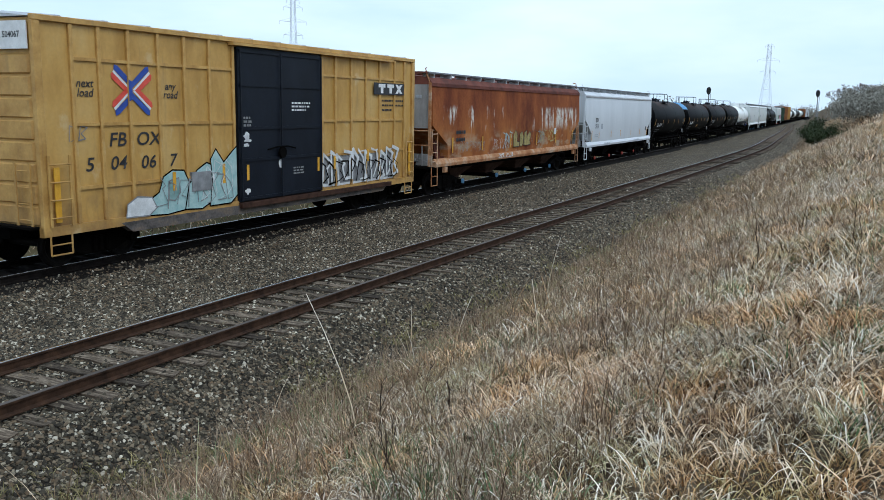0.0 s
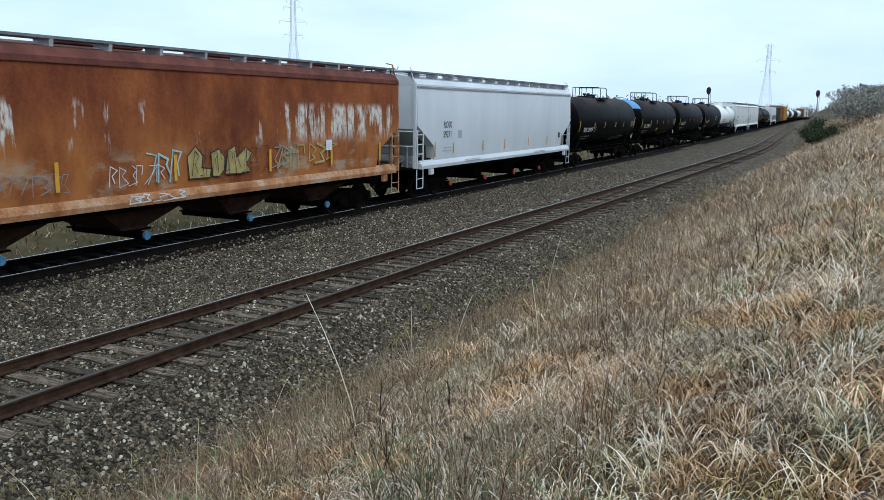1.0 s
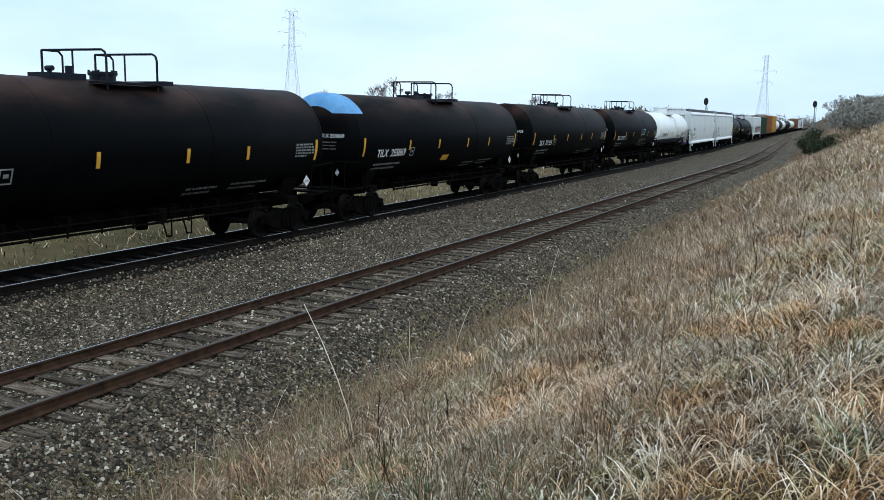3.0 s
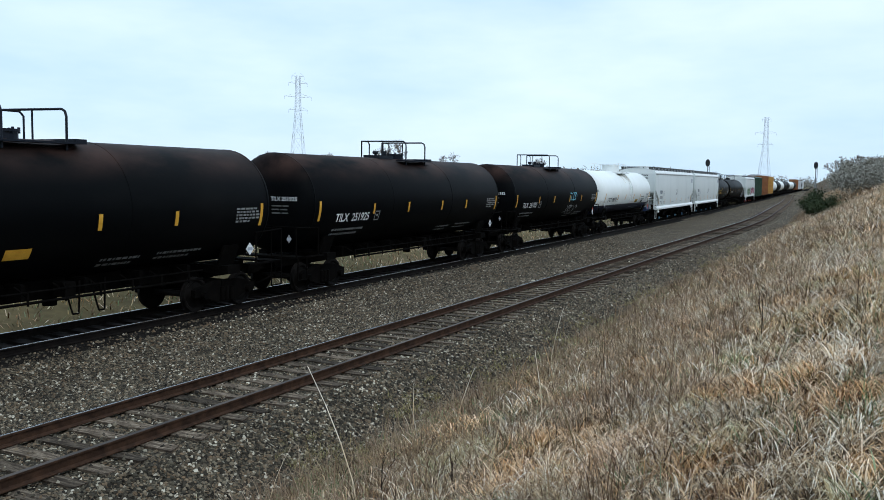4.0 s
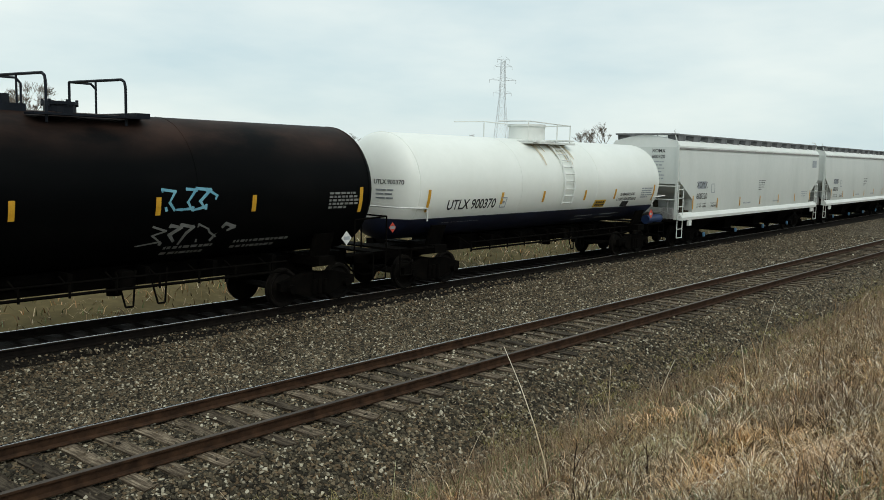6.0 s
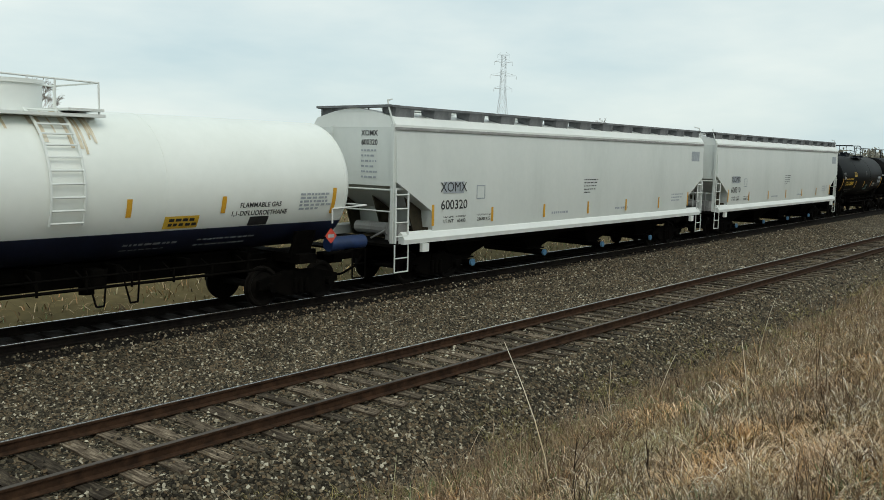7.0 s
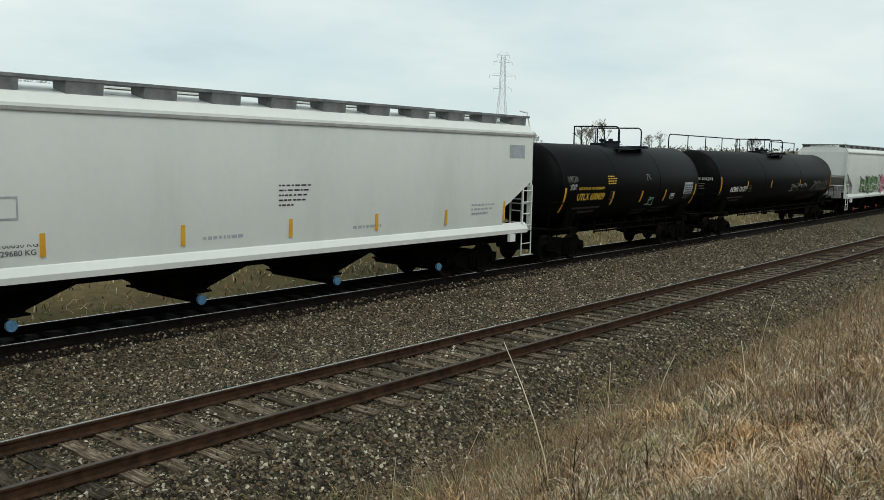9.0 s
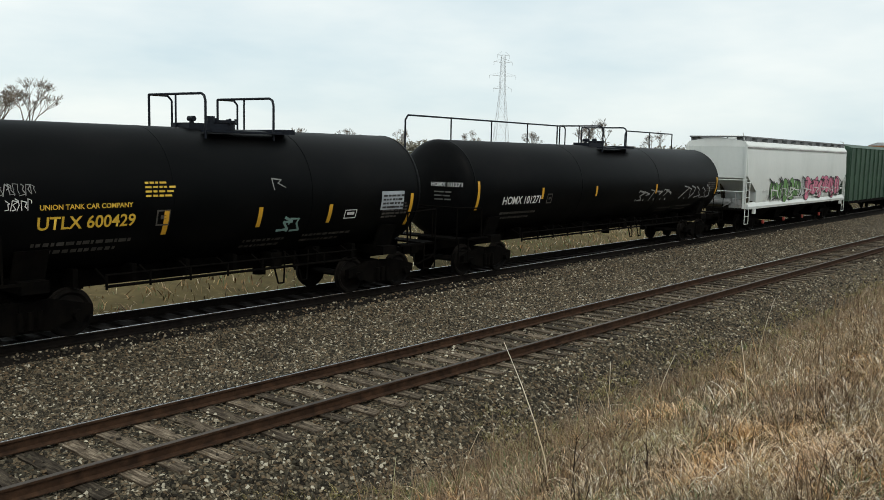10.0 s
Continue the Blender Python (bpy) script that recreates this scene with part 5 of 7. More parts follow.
def build_tank(label, half, r, zc, shell_mat, truck_y, coupler_y, strips, strip_z, mark, mark_mat, mark_y, mark_z, mark_size, frame, rail_mat="black_paint", marks_mat="dim_mark", top="frame", band=None, extra=None):
    car = thing("tank_car", label, "tank car", "cars of the freight train")
    bm = bmesh.new()
    bm_revolve(bm, head_profile(half, r, 0.55), 48)
    bm.transform(Matrix.Translation((0, 0, zc)))
    shell = part("tank_shell", bm, M[shell_mat], car, smooth=50)
    for y in (-half, -half * 0.33, half * 0.33, half):
        bm = bmesh.new()
        bm_revolve(bm, [(y - 0.03, r - 0.02), (y - 0.02, r + 0.006), (y + 0.02, r + 0.006), (y + 0.03, r - 0.02)], 48)
        bm.transform(Matrix.Translation((0, 0, zc)))
        part("weld_seam", bm, M[shell_mat], shell, smooth=50)
    if band:
        bm = bmesh.new()
        rings = []
        for y, rad in head_profile(half, r + 0.012, 0.56):
            ring = []
            for i in range(25):
                a = math.pi + math.pi * i / 24
                lim = (band - zc)
                z = min(lim, rad * math.sin(a) if rad > 0.1 else -0.02)
                z = lim + (z - lim) if z < lim else lim
                xx = math.sqrt(max(0.0, rad * rad - min(rad * rad, z * z)))
                ring.append((xx if math.cos(a) > 0 else -xx, y, zc + z))
            rings.append(ring)
        bm_loft(bm, rings, closed=False)
        part("lower_band", bm, M["navy"], car, "dark blue lower half", smooth=50)
    # draft sills, bolsters, platforms, rails
    end = half + 0.55
    for s in (-1, 1):
        bm = bmesh.new()
        bm_box(bm, -0.33, 0.33, *sorted((s * (end - 2.9), s * (coupler_y - 0.75))), 0.80, 1.16)
        bm_box(bm, -1.35, 1.35, *sorted((s * (truck_y - 0.25), s * (truck_y + 0.25))), 0.98, 1.20)
        for x in (-1.0, 1.0):
            bm_loft(bm, [[(x + d, s * (truck_y - 0.3), 1.1), (x + d, s * (truck_y + 0.3), 1.1), (x * 1.25 + d, s * (truck_y + 0.3), 1.75), (x * 1.25 + d, s * (truck_y - 0.3), 1.75)] for d in (-0.04, 0.04)])
        part("draft_sill", bm, M[frame], car)
        bm = bmesh.new()
        bm_box(bm, -1.45, 1.45, *sorted((s * (end - 0.25), s * (end + 0.28))), 1.16, 1.21)
        bm_box(bm, 1.40, 1.45, *sorted((s * (end - 1.2), s * (end + 0.28))), 1.16, 1.21)
        part("end_platform", bm, M["shaded_grime"], car)
        bm = bmesh.new()
        ye = s * (end + 0.25)
        rail_top = 2.05 if top != "dome" else 2.25
        low = 1.2 if top != "dome" else 1.9
        bm_path(bm, [(-1.42, s * (end - 0.9), low), (-1.42, s * (end - 0.9), rail_top), (-1.42, ye, rail_top + 0.05), (1.42, ye, rail_top + 0.05), (1.42, s * (end - 0.9), rail_top), (1.42, s * (end - 0.9), low)], 0.022)
        for x in (() if top == "dome" else (-1.42, -0.5, 0.5, 1.42)):
            bm_tube(bm, (x, ye, 1.2), (x, ye, rail_top + 0.05), 0.02, 6)
        part("end_handrail", bm, M["white_mark" if top == "dome" else "shaded_grime"], car)
        bm = bmesh.new()
        step_stirrup(bm, 1.45, *sorted((s * (end - 0.25), s * (end + 0.2))), 1.2, 0.5)
        part("stirrup", bm, M["shaded_grime"], car)
        add_truck(car, s * truck_y)
        add_coupler(car, s * (coupler_y - 0.75), s * coupler_y)
        # running rail below the shell's flank
        x = s * 1.42
        bm = bmesh.new()
        bm_tube(bm, (x, -truck_y + 1.3, 0.98), (x, truck_y - 1.3, 0.98), 0.03, 6)
        bm_tube(bm, (x, -truck_y + 1.3, 1.2), (x, truck_y - 1.3, 1.2), 0.022, 6)
        k = -truck_y + 1.3
        while k < truck_y - 1.2:
            bm_tube(bm, (x, k, 0.92), (x, k, 1.22), 0.026, 6)
            bm_tube(bm, (x, k, 1.1), (x * 0.72, k, 1.28), 0.02, 6)
            k += 0.92
        part("flank_handrail", bm, M["shaded_grime"], car, "dark pipe rail under the tank")
    bm = bmesh.new()
    bm_tube(bm, (0.3, -1.4, 1.14), (0.3, 0.2, 1.14), 0.17, 12)
    part("air_reservoir", bm, M["shaded_grime"], car)
    bm = bmesh.new()
    bm_box(bm, -0.34, 0.34, -end + 2.8, end - 2.8, 0.84, 1.3)
    part("centre_sill", bm, M[frame], car, "black centre sill under the tank")
    bm = bmesh.new()
    bm_box(bm, -0.95, 0.95, -0.05, 0.05, 0.95, 1.3)
    bearer = finish(bm, M[frame])
    for k in range(-3, 4):
        shared("cross_bearer", bearer, car, Matrix.Translation((0, k * half * 0.22, 0)))
    bm = bmesh.new()
    bm_tube(bm, (0, 1.4, 0.62), (0, 1.4, 1.4), 0.16, 10)
    part("bottom_outlet", bm, M["shaded_grime"], car)
    bm = bmesh.new()
    bm_box(bm, 0.6, 1.0, 1.0, 1.3, 0.92, 1.25)
    part("brake_box", bm, M["shaded_grime"], car, bevel=0.02)
    for y in (0.75, 1.45):
        bm = bmesh.new()
        bm_path(bm, [(1.25, y, 1.3), (1.35, y + 0.14, 0.6), (1.35, y + 0.3, 0.6), (1.25, y + 0.42, 1.3)], 0.02)
        part("stirrup", bm, M["shaded_grime"], car)
    # top fittings
    zt = zc + r
    if top in ("frame", "long"):
        bm = bmesh.new()
        bm_tube(bm, (0, 0.35, zt - 0.1), (0, 0.35, zt + 0.13), 0.3, 18)
        bm_tube(bm, (0, 0.35, zt + 0.13), (0, 0.35, zt + 0.19), 0.34, 18)
        for i in range(6):
            a = i * math.pi / 3
            bm_tube(bm, (0.31 * math.cos(a), 0.35 + 0.31 * math.sin(a), zt + 0.1), (0.31 * math.cos(a), 0.35 + 0.31 * math.sin(a), zt + 0.23), 0.03, 6)
        part("manway", bm, M[rail_mat], car, "black bolted manway")
        bm = bmesh.new()
        vy = -1.45 if r > 1.5 else -0.75
        bm_box(bm, -0.35, 0.35, vy, vy + 1.0, zt - 0.05, zt + 0.10)
        bm_tube(bm, (0, vy + 0.3, zt), (0, vy + 0.3, zt + 0.22), 0.05, 8)
        bm_tube(bm, (0.15, vy + 0.7, zt), (0.15, vy + 0.7, zt + 0.27), 0.09, 8)
        bm_tube(bm, (-0.1, vy + 0.3, zt + 0.2), (0.1, vy + 0.3, zt + 0.2), 0.06, 8)
        part("valve_assembly", bm, M[rail_mat], car)
        bm = bmesh.new()
        for x in (-0.78, 0.78):
            bm_box(bm, x - 0.2, x + 0.2, -0.6, 1.5, zt - 0.10, zt - 0.06)
        bm_box(bm, -0.9, 0.9, 1.45, 1.75, zt - 0.09, zt + 0.02)
        part("top_platform", bm, M[rail_mat], car)
        h = zt + (0.66 if r > 1.5 else 0.72)
        foot = zt - 0.24
        ya, yb = (-0.32, 1.25) if r > 1.5 else (-0.68, 1.15)
        for y, toward in ((ya, -1), (yb, 1)):
            bm = bmesh.new()
            bm_path(bm, [(-1.0, y - 0.2, foot), (-1.0, y - 0.2, h), (0.72, y, h), (0.82, y, h - 0.05), (0.86, y, h - 0.16), (0.86, y, foot)], 0.028)
            bm_tube(bm, (-0.1, y - 0.1, zt - 0.05), (-0.1, y - 0.1, h), 0.022, 6)
            bm_path(bm, [(-1.0, y - 0.2, h), (-1.0, y + 0.28, h), (-1.0, y + 0.38, h - 0.1), (-1.0, y + 0.38, foot)], 0.024)
            part("safety_rail", bm, M[rail_mat], car, "black tubular safety rail")
        if top == "long":
            for y0, y1 in ((-9.5, -0.7), (4.6, 9.3)):
                bm = bmesh.new()
                bm_path(bm, [(-1.0, y0, zt - 0.6), (-1.0, y0, h - 0.14), (-1.0, y0 + 0.12, h), (-1.0, y1, h), (-1.0, y1, foot)], 0.028)
                n = max(1, round((y1 - y0) / 2.0))
                for i in range(1, n):
                    bm_tube(bm, (-1.0, y0 + (y1 - y0) * i / n, foot), (-1.0, y0 + (y1 - y0) * i / n, h), 0.024, 6)
                part("long_rail", bm, M[rail_mat], car, "black railing along the tank's top")
    if top == "dome":
        bm = bmesh.new()
        bm_tube(bm, (0, -0.06, zt - 0.15), (0, -0.06, zt + 0.42), 0.62, 24)
        bm_tube(bm, (0, -0.06, zt + 0.42), (0, -0.06, zt + 0.50), 0.66, 24)
        part("protective_housing", bm, M["bright_white"], car, "white protective housing with rust runs", smooth=40)
        bm = bmesh.new()
        bm_box(bm, -1.2, 1.2, -1.3, -1.05, zt - 0.12, zt - 0.06)
        bm_box(bm, 0.55, 1.1, -1.3, 1.3, zt - 0.16, zt - 0.10)
        bm_box(bm, -1.1, -0.55, -1.3, 1.3, zt - 0.16, zt - 0.10)
        bm_box(bm, -1.08, 1.08, 0.6, 1.29, zt - 0.05, zt + 0.0)
        part("top_platform", bm, M["bright_white"], car)
        bm = bmesh.new()
        h = zt + 0.5
        for x in (-0.9, 0.9):
            bm_path(bm, [(x, -2.9, h - 0.02), (x, -1.3, h + 0.06), (x, 0.44, h + 0.02), (x, 1.28, h)], 0.02)
            for y in (-1.3, 0.44, 1.28):
                bm_tube(bm, (x, y, zt - 0.14 if y > -2 else h - 0.15), (x, y, h + 0.02), 0.02, 6)
        bm_tube(bm, (-0.9, 1.28, h), (0.9, 1.28, h), 0.02, 6)
        part("safety_rail", bm, M["bright_white"], car)
        # ladder that follows the shell
        bm = bmesh.new()
        for y in (0.0, 0.62):
            pts = []
            for i in range(14):
                a = math.radians(68 - 9.2 * i) if i < 11 else math.radians(-24)
                pts.append(((r + 0.08) * math.cos(a), y, zc + (r + 0.08) * math.sin(a)))
            bm_path(bm, pts, 0.028)
        for i in range(11):
            a = math.radians(66 - 8.8 * i)
            bm_tube(bm, ((r + 0.09) * math.cos(a), 0, zc + (r + 0.09) * math.sin(a)), ((r + 0.09) * math.cos(a), 0.62, zc + (r + 0.09) * math.sin(a)), 0.02, 6)
        part("side_ladder", bm, M["bright_white"], car, "white curved ladder")
        rnd = random.Random(9)
        for i in range(18):
            y, w, drop = rnd.uniform(-1.2, 1.25), rnd.uniform(0.03, 0.11), rnd.uniform(0.15, 0.85)
            bm = plate(y, y + w, zc + r * 0.95 - drop, zc + r * 0.97, 0.004, 1, 8)
            lay("rust_run", finish(bm, M["stain"]), car, r, zc, 0, 0, "brown rust run below the platform")
    # reflective strips and markings
    for i, (y, h) in enumerate(strips):
        bm = plate(-0.055, 0.055, -h / 2, h / 2, 0.004, 1, 8)
        lay("reflector", finish(bm, M["reflective"]), car, r, zc, y, strip_z, )
    lay("lettering", text_mesh(mark, mark_size, M[mark_mat], 1.0), car, r, zc, mark_y, mark_z)
    wr = (r, zc)
    bars([1.9, 1.6], mark_y - 1.0, mark_z - 0.42, marks_mat, car, height=0.07, gap=0.15, wrapped=wr)
    bm = bmesh.new()
    for a, b, c, d in ((-0.15, 0.15, 0.13, 0.16), (-0.15, 0.15, -0.16, -0.13), (-0.15, -0.12, -0.13, 0.13), (0.12, 0.15, -0.13, 0.13), (-0.06, 0.06, -0.03, 0.05)):
        bm_box(bm, 0, 0.004, a, b, c, d)
    lay("stencil_box", finish(bm, M[marks_mat]), car, r, zc, mark_y + 1.55, mark_z + 0.02)
    bars([0.85, 0.85, 0.85, 0.85, 0.6], strips[-1][0] - 1.05, strip_z + 0.15, marks_mat, car, height=0.05, gap=0.085, wrapped=wr)
    bars([1.5, 1.2], strips[-1][0] - 3.5, mark_z - 0.62, marks_mat, car, height=0.06, gap=0.13, wrapped=wr)
    bars([1.2, 1.0], strips[-1][0] - 5.2, mark_z - 0.66, marks_mat, car, height=0.06, gap=0.13, wrapped=wr)
    if extra:
        extra(car, r, zc, half, end)
    return car


def diamond(car, y, z, x, mat="white_mark", size=0.22):
    bm = bmesh.new()
    v = [(0, -size), (size, 0), (0, size), (-size, 0)]
    bm_loft(bm, [[(x + d, y + a, z + b) for a, b in v] for d in (0, 0.012)])
    ob = part("hazard_placard", bm, M[mat], car, "diamond hazard placard on a holder")
    bm = bmesh.new()
    bm_box(bm, x + 0.012, x + 0.016, y - 0.1, y + 0.1, z - 0.04, z + 0.04)
    part("placard_bars", bm, M["grey_mark"], ob)


def on_head(me, r, zc, half, x0, z0):
    """Lay a flat y-z mesh on the near head of a tank, read from ahead of it."""
    for v in me.vertices:
        x, z = x0 + v.co.y, z0 + v.co.z
        k = min(0.98, (x * x + (z - zc) ** 2) / (r * r))
        v.co = (x, -half - 0.55 * math.sqrt(1 - k) - 0.012, z)
    return me


def end_marks(car, r, zc, half, number, mat):
    """Reporting mark and small print on the near head."""
    shared("end_lettering", on_head(text_mesh(number, 0.17, M[mat], 0.95), r, zc, half, 0.72, zc + 0.13), car)
    bm = bmesh.new()
    for i, w in enumerate((0.34, 0.26, 0.3)):
        bm_box(bm, 0, 0.002, -0.4, -0.4 + w, -i * 0.11, -i * 0.11 + 0.04)
        bm_box(bm, 0, 0.002, -0.36 + w, 0.0 + w * 0.5, -i * 0.11, -i * 0.11 + 0.04)
    tagged(shared("small_print", on_head(finish(bm, M["dim_mark" if mat == "white_mark" else "grey_mark"]), r, zc, half, 0.72, zc - 0.1), car), kind="stuff")


def extra_black(number, blue=False, tag=None):
    def extra(car, r, zc, half, end):
        diamond(car, 6.7, 1.62, 1.44, "white_mark", 0.17)
        diamond(car, -end + 0.02, 1.72, 0.95, "dim_mark", 0.13)
        end_marks(car, r, zc, half, number, "white_mark")
        if blue:
            bm = bmesh.new()
            rings = []
            for y, rad in head_profile(half, r + 0.012, 0.562)[:10]:
                if rad < 0.93:
                    continue
                ring = []
                zmin = min(rad * 0.98, 0.88)
                a0 = math.asin(max(-1, min(1, zmin / max(rad, 0.03))))
                for i in range(17):
                    a = a0 + (math.pi - 2 * a0) * i / 16
                    ring.append((rad * math.cos(a), min(y, -half + 0.5) , zc + rad * math.sin(a)))
                rings.append(ring)
            rings[-1] = [(x, -half + 0.55, z) for x, y, z in rings[-1]]
            bm_loft(bm, rings, closed=False)
            part("head_patch", bm, M["sky_blue"], car, "blue painted cap on the tank head", smooth=50)
            bm = plate(-0.3, 0.3, -0.11, 0.11, 0.004, 1, 3)
            lay("yellow_patch", finish(bm, M["reflective"]), car, r, zc, -0.4, 1.98)
        if tag:
            bm = scribble(tag, 1.6, 2.9, 2.45, 2.95, 0.06, 4)
            lay("spray_tag", finish(bm, M["blue_tag"]), car, r, zc, 0, 0, "light blue sprayed tag")
            bm = scribble(tag + 1, 1.2, 3.4, 1.75, 2.2, 0.06, 5)
            lay("spray_tag", finish(bm, M["dim_mark"]), car, r, zc, 0, 0)
    return extra


def extra_white(car, r, zc, half, end):
    diamond(car, end - 0.95, 1.6, 1.42, "red_mark", 0.19)
    diamond(car, -end + 0.18, 1.72, 0.8, "red_mark", 0.14)
    end_marks(car, r, zc, half, "UTLX 900370", "black_mark")
    for word, y, z in (("FLAMMABLE GAS", 4.7, 2.42), ("1,1-DIFLUOROETHANE", 4.7, 2.24)):
        lay("lettering", text_mesh(word, 0.15, M["black_mark"]), car, r, zc, y, z)
    bm = plate(-0.4, 0.4, -0.13, 0.13, 0.004, 1, 3)
    lay("yellow_label", finish(bm, M["yellow_mark"]), car, r, zc, 2.75, 2.12)
    bars([0.6, 0.66], 2.45, 2.14, "black_mark", car, height=0.06, gap=0.1, wrapped=(r + 0.012, zc))
    bm = plate(-0.26, 0.26, -0.1, 0.1, 0.004, 1, 2)
    lay("black_label", finish(bm, M["black_mark"]), car, r, zc, 4.72, 2.06)
    bm = bmesh.new()
    bm_tube(bm, (1.1, end - 0.75, 1.35), (1.1, end + 0.45, 1.35), 0.18, 12)
    part("blue_reservoir", bm, M["blue_part"], car, "blue air reservoir", smooth=40)


def extra_old(car, r, zc, half, end):
    lay("lettering", text_mesh("UNION TANK CAR COMPANY", 0.13, M["yellow_mark"]), car, r, zc, -3.65, 2.52)
    bars([0.5, 0.55, 0.55, 0.5], -2.48, 2.92, "yellow_mark", car, height=0.04, gap=0.085, wrapped=(r, zc))
    bm = scribble(51, -5.25, -4.6, 2.74, 2.98, 0.014, 7)
    lay("spray_tag", finish(bm, M["dim_mark"]), car, r, zc, 0, 0, "white sprayed tag")
    bm = scribble(53, -5.15, -4.65, 2.48, 2.7, 0.014, 5)
    lay("spray_tag", finish(bm, M["white_tag"]), car, r, zc, 0, 0, "white sprayed tag")
    bm = scribble(52, 0.9, 1.6, 1.75, 2.1, 0.06, 2)
    lay("spray_tag", finish(bm, M["deep_teal_tag"]), car, r, zc, 0, 0)
    bm = scribble(55, 0.62, 0.95, 2.75, 3.05, 0.03, 1)
    lay("spray_tag", finish(bm, M["dim_mark"]), car, r, zc, 0, 0, "small pale sprayed mark")
    bm = bmesh.new()
    for a, b, c, d in ((-0.2, 0.2, 0.09, 0.11), (-0.2, 0.2, -0.11, -0.09), (-0.2, -0.18, -0.09, 0.09), (0.18, 0.2, -0.09, 0.09), (-0.12, 0.12, -0.02, 0.05)):
        bm_box(bm, 0, 0.004, a, b, c, d)
    lay("stencil_box", finish(bm, M["white_mark"]), car, r, zc, 3.12, 2.1)
    bm = plate(-0.42, 0.42, -0.24, 0.24, 0.003, 1, 4)
    lay("data_panel", finish(bm, M["grey_mark"]), car, r, zc, 4.57, 2.4)
    bars([0.7, 0.7, 0.7, 0.7], 4.2, 2.5, "black_mark", car, height=0.05, gap=0.1, wrapped=(r + 0.012, zc))


def extra_long(car, r, zc, half, end):
    end_marks(car, r, zc, half, "HOMX 101271", "white_mark")
    bm = scribble(61, 1.2, 4.4, 1.95, 2.4, 0.06, 6)
    lay("spray_tag", finish(bm, M["dim_mark"]), car, r, zc, 0, 0)
    bm = scribble(62, 5.2, 8.4, 1.9, 2.5, 0.06, 6)
    lay("spray_tag", finish(bm, M["grey_tag"]), car, r, zc, 0, 0)


# ---------------------------------------------------------------- further cars of the train
def build_far_car(name, label, category, mat, length, height, ribs, tank=False):
    car = thing(name, label, category, "cars of the freight train")
    hl = length / 2
    if tank:
        bm = bmesh.new()
        bm_revolve(bm, head_profile(hl - 0.6, 1.45, 0.5), 28)
        bm.transform(Matrix.Translation((0, 0, 2.75)))
        part("tank_shell", bm, M[mat], car, smooth=50)
        bm = bmesh.new()
        bm_box(bm, -0.4, 0.4, -hl, hl, 0.85, 1.3)
        part("frame", bm, M["shaded_grime"], car)
        bm = bmesh.new()
        for x in (-0.9, 0.9):
            bm_path(bm, [(x, -1.5, 4.0), (x, -1.5, 4.9), (x, 1.5, 4.9), (x, 1.5, 4.0)], 0.03)
        part("safety_rail", bm, M["black_paint"], car)
    else:
        bm = bmesh.new()
        bm_box(bm, -1.5, 1.5, -hl, hl, 1.05, height)
        part("body", bm, M[mat], car)
        rib = bmesh.new()
        bm_box(rib, 1.5, 1.58, -0.05, 0.05, 1.05, height)
        me = finish(rib, M[mat])
        for i in range(ribs):
            shared("post", me, car, Matrix.Translation((0, -hl + 0.1 + i * (length - 0.2) / max(1, ribs - 1), 0)))
        bm = bmesh.new()
        bm_loft(bm, [[(-1.55, y, height), (1.55, y, height), (0.8, y, height + 0.25), (-0.8, y, height + 0.25)] for y in (-hl, hl)])
        part("roof", bm, M["galvanised" if mat in ("yellow", "brown_car") else mat], car)
        bm = bmesh.new()
        bm_box(bm, -1.56, 1.56, -hl, hl, 0.9, 1.08)
        part("side_sill", bm, M["shaded_grime"], car)
    for s in (-1, 1):
        add_truck(car, s * (hl - 2.0))
        add_coupler(car, s * hl, s * (hl + 0.6))
    return car


STRIPS = [(-7.08, 0.62), (-3.79, 0.36), (-1.29, 0.36), (1.51, 0.36), (3.83, 0.36), (7.08, 0.62)]
TRAIN = []          # (car, place of its middle along the line when the clip begins)


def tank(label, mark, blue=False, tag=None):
    return build_tank(label, 7.35, 1.56, 2.80, "tank_brown", 6.15, 8.52, STRIPS, 2.56, mark.replace(" ", "  "), "white_mark", -5.08, 2.30, 0.37, "shaded_grime", extra=extra_black(mark, blue, tag))


TRAIN.append((build_boxcar(), 19.63))
TRAIN.append((build_hopper("rusted orange covered hopper with pale streaks and sprayed tags", 19.68, "rust", "rust_dark", "rust_sill", "grey_paint", "brown_gear", "cap_blue", 4.46, 4, 4.88, "rust_sill", dress=dress_rust), 38.96))
TRAIN.append((build_hopper("light grey covered hopper with a bright metal roof and red outlets", 19.16, "silver_car", "bright_roof", "silver_car", "silver_car", "shaded_grime", "red_cap", 4.38, 4, 4.86, "silver_car", dress=dress_silver), 59.65))
TRAIN.append((tank("black tank car browner along its top with yellow reflective strips", "TILX 251919"), 78.5))
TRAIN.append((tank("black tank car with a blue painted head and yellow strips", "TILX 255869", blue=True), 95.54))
TRAIN.append((tank("black tank car browner along its top with yellow reflective strips", "TILX 251925"), 112.57))
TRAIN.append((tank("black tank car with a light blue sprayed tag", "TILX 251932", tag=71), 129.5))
W_STRIPS = [(-6.85, 0.62), (-3.42, 0.36), (-1.11, 0.36), (1.54, 0.36), (3.71, 0.36), (6.85, 0.62)]
TRAIN.append((build_tank("white pressure tank car with a dark blue lower half", 7.2, 1.5, 2.82, "tank_white", 6.15, 8.05, W_STRIPS, 2.45, "UTLX 900370", "black_mark", -4.85, 2.30, 0.40, "shaded_grime", marks_mat="grey_mark", top="dome", band=1.95, extra=extra_white), 146.1))
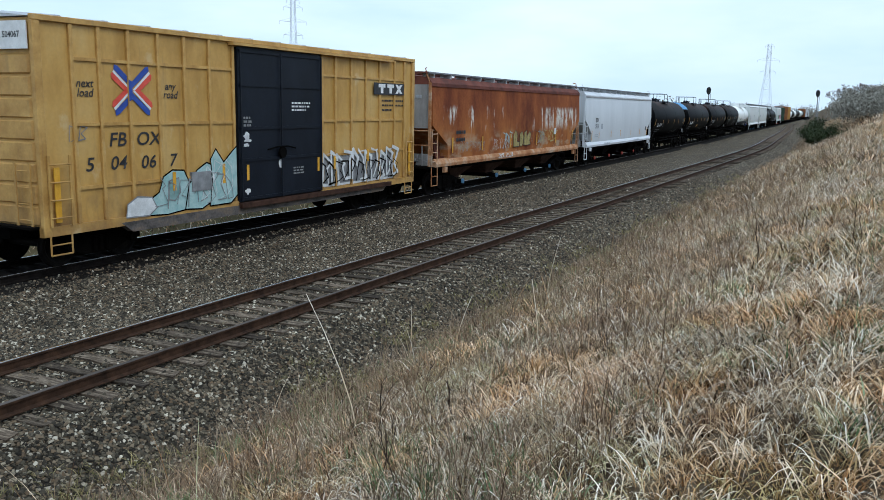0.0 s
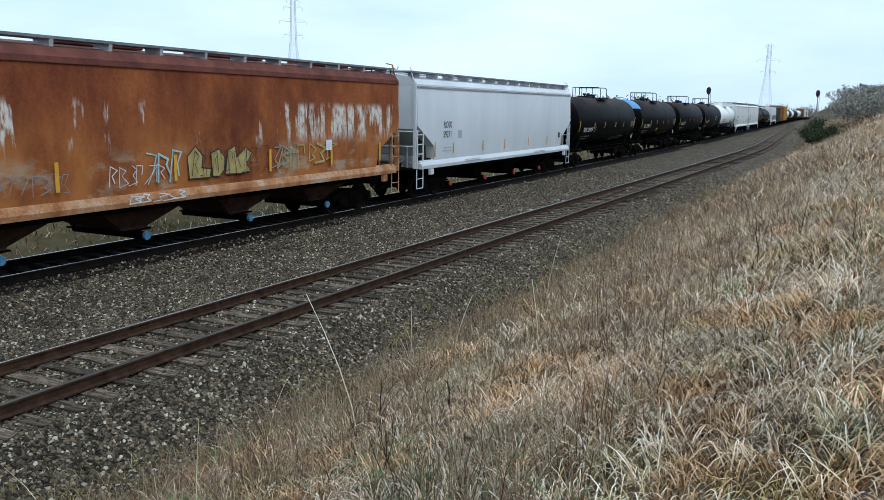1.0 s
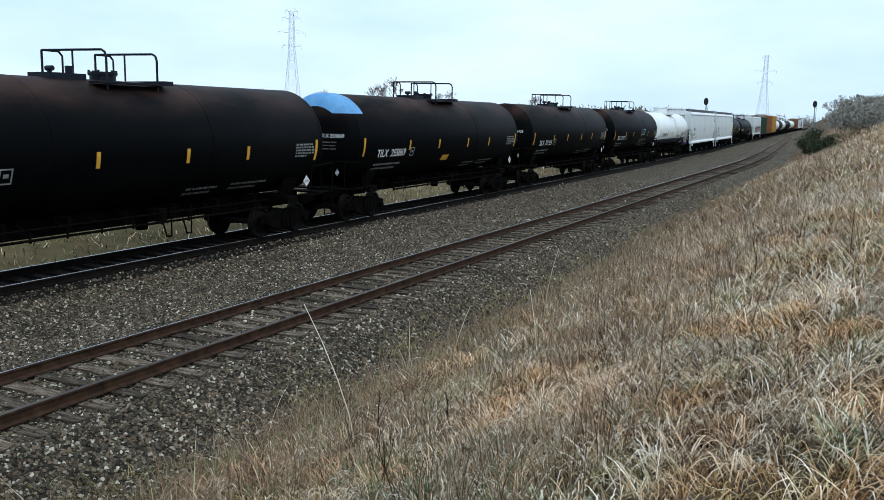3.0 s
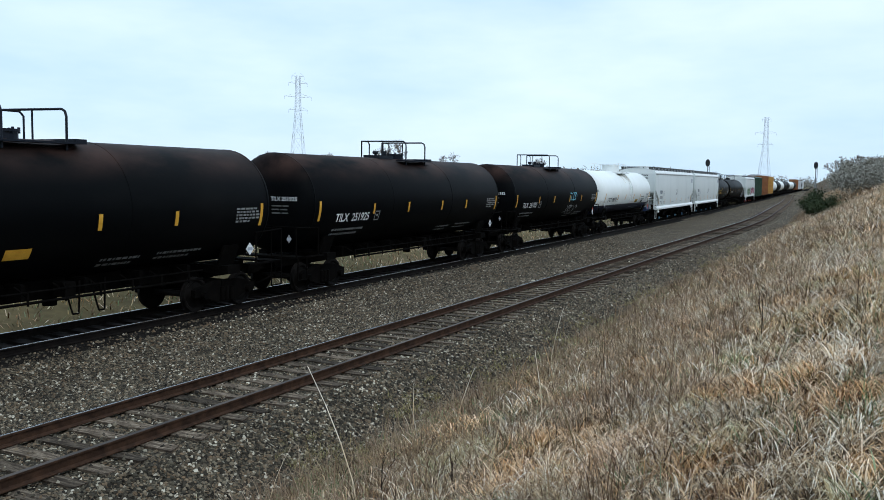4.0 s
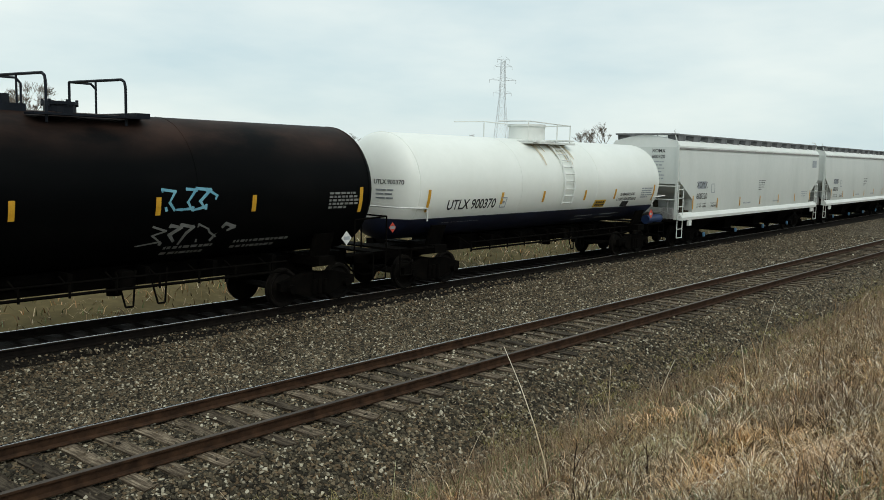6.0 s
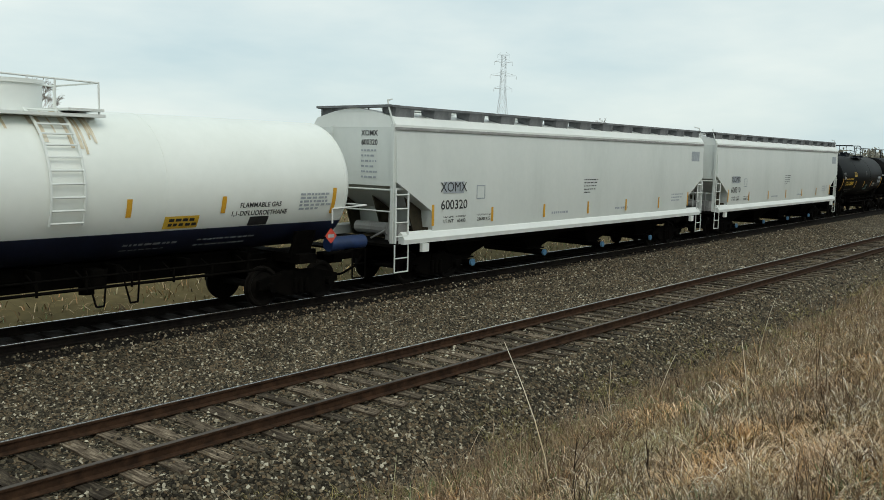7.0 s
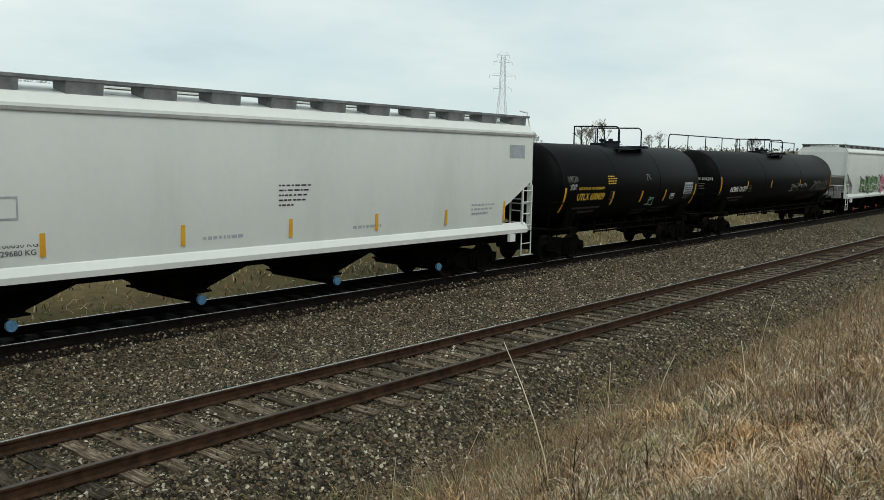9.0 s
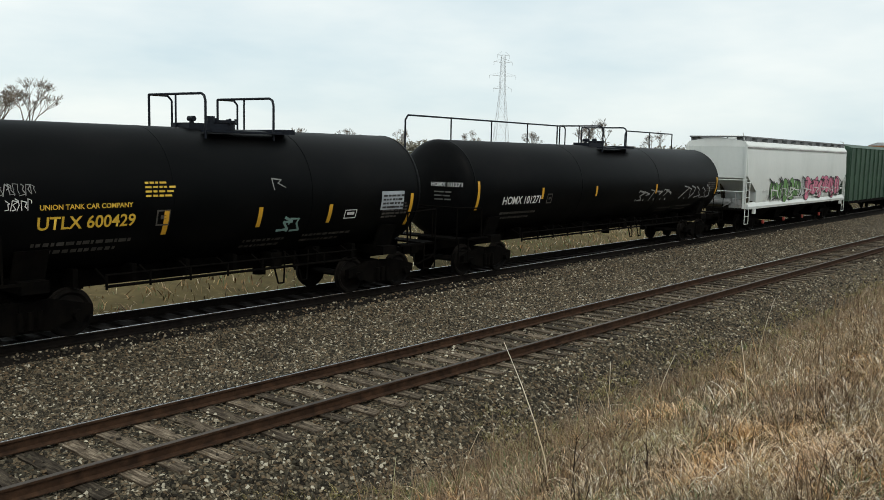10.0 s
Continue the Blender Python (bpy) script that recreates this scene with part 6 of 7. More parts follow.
for number, place in (("600320", 164.78), ("600310", 185.91)):
    TRAIN.append((build_hopper("white plastic-pellet covered hopper with grey panels and blue outlet caps", 19.74, "white_car", "bright_white", "bright_white", "white_car", "shaded_grime", "cap_blue", 4.30, 4, 4.80, "white_car", dress=dress_pellet(number)), place))
TRAIN.append((build_tank("small black tank car with yellow lettering", 5.55, 1.47, 2.61, "tank_black", 4.6, 6.75, [(-5.4, 0.85), (-2.01, 0.5), (0.33, 0.45), (2.42, 0.45), (5.3, 0.85)], 2.14, "UTLX 600429", "yellow_mark", -3.63, 2.22, 0.33, "shaded_grime", marks_mat="faint_mark", extra=extra_old), 203.35))
TRAIN.append((build_tank("long black tank car with railings along its top", 9.1, 1.45, 2.60, "tank_black", 7.9, 10.35, [(-8.95, 0.85), (-5.5, 0.36), (-2.0, 0.36), (2.8, 0.36), (8.95, 0.85)], 2.42, "HOMX 101271", "white_mark", -6.6, 2.22, 0.34, "shaded_grime", marks_mat="faint_mark", top="long", extra=extra_long), 220.55))
TRAIN.append((build_hopper("white covered hopper with green and pink sprayed tags", 18.13, "white_car", "bright_white", "white_car", "white_car", "shaded_grime", "red_cap", 4.3, 4, 4.75, "white_car", dress=dress_sprayed), 241.83))
place = 251.5
FAR_KINDS = {"green": ("covered_hopper", "dark green ribbed hopper car coupled in the train", "hopper car", "green_car", 17, 4.6, 14, False),
             "brown": ("boxcar", "orange-brown ribbed boxcar far down the line", "boxcar", "brown_car", 17, 5.1, 12, False),
             "yellow": ("boxcar", "yellow ribbed boxcar far down the line", "boxcar", "yellow", 17, 5.1, 12, False),
             "white": ("tank_car", "white tank car far down the line", "tank car", "tank_white", 17, 0, 0, True),
             "black": ("tank_car", "black tank car far down the line", "tank car", "tank_black", 17, 0, 0, True),
             "grey": ("covered_hopper", "light grey covered hopper far down the line", "hopper car", "silver_car", 18, 4.6, 0, False)}
FAR = [FAR_KINDS[k] for k in "green brown yellow white black white black black white white black brown grey grey black grey".split()]
made = {}
for row in FAR:
    key = row[1]
    if key not in made:
        made[key] = build_far_car(*row)
        far_car = made[key]
    else:
        far_car = copy_thing(made[key], Matrix())
    place += row[4] / 2 + 0.6
    TRAIN.append((far_car, place))
    place += row[4] / 2 + 0.6


# ---------------------------------------------------------------- ballast stones and plants
def mesh_from_arrays(name, verts, faces, mat, smooth=False):
    """Verts (n, 3) and faces (m, k) as arrays, joined in one mesh."""
    me = bpy.data.meshes.new(name)
    k = faces.shape[1]
    me.vertices.add(len(verts))
    me.vertices.foreach_set("co", verts.astype("f").ravel())
    me.loops.add(faces.size)
    me.loops.foreach_set("vertex_index", faces.astype("i").ravel())
    me.polygons.add(len(faces))
    me.polygons.foreach_set("loop_start", np.arange(0, faces.size, k, dtype="i"))
    me.polygons.foreach_set("loop_total", np.full(len(faces), k, dtype="i"))
    me.update(calc_edges=True)
    me.materials.append(mat)
    return me


RNG = np.random.default_rng(4)
STONE_V = np.array([(1, 0.9, -0.5), (-0.9, 1, -0.5), (-1, -0.9, -0.5), (0.9, -1, -0.5), (0.62, 0.1, 0.62), (0.0, 0.66, 0.7), (-0.6, -0.05, 0.6), (0.05, -0.62, 0.66)], float) * 0.9
STONE_F = np.array([(4, 5, 6), (4, 6, 7), (0, 1, 5), (0, 5, 4), (1, 2, 6), (1, 6, 5), (2, 3, 7), (2, 7, 6), (3, 0, 4), (3, 4, 7)])


def scatter_stones():
    """Broken angular stones with a flat-topped block shape, half sunk into the bed."""
    pts = []
    bands = [(2.6, 14, 54000), (14, 28, 42000), (28, 55, 18000)]
    for y0, y1, n in bands:
        y = RNG.uniform(y0, y1, n)
        x = np.where(RNG.random(n) < 0.95, RNG.uniform(-15.9, -6.7, n), RNG.uniform(-20.5, -17.0, n))
        size = RNG.uniform(0.6, 1.3, n) ** 1.3 * (0.0225 if y0 < 10 else 0.025 if y0 < 20 else 0.031 if y0 < 50 else 0.045)
        pts.append(np.stack([x, y, size], 1))
    p = np.concatenate(pts)
    keep, zs = [], []
    for i, (x, y, s) in enumerate(p):
        d = x - siding_x(y)
        e = x - main_x(y)
        if d > 2.6 and RNG.random() < (d - 2.6) / 1.4:
            continue
        if abs(abs(d) - 0.755) < 0.09 or -1.3 < e < 0.95 or (e < 1.5 and RNG.random() < 0.75):
            continue
        z = ground_z(x, y) + s * 0.3
        if abs(d) < 1.3:
            if RNG.random() < 0.35:
                continue
            z = -0.228 if RNG.random() < 0.88 else -0.187
        keep.append(i)
        zs.append(z)
    p = p[keep]
    n = len(p)
    v = STONE_V[None] * p[:, 2][:, None, None] * RNG.uniform(0.7, 1.25, (n, 1, 3))
    v = v + RNG.normal(0, 1, (n, 8, 3)) * (p[:, 2] * 0.17)[:, None, None]
    tilt = RNG.normal(0, 0.35, (n, 1))
    v[:, :, 2] += v[:, :, 0] * tilt
    a = RNG.uniform(0, 6.28, n)
    c, s = np.cos(a)[:, None], np.sin(a)[:, None]
    x, y = v[:, :, 0] * c - v[:, :, 1] * s, v[:, :, 0] * s + v[:, :, 1] * c
    v = np.stack([x + p[:, 0:1], y + p[:, 1:2], v[:, :, 2] + np.array(zs)[:, None]], 2)
    f = STONE_F[None] + (np.arange(n) * 8)[:, None, None]
    ob = new("ballast_stones", mesh_from_arrays("stones", v.reshape(-1, 3), f.reshape(-1, 3), M["stones"]))
    tagged(ob, "loose grey and pale crushed stones round the tracks", "ballast", kind="stuff")


def blade_field(name, label, category, roots, height, width, lean, mat, segments=3, arch=0.0, out_dir=None):
    """Bent tapering blades: roots (n, 3), each with its height and width. arch: how far the tips hook down."""
    n = len(roots)
    a = RNG.uniform(0, 6.28, n)
    if out_dir is not None:
        a = out_dir + RNG.normal(0, 0.7, n)
    lean_dir = np.stack([np.cos(a), np.sin(a)], 1)
    face = a + RNG.uniform(0.6, 2.4, n)
    side = np.stack([np.cos(face), np.sin(face)], 1)
    hook = arch * RNG.uniform(0.5, 1.15, n)
    rows = []
    for k in range(segments + 1):
        t = k / segments
        out = lean * (t ** (1.6 - 0.4 * arch)) * height
        up = height * (t * (1 + 0.55 * hook) - 0.25 * np.minimum(lean, 1.2) * t ** 2.6 - 0.85 * hook * t ** 2.4)
        w = width * (1 - t) ** 0.6 * 0.5 + 0.0006
        cx = roots[:, 0] + lean_dir[:, 0] * out
        cy = roots[:, 1] + lean_dir[:, 1] * out
        cz = roots[:, 2] + up
        rows.append(np.stack([cx - side[:, 0] * w, cy - side[:, 1] * w, cz], 1))
        rows.append(np.stack([cx + side[:, 0] * w, cy + side[:, 1] * w, cz], 1))
    v = np.stack(rows, 1)
    per = 2 * (segments + 1)
    f = np.array([(2 * k, 2 * k + 1, 2 * k + 3, 2 * k + 2) for k in range(segments)])
    f = f[None] + (np.arange(n) * per)[:, None, None]
    ob = new(name, mesh_from_arrays(name, v.reshape(-1, 3), f.reshape(-1, 4), M[mat]))
    return tagged(ob, label, category, kind="stuff")


def bank_points(n, y0, y1, near=0.0, far=20.0, clump=0.0, tight=0.62):
    """Roots on the near bank, inside the wedge that the camera looks over, drawn to tufts; and the way out of the tuft."""
    y = y0 + (y1 - y0) * RNG.random(n)
    x = siding_x(30) + 2.6 + near + (far - near) * RNG.random(n)
    ok = x < 0.06 * y + 0.9
    x, y = x[ok], y[ok]
    out = RNG.uniform(0, 6.28, len(x))
    if clump:
        cx, cy = np.round(x / clump) * clump, np.round(y / clump) * clump
        jx = np.sin(cx * 12.9 + cy * 78.2) * 43758.5
        jy = np.sin(cx * 39.3 + cy * 11.1) * 24634.6
        cx = cx + (jx - np.floor(jx) - 0.5) * clump
        cy = cy + (jy - np.floor(jy) - 0.5) * clump
        out = np.arctan2(y - cy, x - cx)
        k = tight * RNG.random(len(x)) ** 0.5
        x, y = x + (cx - x) * k, y + (cy - y) * k
    x = x + np.array([siding_x(b) - siding_x(30) for b in y])
    z = np.array([ground_z(a, b) for a, b in zip(x, y)]) - 0.02
    return np.stack([x, y, z, out], 1)


def edge_density(roots, low, high):
    d = roots[:, 0] - np.array([siding_x(b) for b in roots[:, 1]])
    return RNG.random(len(roots)) < np.clip((d - low) / (high - low), 0, 1)


def grow_bank():
    # matted tan bunch grass on the upper bank, in tufts with hooked tips
    for y0, y1, n, w, hgt, tuft, seg in ((1.2, 5.5, 76000, 0.007, 0.135, 0.24, 5), (5.5, 9, 62000, 0.0084, 0.17, 0.3, 5), (9, 24, 100000, 0.012, 0.21, 0.42, 4), (24, 60, 56000, 0.022, 0.3, 0.8, 3), (60, 190, 20000, 0.05, 0.36, 1.2, 2)):
        r = bank_points(n, y0, y1, 0.2, 9.5 if y1 < 10 else 11.5 if y1 < 30 else 14, tuft, 0.6)
        r = r[edge_density(r, 3.8, 7.0)]
        f = np.array([noise.noise((x * 1.1, y * 1.1, 5)) for x, y, z, o in r])
        r = r[RNG.random(len(r)) < np.clip(0.85 + 0.7 * f, 0.5, 1.0)]
        k = len(r)
        wild = r[:, 3] + RNG.normal(0, 1.5, k)
        tall = 1 + 0.6 * np.array([noise.noise((x * 0.6, y * 0.6, 2)) for x, y, z, o in r])
        blade_field("dry_grass", "matted tan dry bunch grass on the bank", "grass", r, hgt * tall * RNG.uniform(0.4, 1.45, k), w * RNG.uniform(0.5, 1.4, k), RNG.uniform(0.4, 1.8, k), "grass", seg, 1.75, wild)
    # the same grass behind and beside the view, thickest round the place where the camera stands
    for n, xa, xb, ya, yb, w in ((48000, -5.0, 10.0, -10.0, 18.0, 0.026), (9000, -4.5, 22.0, -22.0, 60.0, 0.05)):
        x, y = RNG.uniform(xa, xb, n), RNG.uniform(ya, yb, n)
        ok = (x > 0.06 * y + 0.5) | (y < 1.8)
        x, y = x[ok], y[ok]
        z = np.array([ground_z(a, b) for a, b in zip(x, y)]) - 0.02
        k = len(x)
        blade_field("dry_grass", "matted tan dry bunch grass on top of the bank", "grass", np.stack([x, y, z], 1), RNG.uniform(0.1, 0.26, k), w * RNG.uniform(0.5, 1.3, k), RNG.uniform(0.5, 2.0, k), "grass", 2, 1.0)
    # loose pale straws curling over the tufts nearby
    for y0, y1, n, w, hgt in ((1.5, 5.5, 9000, 0.0075, 0.15), (5.5, 9, 9000, 0.0095, 0.19), (9, 22, 17000, 0.0135, 0.24), (22, 60, 12000, 0.024, 0.3)):
        r = bank_points(n, y0, y1, 0.2, 9.5 if y1 < 10 else 14, 0.45, 0.6)
        r = r[edge_density(r, 4.2, 7.4)]
        k = len(r)
        blade_field("pale_straw", "pale curled straws lying over the dry grass", "grass", r + [0, 0, 0.05, 0], hgt * RNG.uniform(0.5, 1.3, k), w * RNG.uniform(0.6, 1.2, k), RNG.uniform(0.5, 1.9, k), "straw", 5, 1.85, r[:, 3] + RNG.normal(0, 0.8, k))
    # taller, thin reddish grass between the bank and the ballast
    for y0, y1, n, w, seg in ((3, 14, 34000, 0.0056, 3), (14, 36, 36000, 0.009, 3), (36, 120, 26000, 0.022, 2)):
        r = bank_points(n, y0, y1, 0.0, 6.2, 0.5, 0.5)
        r = r[edge_density(r, 2.0, 5.4)]
        f = np.array([noise.noise((x * 0.55, y * 0.55, 21)) for x, y, z, o in r])
        r, f = r[RNG.random(len(r)) < np.clip(0.6 + 1.3 * f, 0.12, 1)], None
        d = r[:, 0] - np.array([siding_x(b) for b in r[:, 1]])
        k = len(r)
        height = RNG.uniform(0.08, 0.36, k) + 0.4 * RNG.random(k) ** 2 * np.clip((d - 2.3) / 1.2, 0, 1)
        blade_field("reddish_grass", "thin reddish dry grass at the foot of the bank", "grass", r, height, w * RNG.uniform(0.5, 1.2, k), RNG.uniform(0.1, 1.0, k), "pink_grass", seg, 0.3, RNG.uniform(0, 6.28, k))
    # green shoots in patches
    for y0, y1, n, w in ((2.5, 12, 24000, 0.008), (12, 45, 22000, 0.014)):
        r = bank_points(n, y0, y1, 0.0, 10, 0.6, 0.5)
        f = np.array([noise.noise((x * 0.7, y * 0.7, 9)) for x, y, z, o in r])
        r = r[f > 0.02]
        r = r[edge_density(r, 2.7, 4.4)]
        k = len(r)
        blade_field("green_weeds", "patches of low green weeds between the dry grass", "weeds", r, RNG.uniform(0.08, 0.27, k), w * RNG.uniform(0.8, 1.8, k), RNG.uniform(0.2, 1.1, k), "green_grass", 3)
    # low olive growth creeping into the ballast
    for y0, y1, n, w in ((3, 16, 16000, 0.008), (16, 60, 18000, 0.016)):
        r = bank_points(n, y0, y1, -0.5, 3.4, 0.5, 0.5)
        f = np.array([noise.noise((x * 0.6, y * 0.45, 33)) for x, y, z, o in r])
        r = r[f > -0.08]
        k = len(r)
        blade_field("olive_weeds", "low olive weeds creeping into the ballast's edge", "weeds", r, RNG.uniform(0.05, 0.2, k), w * RNG.uniform(0.7, 1.6, k), RNG.uniform(0.4, 1.6, k), "olive_growth", 2)
    # tall single stalks, pale and dark
    for seed_mat, n in (("grass", 260), ("pink_grass", 240)):
        r = bank_points(n, 4, 34, 0.0, 8)
        k = len(r)
        blade_field("tall_stalks", "tall thin grass stalks standing above the rest", "grass", r, RNG.uniform(0.45, 1.0, k), 0.008 * RNG.uniform(0.7, 1.3, k), RNG.uniform(0.1, 0.8, k), seed_mat, 4)
    # dry grass on the far side of the main line
    n = 26000
    y = RNG.uniform(0, 110, n)
    x = np.array([main_x(b) for b in y]) - 3.2 - 26 * RNG.random(n) ** 1.4
    z = np.array([ground_z(a, b) for a, b in zip(x, y)])
    k = len(x)
    blade_field("dry_grass", "rough dry grass beyond the main line", "grass", np.stack([x, y, z], 1), RNG.uniform(0.1, 0.36, k), 0.03 * RNG.uniform(0.6, 1.3, k), RNG.uniform(0.3, 1.6, k), "grass", 2, 0.8)
    some = np.stack([x, y, z], 1)[::4]
    blade_field("green_weeds", "low green weeds beyond the main line", "weeds", some + RNG.uniform(-0.3, 0.3, some.shape) * [1, 1, 0], RNG.uniform(0.1, 0.3, len(some)), 0.03, RNG.uniform(0.3, 1.2, len(some)), "green_grass", 2)


def bent_stalk(x, y, h, lean, mat):
    """One long bent stem near the ballast's edge."""
    z = ground_z(x, y)
    bm = bmesh.new()
    pts = [(x + lean[0] * t ** 1.5, y + lean[1] * t ** 1.5, z + h * t) for t in (0, 0.25, 0.5, 0.75, 1)]
    for i, (a, b) in enumerate(zip(pts, pts[1:])):
        bm_tube(bm, a, b, 0.007 - 0.0013 * i, 5)
    ob = new("grass_stalk", finish(bm, M[mat]))
    tagged(ob, "single long pale grass stalk at the ballast's edge", "grass stalk")


def dry_weed(x, y, h, seed):
    """A thin forked stem of last year's weed."""
    rnd = random.Random(90 + seed)
    bm = bmesh.new()

    def fork(p, d, length, r, level):
        q = p + d * length
        bm_tube(bm, p, q, r, 5, r * 0.7)
        if level == 3:
            return
        for side in range(2 if level else 3):
            e = (d + Vector((rnd.uniform(-1, 1), rnd.uniform(-1, 1), rnd.uniform(0, 0.5))) * 0.5).normalized()
            fork(p + d * length * rnd.uniform(0.55, 1.0), e, length * rnd.uniform(0.5, 0.75), r * 0.65, level + 1)
    fork(Vector((0, 0, -0.03)), Vector((rnd.uniform(-0.35, 0.35), rnd.uniform(-0.2, 0.2), 1)).normalized(), h * 0.5, 0.0055, 0)
    ob = new("dry_weed", finish(bm, M["weed_stem"]))
    ob.matrix_basis = Matrix.Translation((x, y, ground_z(x, y)))
    tagged(ob, "dark forked stem of a dry weed on the bank", "weed", "dry weeds on the bank")


# ---------------------------------------------------------------- distance
def build_pylon(x, y, z0, height, spread, arms):
    py = thing("power_pylon", "grey steel lattice power pylon in the distance", "pylon", "power pylons")
    waist = height * 0.62

    def half(z):
        if z < waist:
            return spread / 2 * (1 - z / waist) + spread * 0.17 * (z / waist)
        return spread * (0.17 - 0.05 * (z - waist) / (height - waist))
    r = height * 0.0019
    levels = [0, 0.2, 0.38, 0.52, 0.62, 0.7, 0.78, 0.86, 0.93, 1.0]
    bm = bmesh.new()
    for sx in (-1, 1):
        for sy in (-1, 1):
            bm_path(bm, [(sx * half(height * k), sy * half(height * k), height * k) for k in levels], r * 1.3, 4)
    part("leg_frame", bm, M["pylon"], py)
    bm = bmesh.new()
    for a, b in zip(levels, levels[1:]):
        za, zb = a * height, b * height
        ha, hb = half(za), half(zb)
        for s in (-1, 1):
            bm_tube(bm, (-ha, s * ha, za), (hb, s * hb, zb), r * 0.7, 4)
            bm_tube(bm, (ha, s * ha, za), (-hb, s * hb, zb), r * 0.7, 4)
            bm_tube(bm, (s * ha, -ha, za), (s * hb, hb, zb), r * 0.7, 4)
            bm_tube(bm, (s * ha, ha, za), (s * hb, -hb, zb), r * 0.7, 4)
            bm_tube(bm, (-hb, s * hb, zb), (hb, s * hb, zb), r * 0.6, 4)
    part("bracing", bm, M["pylon"], py)
    for k, reach in arms:
        z, h = k * height, half(k * height)
        bm = bmesh.new()
        for s in (-1, 1):
            bm_tube(bm, (s * h, -h, z), (s * reach, 0, z + 0.2), r, 4)
            bm_tube(bm, (s * h, h, z), (s * reach, 0, z + 0.2), r, 4)
            bm_tube(bm, (s * h, 0, z + height * 0.035), (s * reach, 0, z + 0.2), r * 0.8, 4)
            bm_tube(bm, (s * reach, 0, z + 0.2), (s * reach, 0, z - height * 0.03), r * 1.2, 4)
        part("cross_arm", bm, M["pylon"], py)
    py.matrix_basis = Matrix.Translation((x, y, z0)) @ Matrix.Rotation(math.atan2(-x, y) + 0.25, 4, "Z")
    return py


def far_place(bearing, distance):
    b = radians(bearing)
    return -math.sin(b) * distance, math.cos(b) * distance


def build_signal(x, y, h, head_h):
    sig = thing("signal_mast", "black railway signal head on a grey mast", "railway signal", "railway signals")
    bm = bmesh.new()
    bm_tube(bm, (0, 0, 0), (0, 0, h), 0.09, 8)
    bm_box(bm, -0.25, 0.25, -0.25, 0.25, 0, 0.3)
    part("mast", bm, M["signal_grey"], sig)
    bm = bmesh.new()
    ring = [(0.38 * math.cos(a * math.pi / 8), 0.38 * math.sin(a * math.pi / 8) * (head_h / 0.76)) for a in range(16)]
    bm_loft(bm, [[(p, -0.3, h + q) for p, q in ring], [(p, -0.24, h + q) for p, q in ring]])
    bm_box(bm, -0.18, 0.18, -0.24, 0.12, h - head_h * 0.35, h + head_h * 0.35)
    head = part("signal_head", bm, M["signal_black"], sig)
    bm = bmesh.new()
    for q in (-0.28, 0.0, 0.28):
        bm_tube(bm, (0, -0.3, h + q * head_h), (0, -0.5, h + q * head_h), 0.11, 10)
    part("hood", bm, M["signal_black"], head)
    bm = bmesh.new()
    bm_box(bm, -0.03, 0.03, 0.1, 0.16, 0.3, h - 0.5)
    bm_box(bm, 0.24, 0.30, 0.1, 0.16, 0.3, h - 0.5)
    for i in range(int(h / 0.4)):
        bm_tube(bm, (0, 0.13, 0.4 + i * 0.4), (0.27, 0.13, 0.4 + i * 0.4), 0.015, 5)
    part("ladder", bm, M["signal_grey"], sig)
    sig.matrix_basis = Matrix.Translation((x, y, ground_z(x, y)))
    return sig


def bare_tree(x, y, h, seed, spread=0.55, depth=6):
    rnd = random.Random(seed)
    tree = thing("bare_tree", "leafless grey-brown tree on the skyline", "tree", "bare trees")
    limbs, twigs = bmesh.new(), bmesh.new()

    def grow(p, d, length, r, level):
        q = p + d * length
        bm_tube(limbs if level < 3 else twigs, p, q, max(r, 0.012), 6 if level < 2 else 3, max(r * 0.68, 0.010), caps=False)
        if level >= depth:
            return
        for k in range(rnd.choice((2, 3, 3)) if level < depth - 1 else 5):
            e = (d + Vector((rnd.uniform(-1, 1), rnd.uniform(-1, 1), rnd.uniform(-0.25, 0.8))) * spread * 1.15).normalized()
            grow(q - d * length * rnd.uniform(0, 0.3), e, length * rnd.uniform(0.62, 0.85), r * 0.6, level + 1)
    h *= 1.22
    grow(Vector((0, 0, -0.2)), Vector((0, 0, 1)), h * 0.29, h * 0.022, 0)
    part("trunk", limbs, M["bark"], tree, "grey-brown trunk and limbs")
    part("crown", twigs, M["twigs"], tree, "bare twigs")
    tree.matrix_basis = Matrix.Translation((x, y, ground_z(x, y)))
    return tree


def leaf_cloud(name, label, category, blobs, n, size, mat, kind="stuff", parent=None):
    """Many small leaf faces round uneven clumps: blobs of (x, y, z, rx, ry, rz)."""
    b = np.array(blobs)
    pick = b[RNG.integers(0, len(b), n)]
    d = RNG.normal(0, 1, (n, 3))
    d /= np.linalg.norm(d, axis=1, keepdims=True)
    p = pick[:, :3] + d * pick[:, 3:] * (RNG.random((n, 1)) ** 0.45) * RNG.uniform(0.7, 1.15, (n, 1))
    u = RNG.normal(0, 1, (n, 3)) * size
    w = RNG.normal(0, 1, (n, 3)) * size * 0.6
    v = np.stack([p - u, p + w, p + u, p - w], 1)
    f = np.arange(n * 4).reshape(n, 4)
    ob = new(name, mesh_from_arrays(name, v.reshape(-1, 3), f, M[mat]))
    if parent:
        ob.parent = parent
    else:
        tagged(ob, label, category, kind=kind)
    return ob


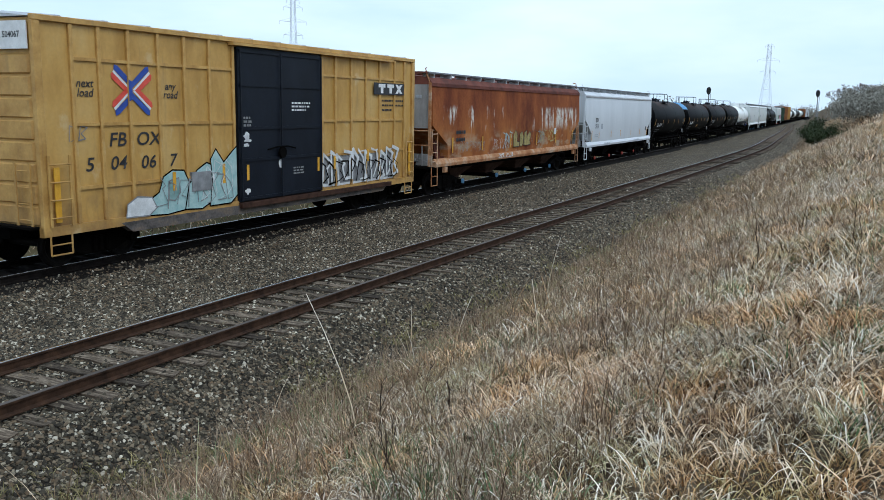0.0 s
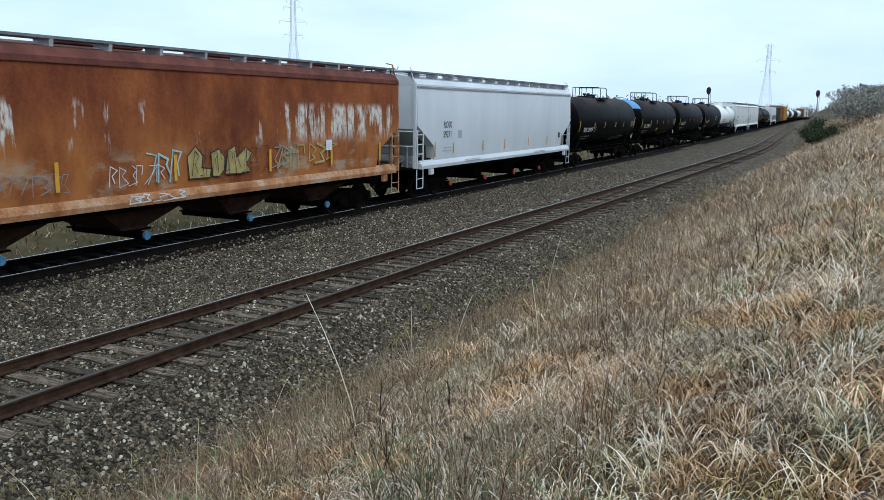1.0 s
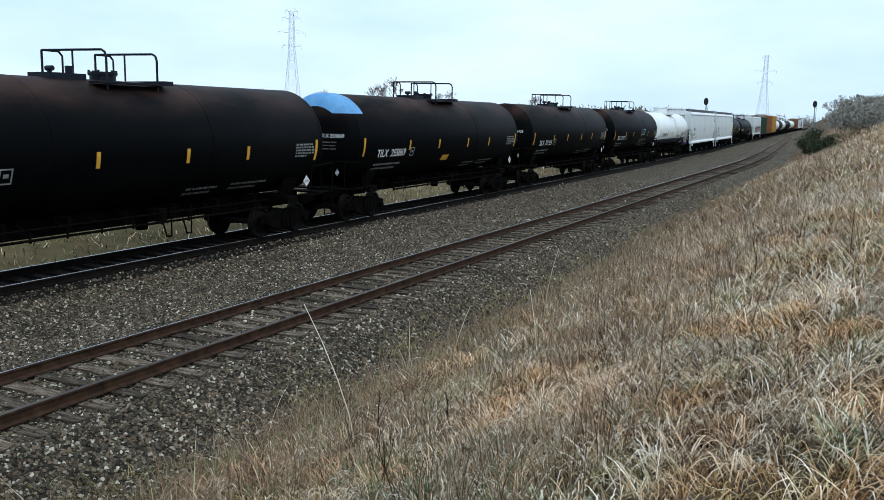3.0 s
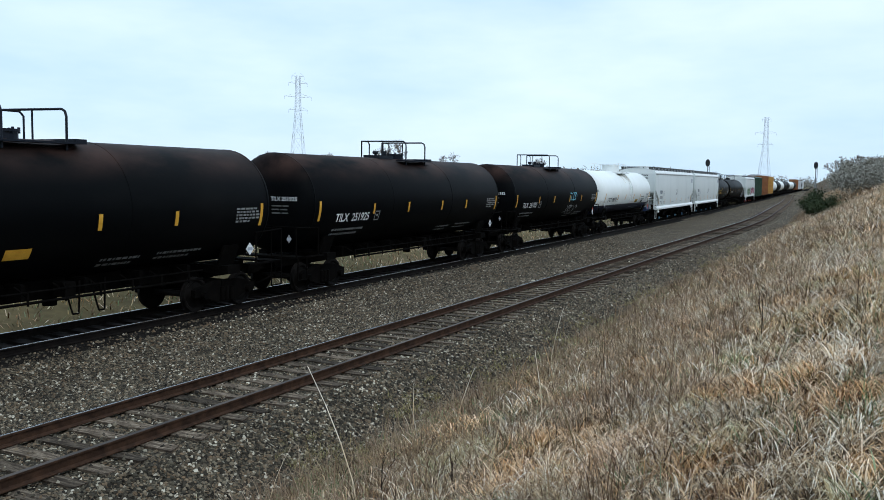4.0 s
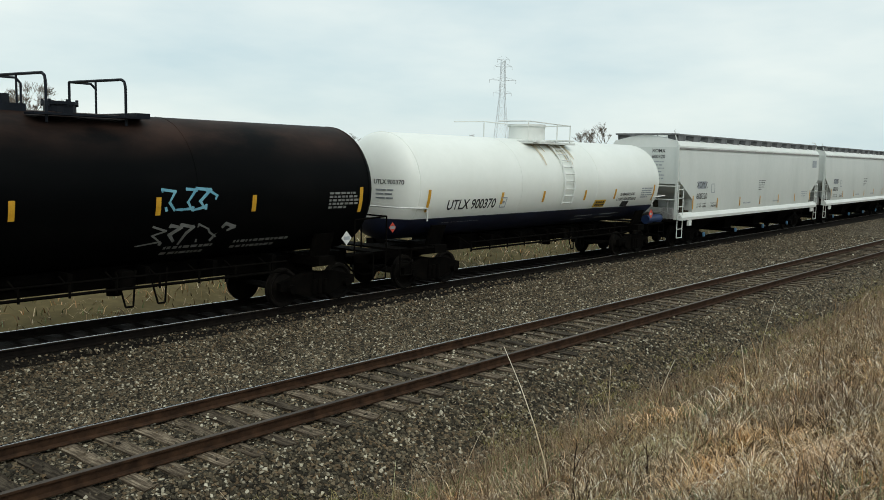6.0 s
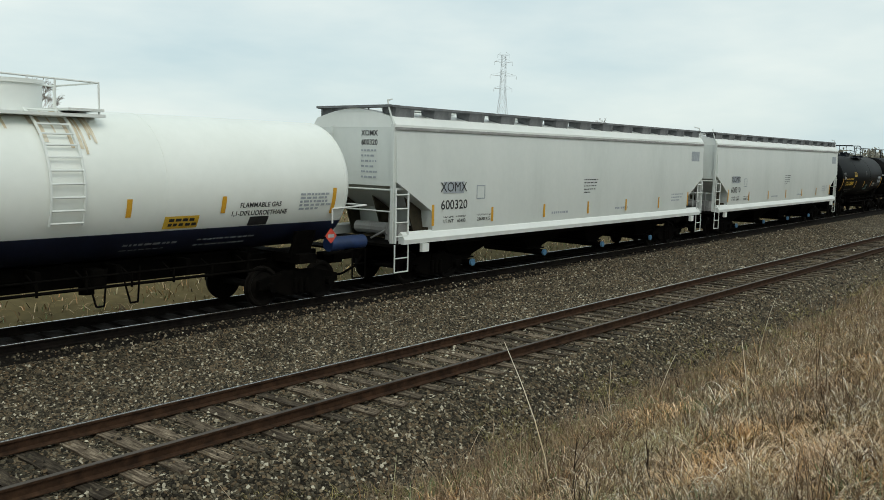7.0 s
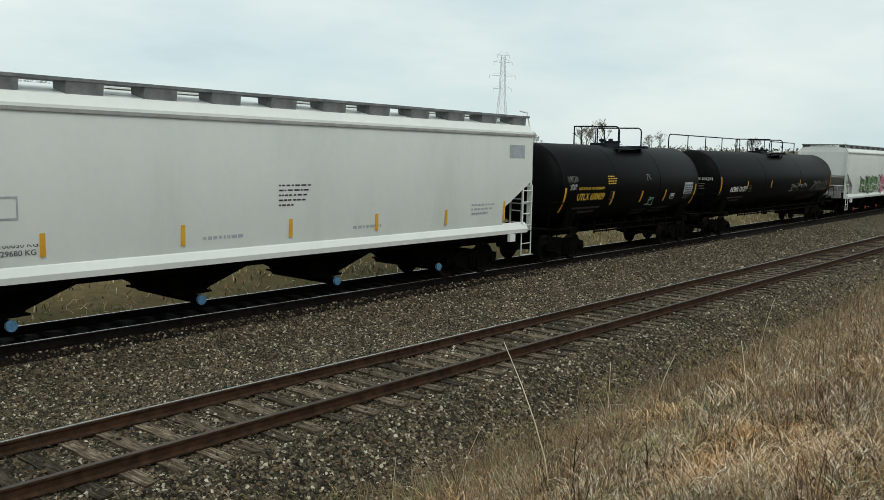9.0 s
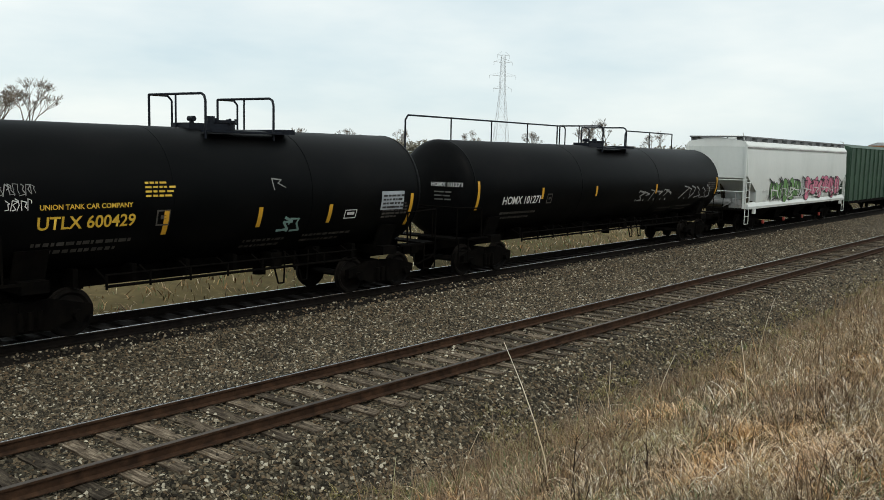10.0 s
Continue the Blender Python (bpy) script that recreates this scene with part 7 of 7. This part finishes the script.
def build_juniper(x, y, h):
    bush = thing("juniper_bush", "dark green juniper bush on the grassy bank", "bush")
    rnd = random.Random(2)
    bm = bmesh.new()
    tips = []
    for k in range(16):
        a, e = rnd.uniform(0, 6.28), rnd.uniform(0.25, 1.2)
        d = Vector((math.cos(a) * math.cos(e), math.sin(a) * math.cos(e), math.sin(e)))
        ln = h * rnd.uniform(0.45, 0.85)
        bm_tube(bm, (0, 0, -0.2), d * ln, 0.07, 5, 0.02)
        tips += [(*(d * ln * f), 0.34 * h * f * rnd.uniform(0.6, 1), 0.34 * h * f, 0.2 * h) for f in (0.55, 0.8, 1.0)]
    part("stems", bm, M["bark"], bush)
    leaf_cloud("foliage", "", "", tips, 11000, 0.036 * h / 2, "juniper", parent=bush)
    bush.matrix_basis = Matrix.Translation((x, y, ground_z(x, y)))
    return bush


def build_distance():
    for bearing, dist, top, base, spread, arms in ((36.6, 330, 6.55, 0.4, 6.0, ((0.66, 3.6), (0.79, 5.2), (0.925, 3.6), (0.995, 2.4))), (6.05, 560, 4.1, 0.2, 7.6, ((0.62, 4.5), (0.78, 6.4), (0.97, 2.6)))):
        x, y = far_place(bearing, dist)
        z0 = ground_z(x, y)
        build_pylon(x, y, z0, EYE[2] + dist * math.tan(radians(top)) - z0, spread, arms)
    for bearing, dist, el in ((9.47, 150, 1.22), (3.06, 170, 1.12)):
        x, y = far_place(bearing, dist)
        build_signal(x, y, EYE[2] + dist * math.tan(radians(el)) - ground_z(x, y), 1.25)
    x, y = far_place(2.6, 62)
    build_juniper(x, y, 2.05)
    for i, (bearing, dist, top) in enumerate(((66.6, 120, 3.3), (68.3, 125, 2.7), (29.7, 190, 2.45), (31.0, 205, 1.75), (47.0, 210, 1.55), (34.4, 215, 1.5), (26.5, 220, 1.5), (43.5, 190, 1.5), (38.6, 205, 1.45), (50.0, 170, 1.6), (20.5, 260, 1.3))):
        x, y = far_place(bearing, dist)
        bare_tree(x, y, EYE[2] + dist * math.tan(radians(top)) - ground_z(x, y), 30 + i, depth=7 if i < 3 else 6)
    for i, (bearing, dist, top) in enumerate(((1.5, 150, 1.5), (0.7, 160, 1.55), (-0.5, 150, 1.8), (0.1, 170, 1.6))):
        x, y = far_place(bearing, dist)
        bare_tree(x, y, max(3.0, EYE[2] + dist * math.tan(radians(top)) - ground_z(x, y)), 60 + i, 0.8, 7)
    rnd = random.Random(12)
    blobs = []
    for k in range(330):
        bearing = rnd.uniform(3.0, 75)
        dist = rnd.uniform(190, 300) if bearing > 12 else rnd.uniform(500, 900)
        x, y = far_place(bearing, dist)
        top = EYE[2] + dist * math.tan(radians(rnd.uniform(0.3, 0.95) if bearing > 12 else rnd.uniform(0.3, 0.6)))
        z = ground_z(x, y)
        h = max(1.0, top - z)
        blobs.append((x, y, z + h * 0.5, h * 0.7, h * 0.7, h * 0.5))
    hedge = []
    for k in range(70):
        bearing, dist = rnd.uniform(-2.2, 2.0), rnd.uniform(95, 125)
        x, y = far_place(bearing, dist)
        top = EYE[2] + dist * math.tan(radians(rnd.uniform(0.7, 1.75 if bearing < 1.4 else 1.05)))
        h = rnd.uniform(1.6, 2.6)
        hedge.append((x, y, top - h * 0.5, h * 0.6, h * 0.6, h * 0.5))
    leaf_cloud("bank_scrub", "grey-green budding scrub on top of the bank", "scrub", hedge, 24000, 0.07, "scrub")
    leaf_cloud("far_woods", "low budding scrub and woods along the horizon", "woods", blobs, 56000, 0.3, "scrub")


scatter_stones()
grow_bank()
for sx, sy, sh, sl in ((-4.06, 6.4, 1.33, (-0.64, 0.08)), (-5.6, 16.0, 1.3, (0.25, 0.0)), (-7.0, 12.8, 0.8, (-0.1, 0.2)), (-5.0, 10.4, 0.9, (0.22, 0.1)), (-3.3, 9.2, 0.8, (-0.15, 0.1))):
    bent_stalk(sx, sy, sh, sl, "straw")
for k, (wx, wy, wh) in enumerate(((-3.04, 6.37, 0.5), (-2.65, 4.72, 0.62), (-3.84, 6.45, 0.55), (-3.0, 5.0, 0.5), (-1.1, 10.9, 0.75), (-4.3, 8.2, 0.45), (-5.2, 11.6, 0.5), (-2.0, 7.6, 0.4), (-4.9, 7.4, 0.5))):
    dry_weed(wx, wy, wh, k)
build_distance()


# ---------------------------------------------------------------- how the train runs
PACE = 13.0            # metres a second
SKIPS = [(0.2, 4.8), (0.7, 4.38), (1.1, 6.11), (1.6, 3.97), (2.4, 3.95), (2.9, 3.95), (3.5, 4.87), (4.2, 4.22), (4.8, 2.67), (5.4, 3.25), (6.0, 3.26),
         (6.7, 2.88), (7.3, 2.82), (8.0, 2.83), (8.6, 2.76), (9.2, 2.76), (9.9, 2.70)]   # the film leaps ahead in the tenth after each of these


def run_at(t):
    return PACE * t + sum(leap * min(1.0, max(0.0, (t - at) / 0.1)) for at, leap in SKIPS)


RUN = [(k / 10, run_at(k / 10)) for k in range(101) if not (22 < k < 33 or 52 < k < 63)]


def on_line(s):
    """Pose of a car whose middle is s metres along the main line."""
    a, b = s - 6, s + 6
    turn = math.degrees(math.atan2(-(main_x(b) - main_x(a)), 12))
    return pose(main_x(s), s, RAIL_Z, 0, 0, turn)


def motions():
    for car, start in TRAIN:
        walk(car, [(t, on_line(start - run)) for t, run in RUN])


motions()
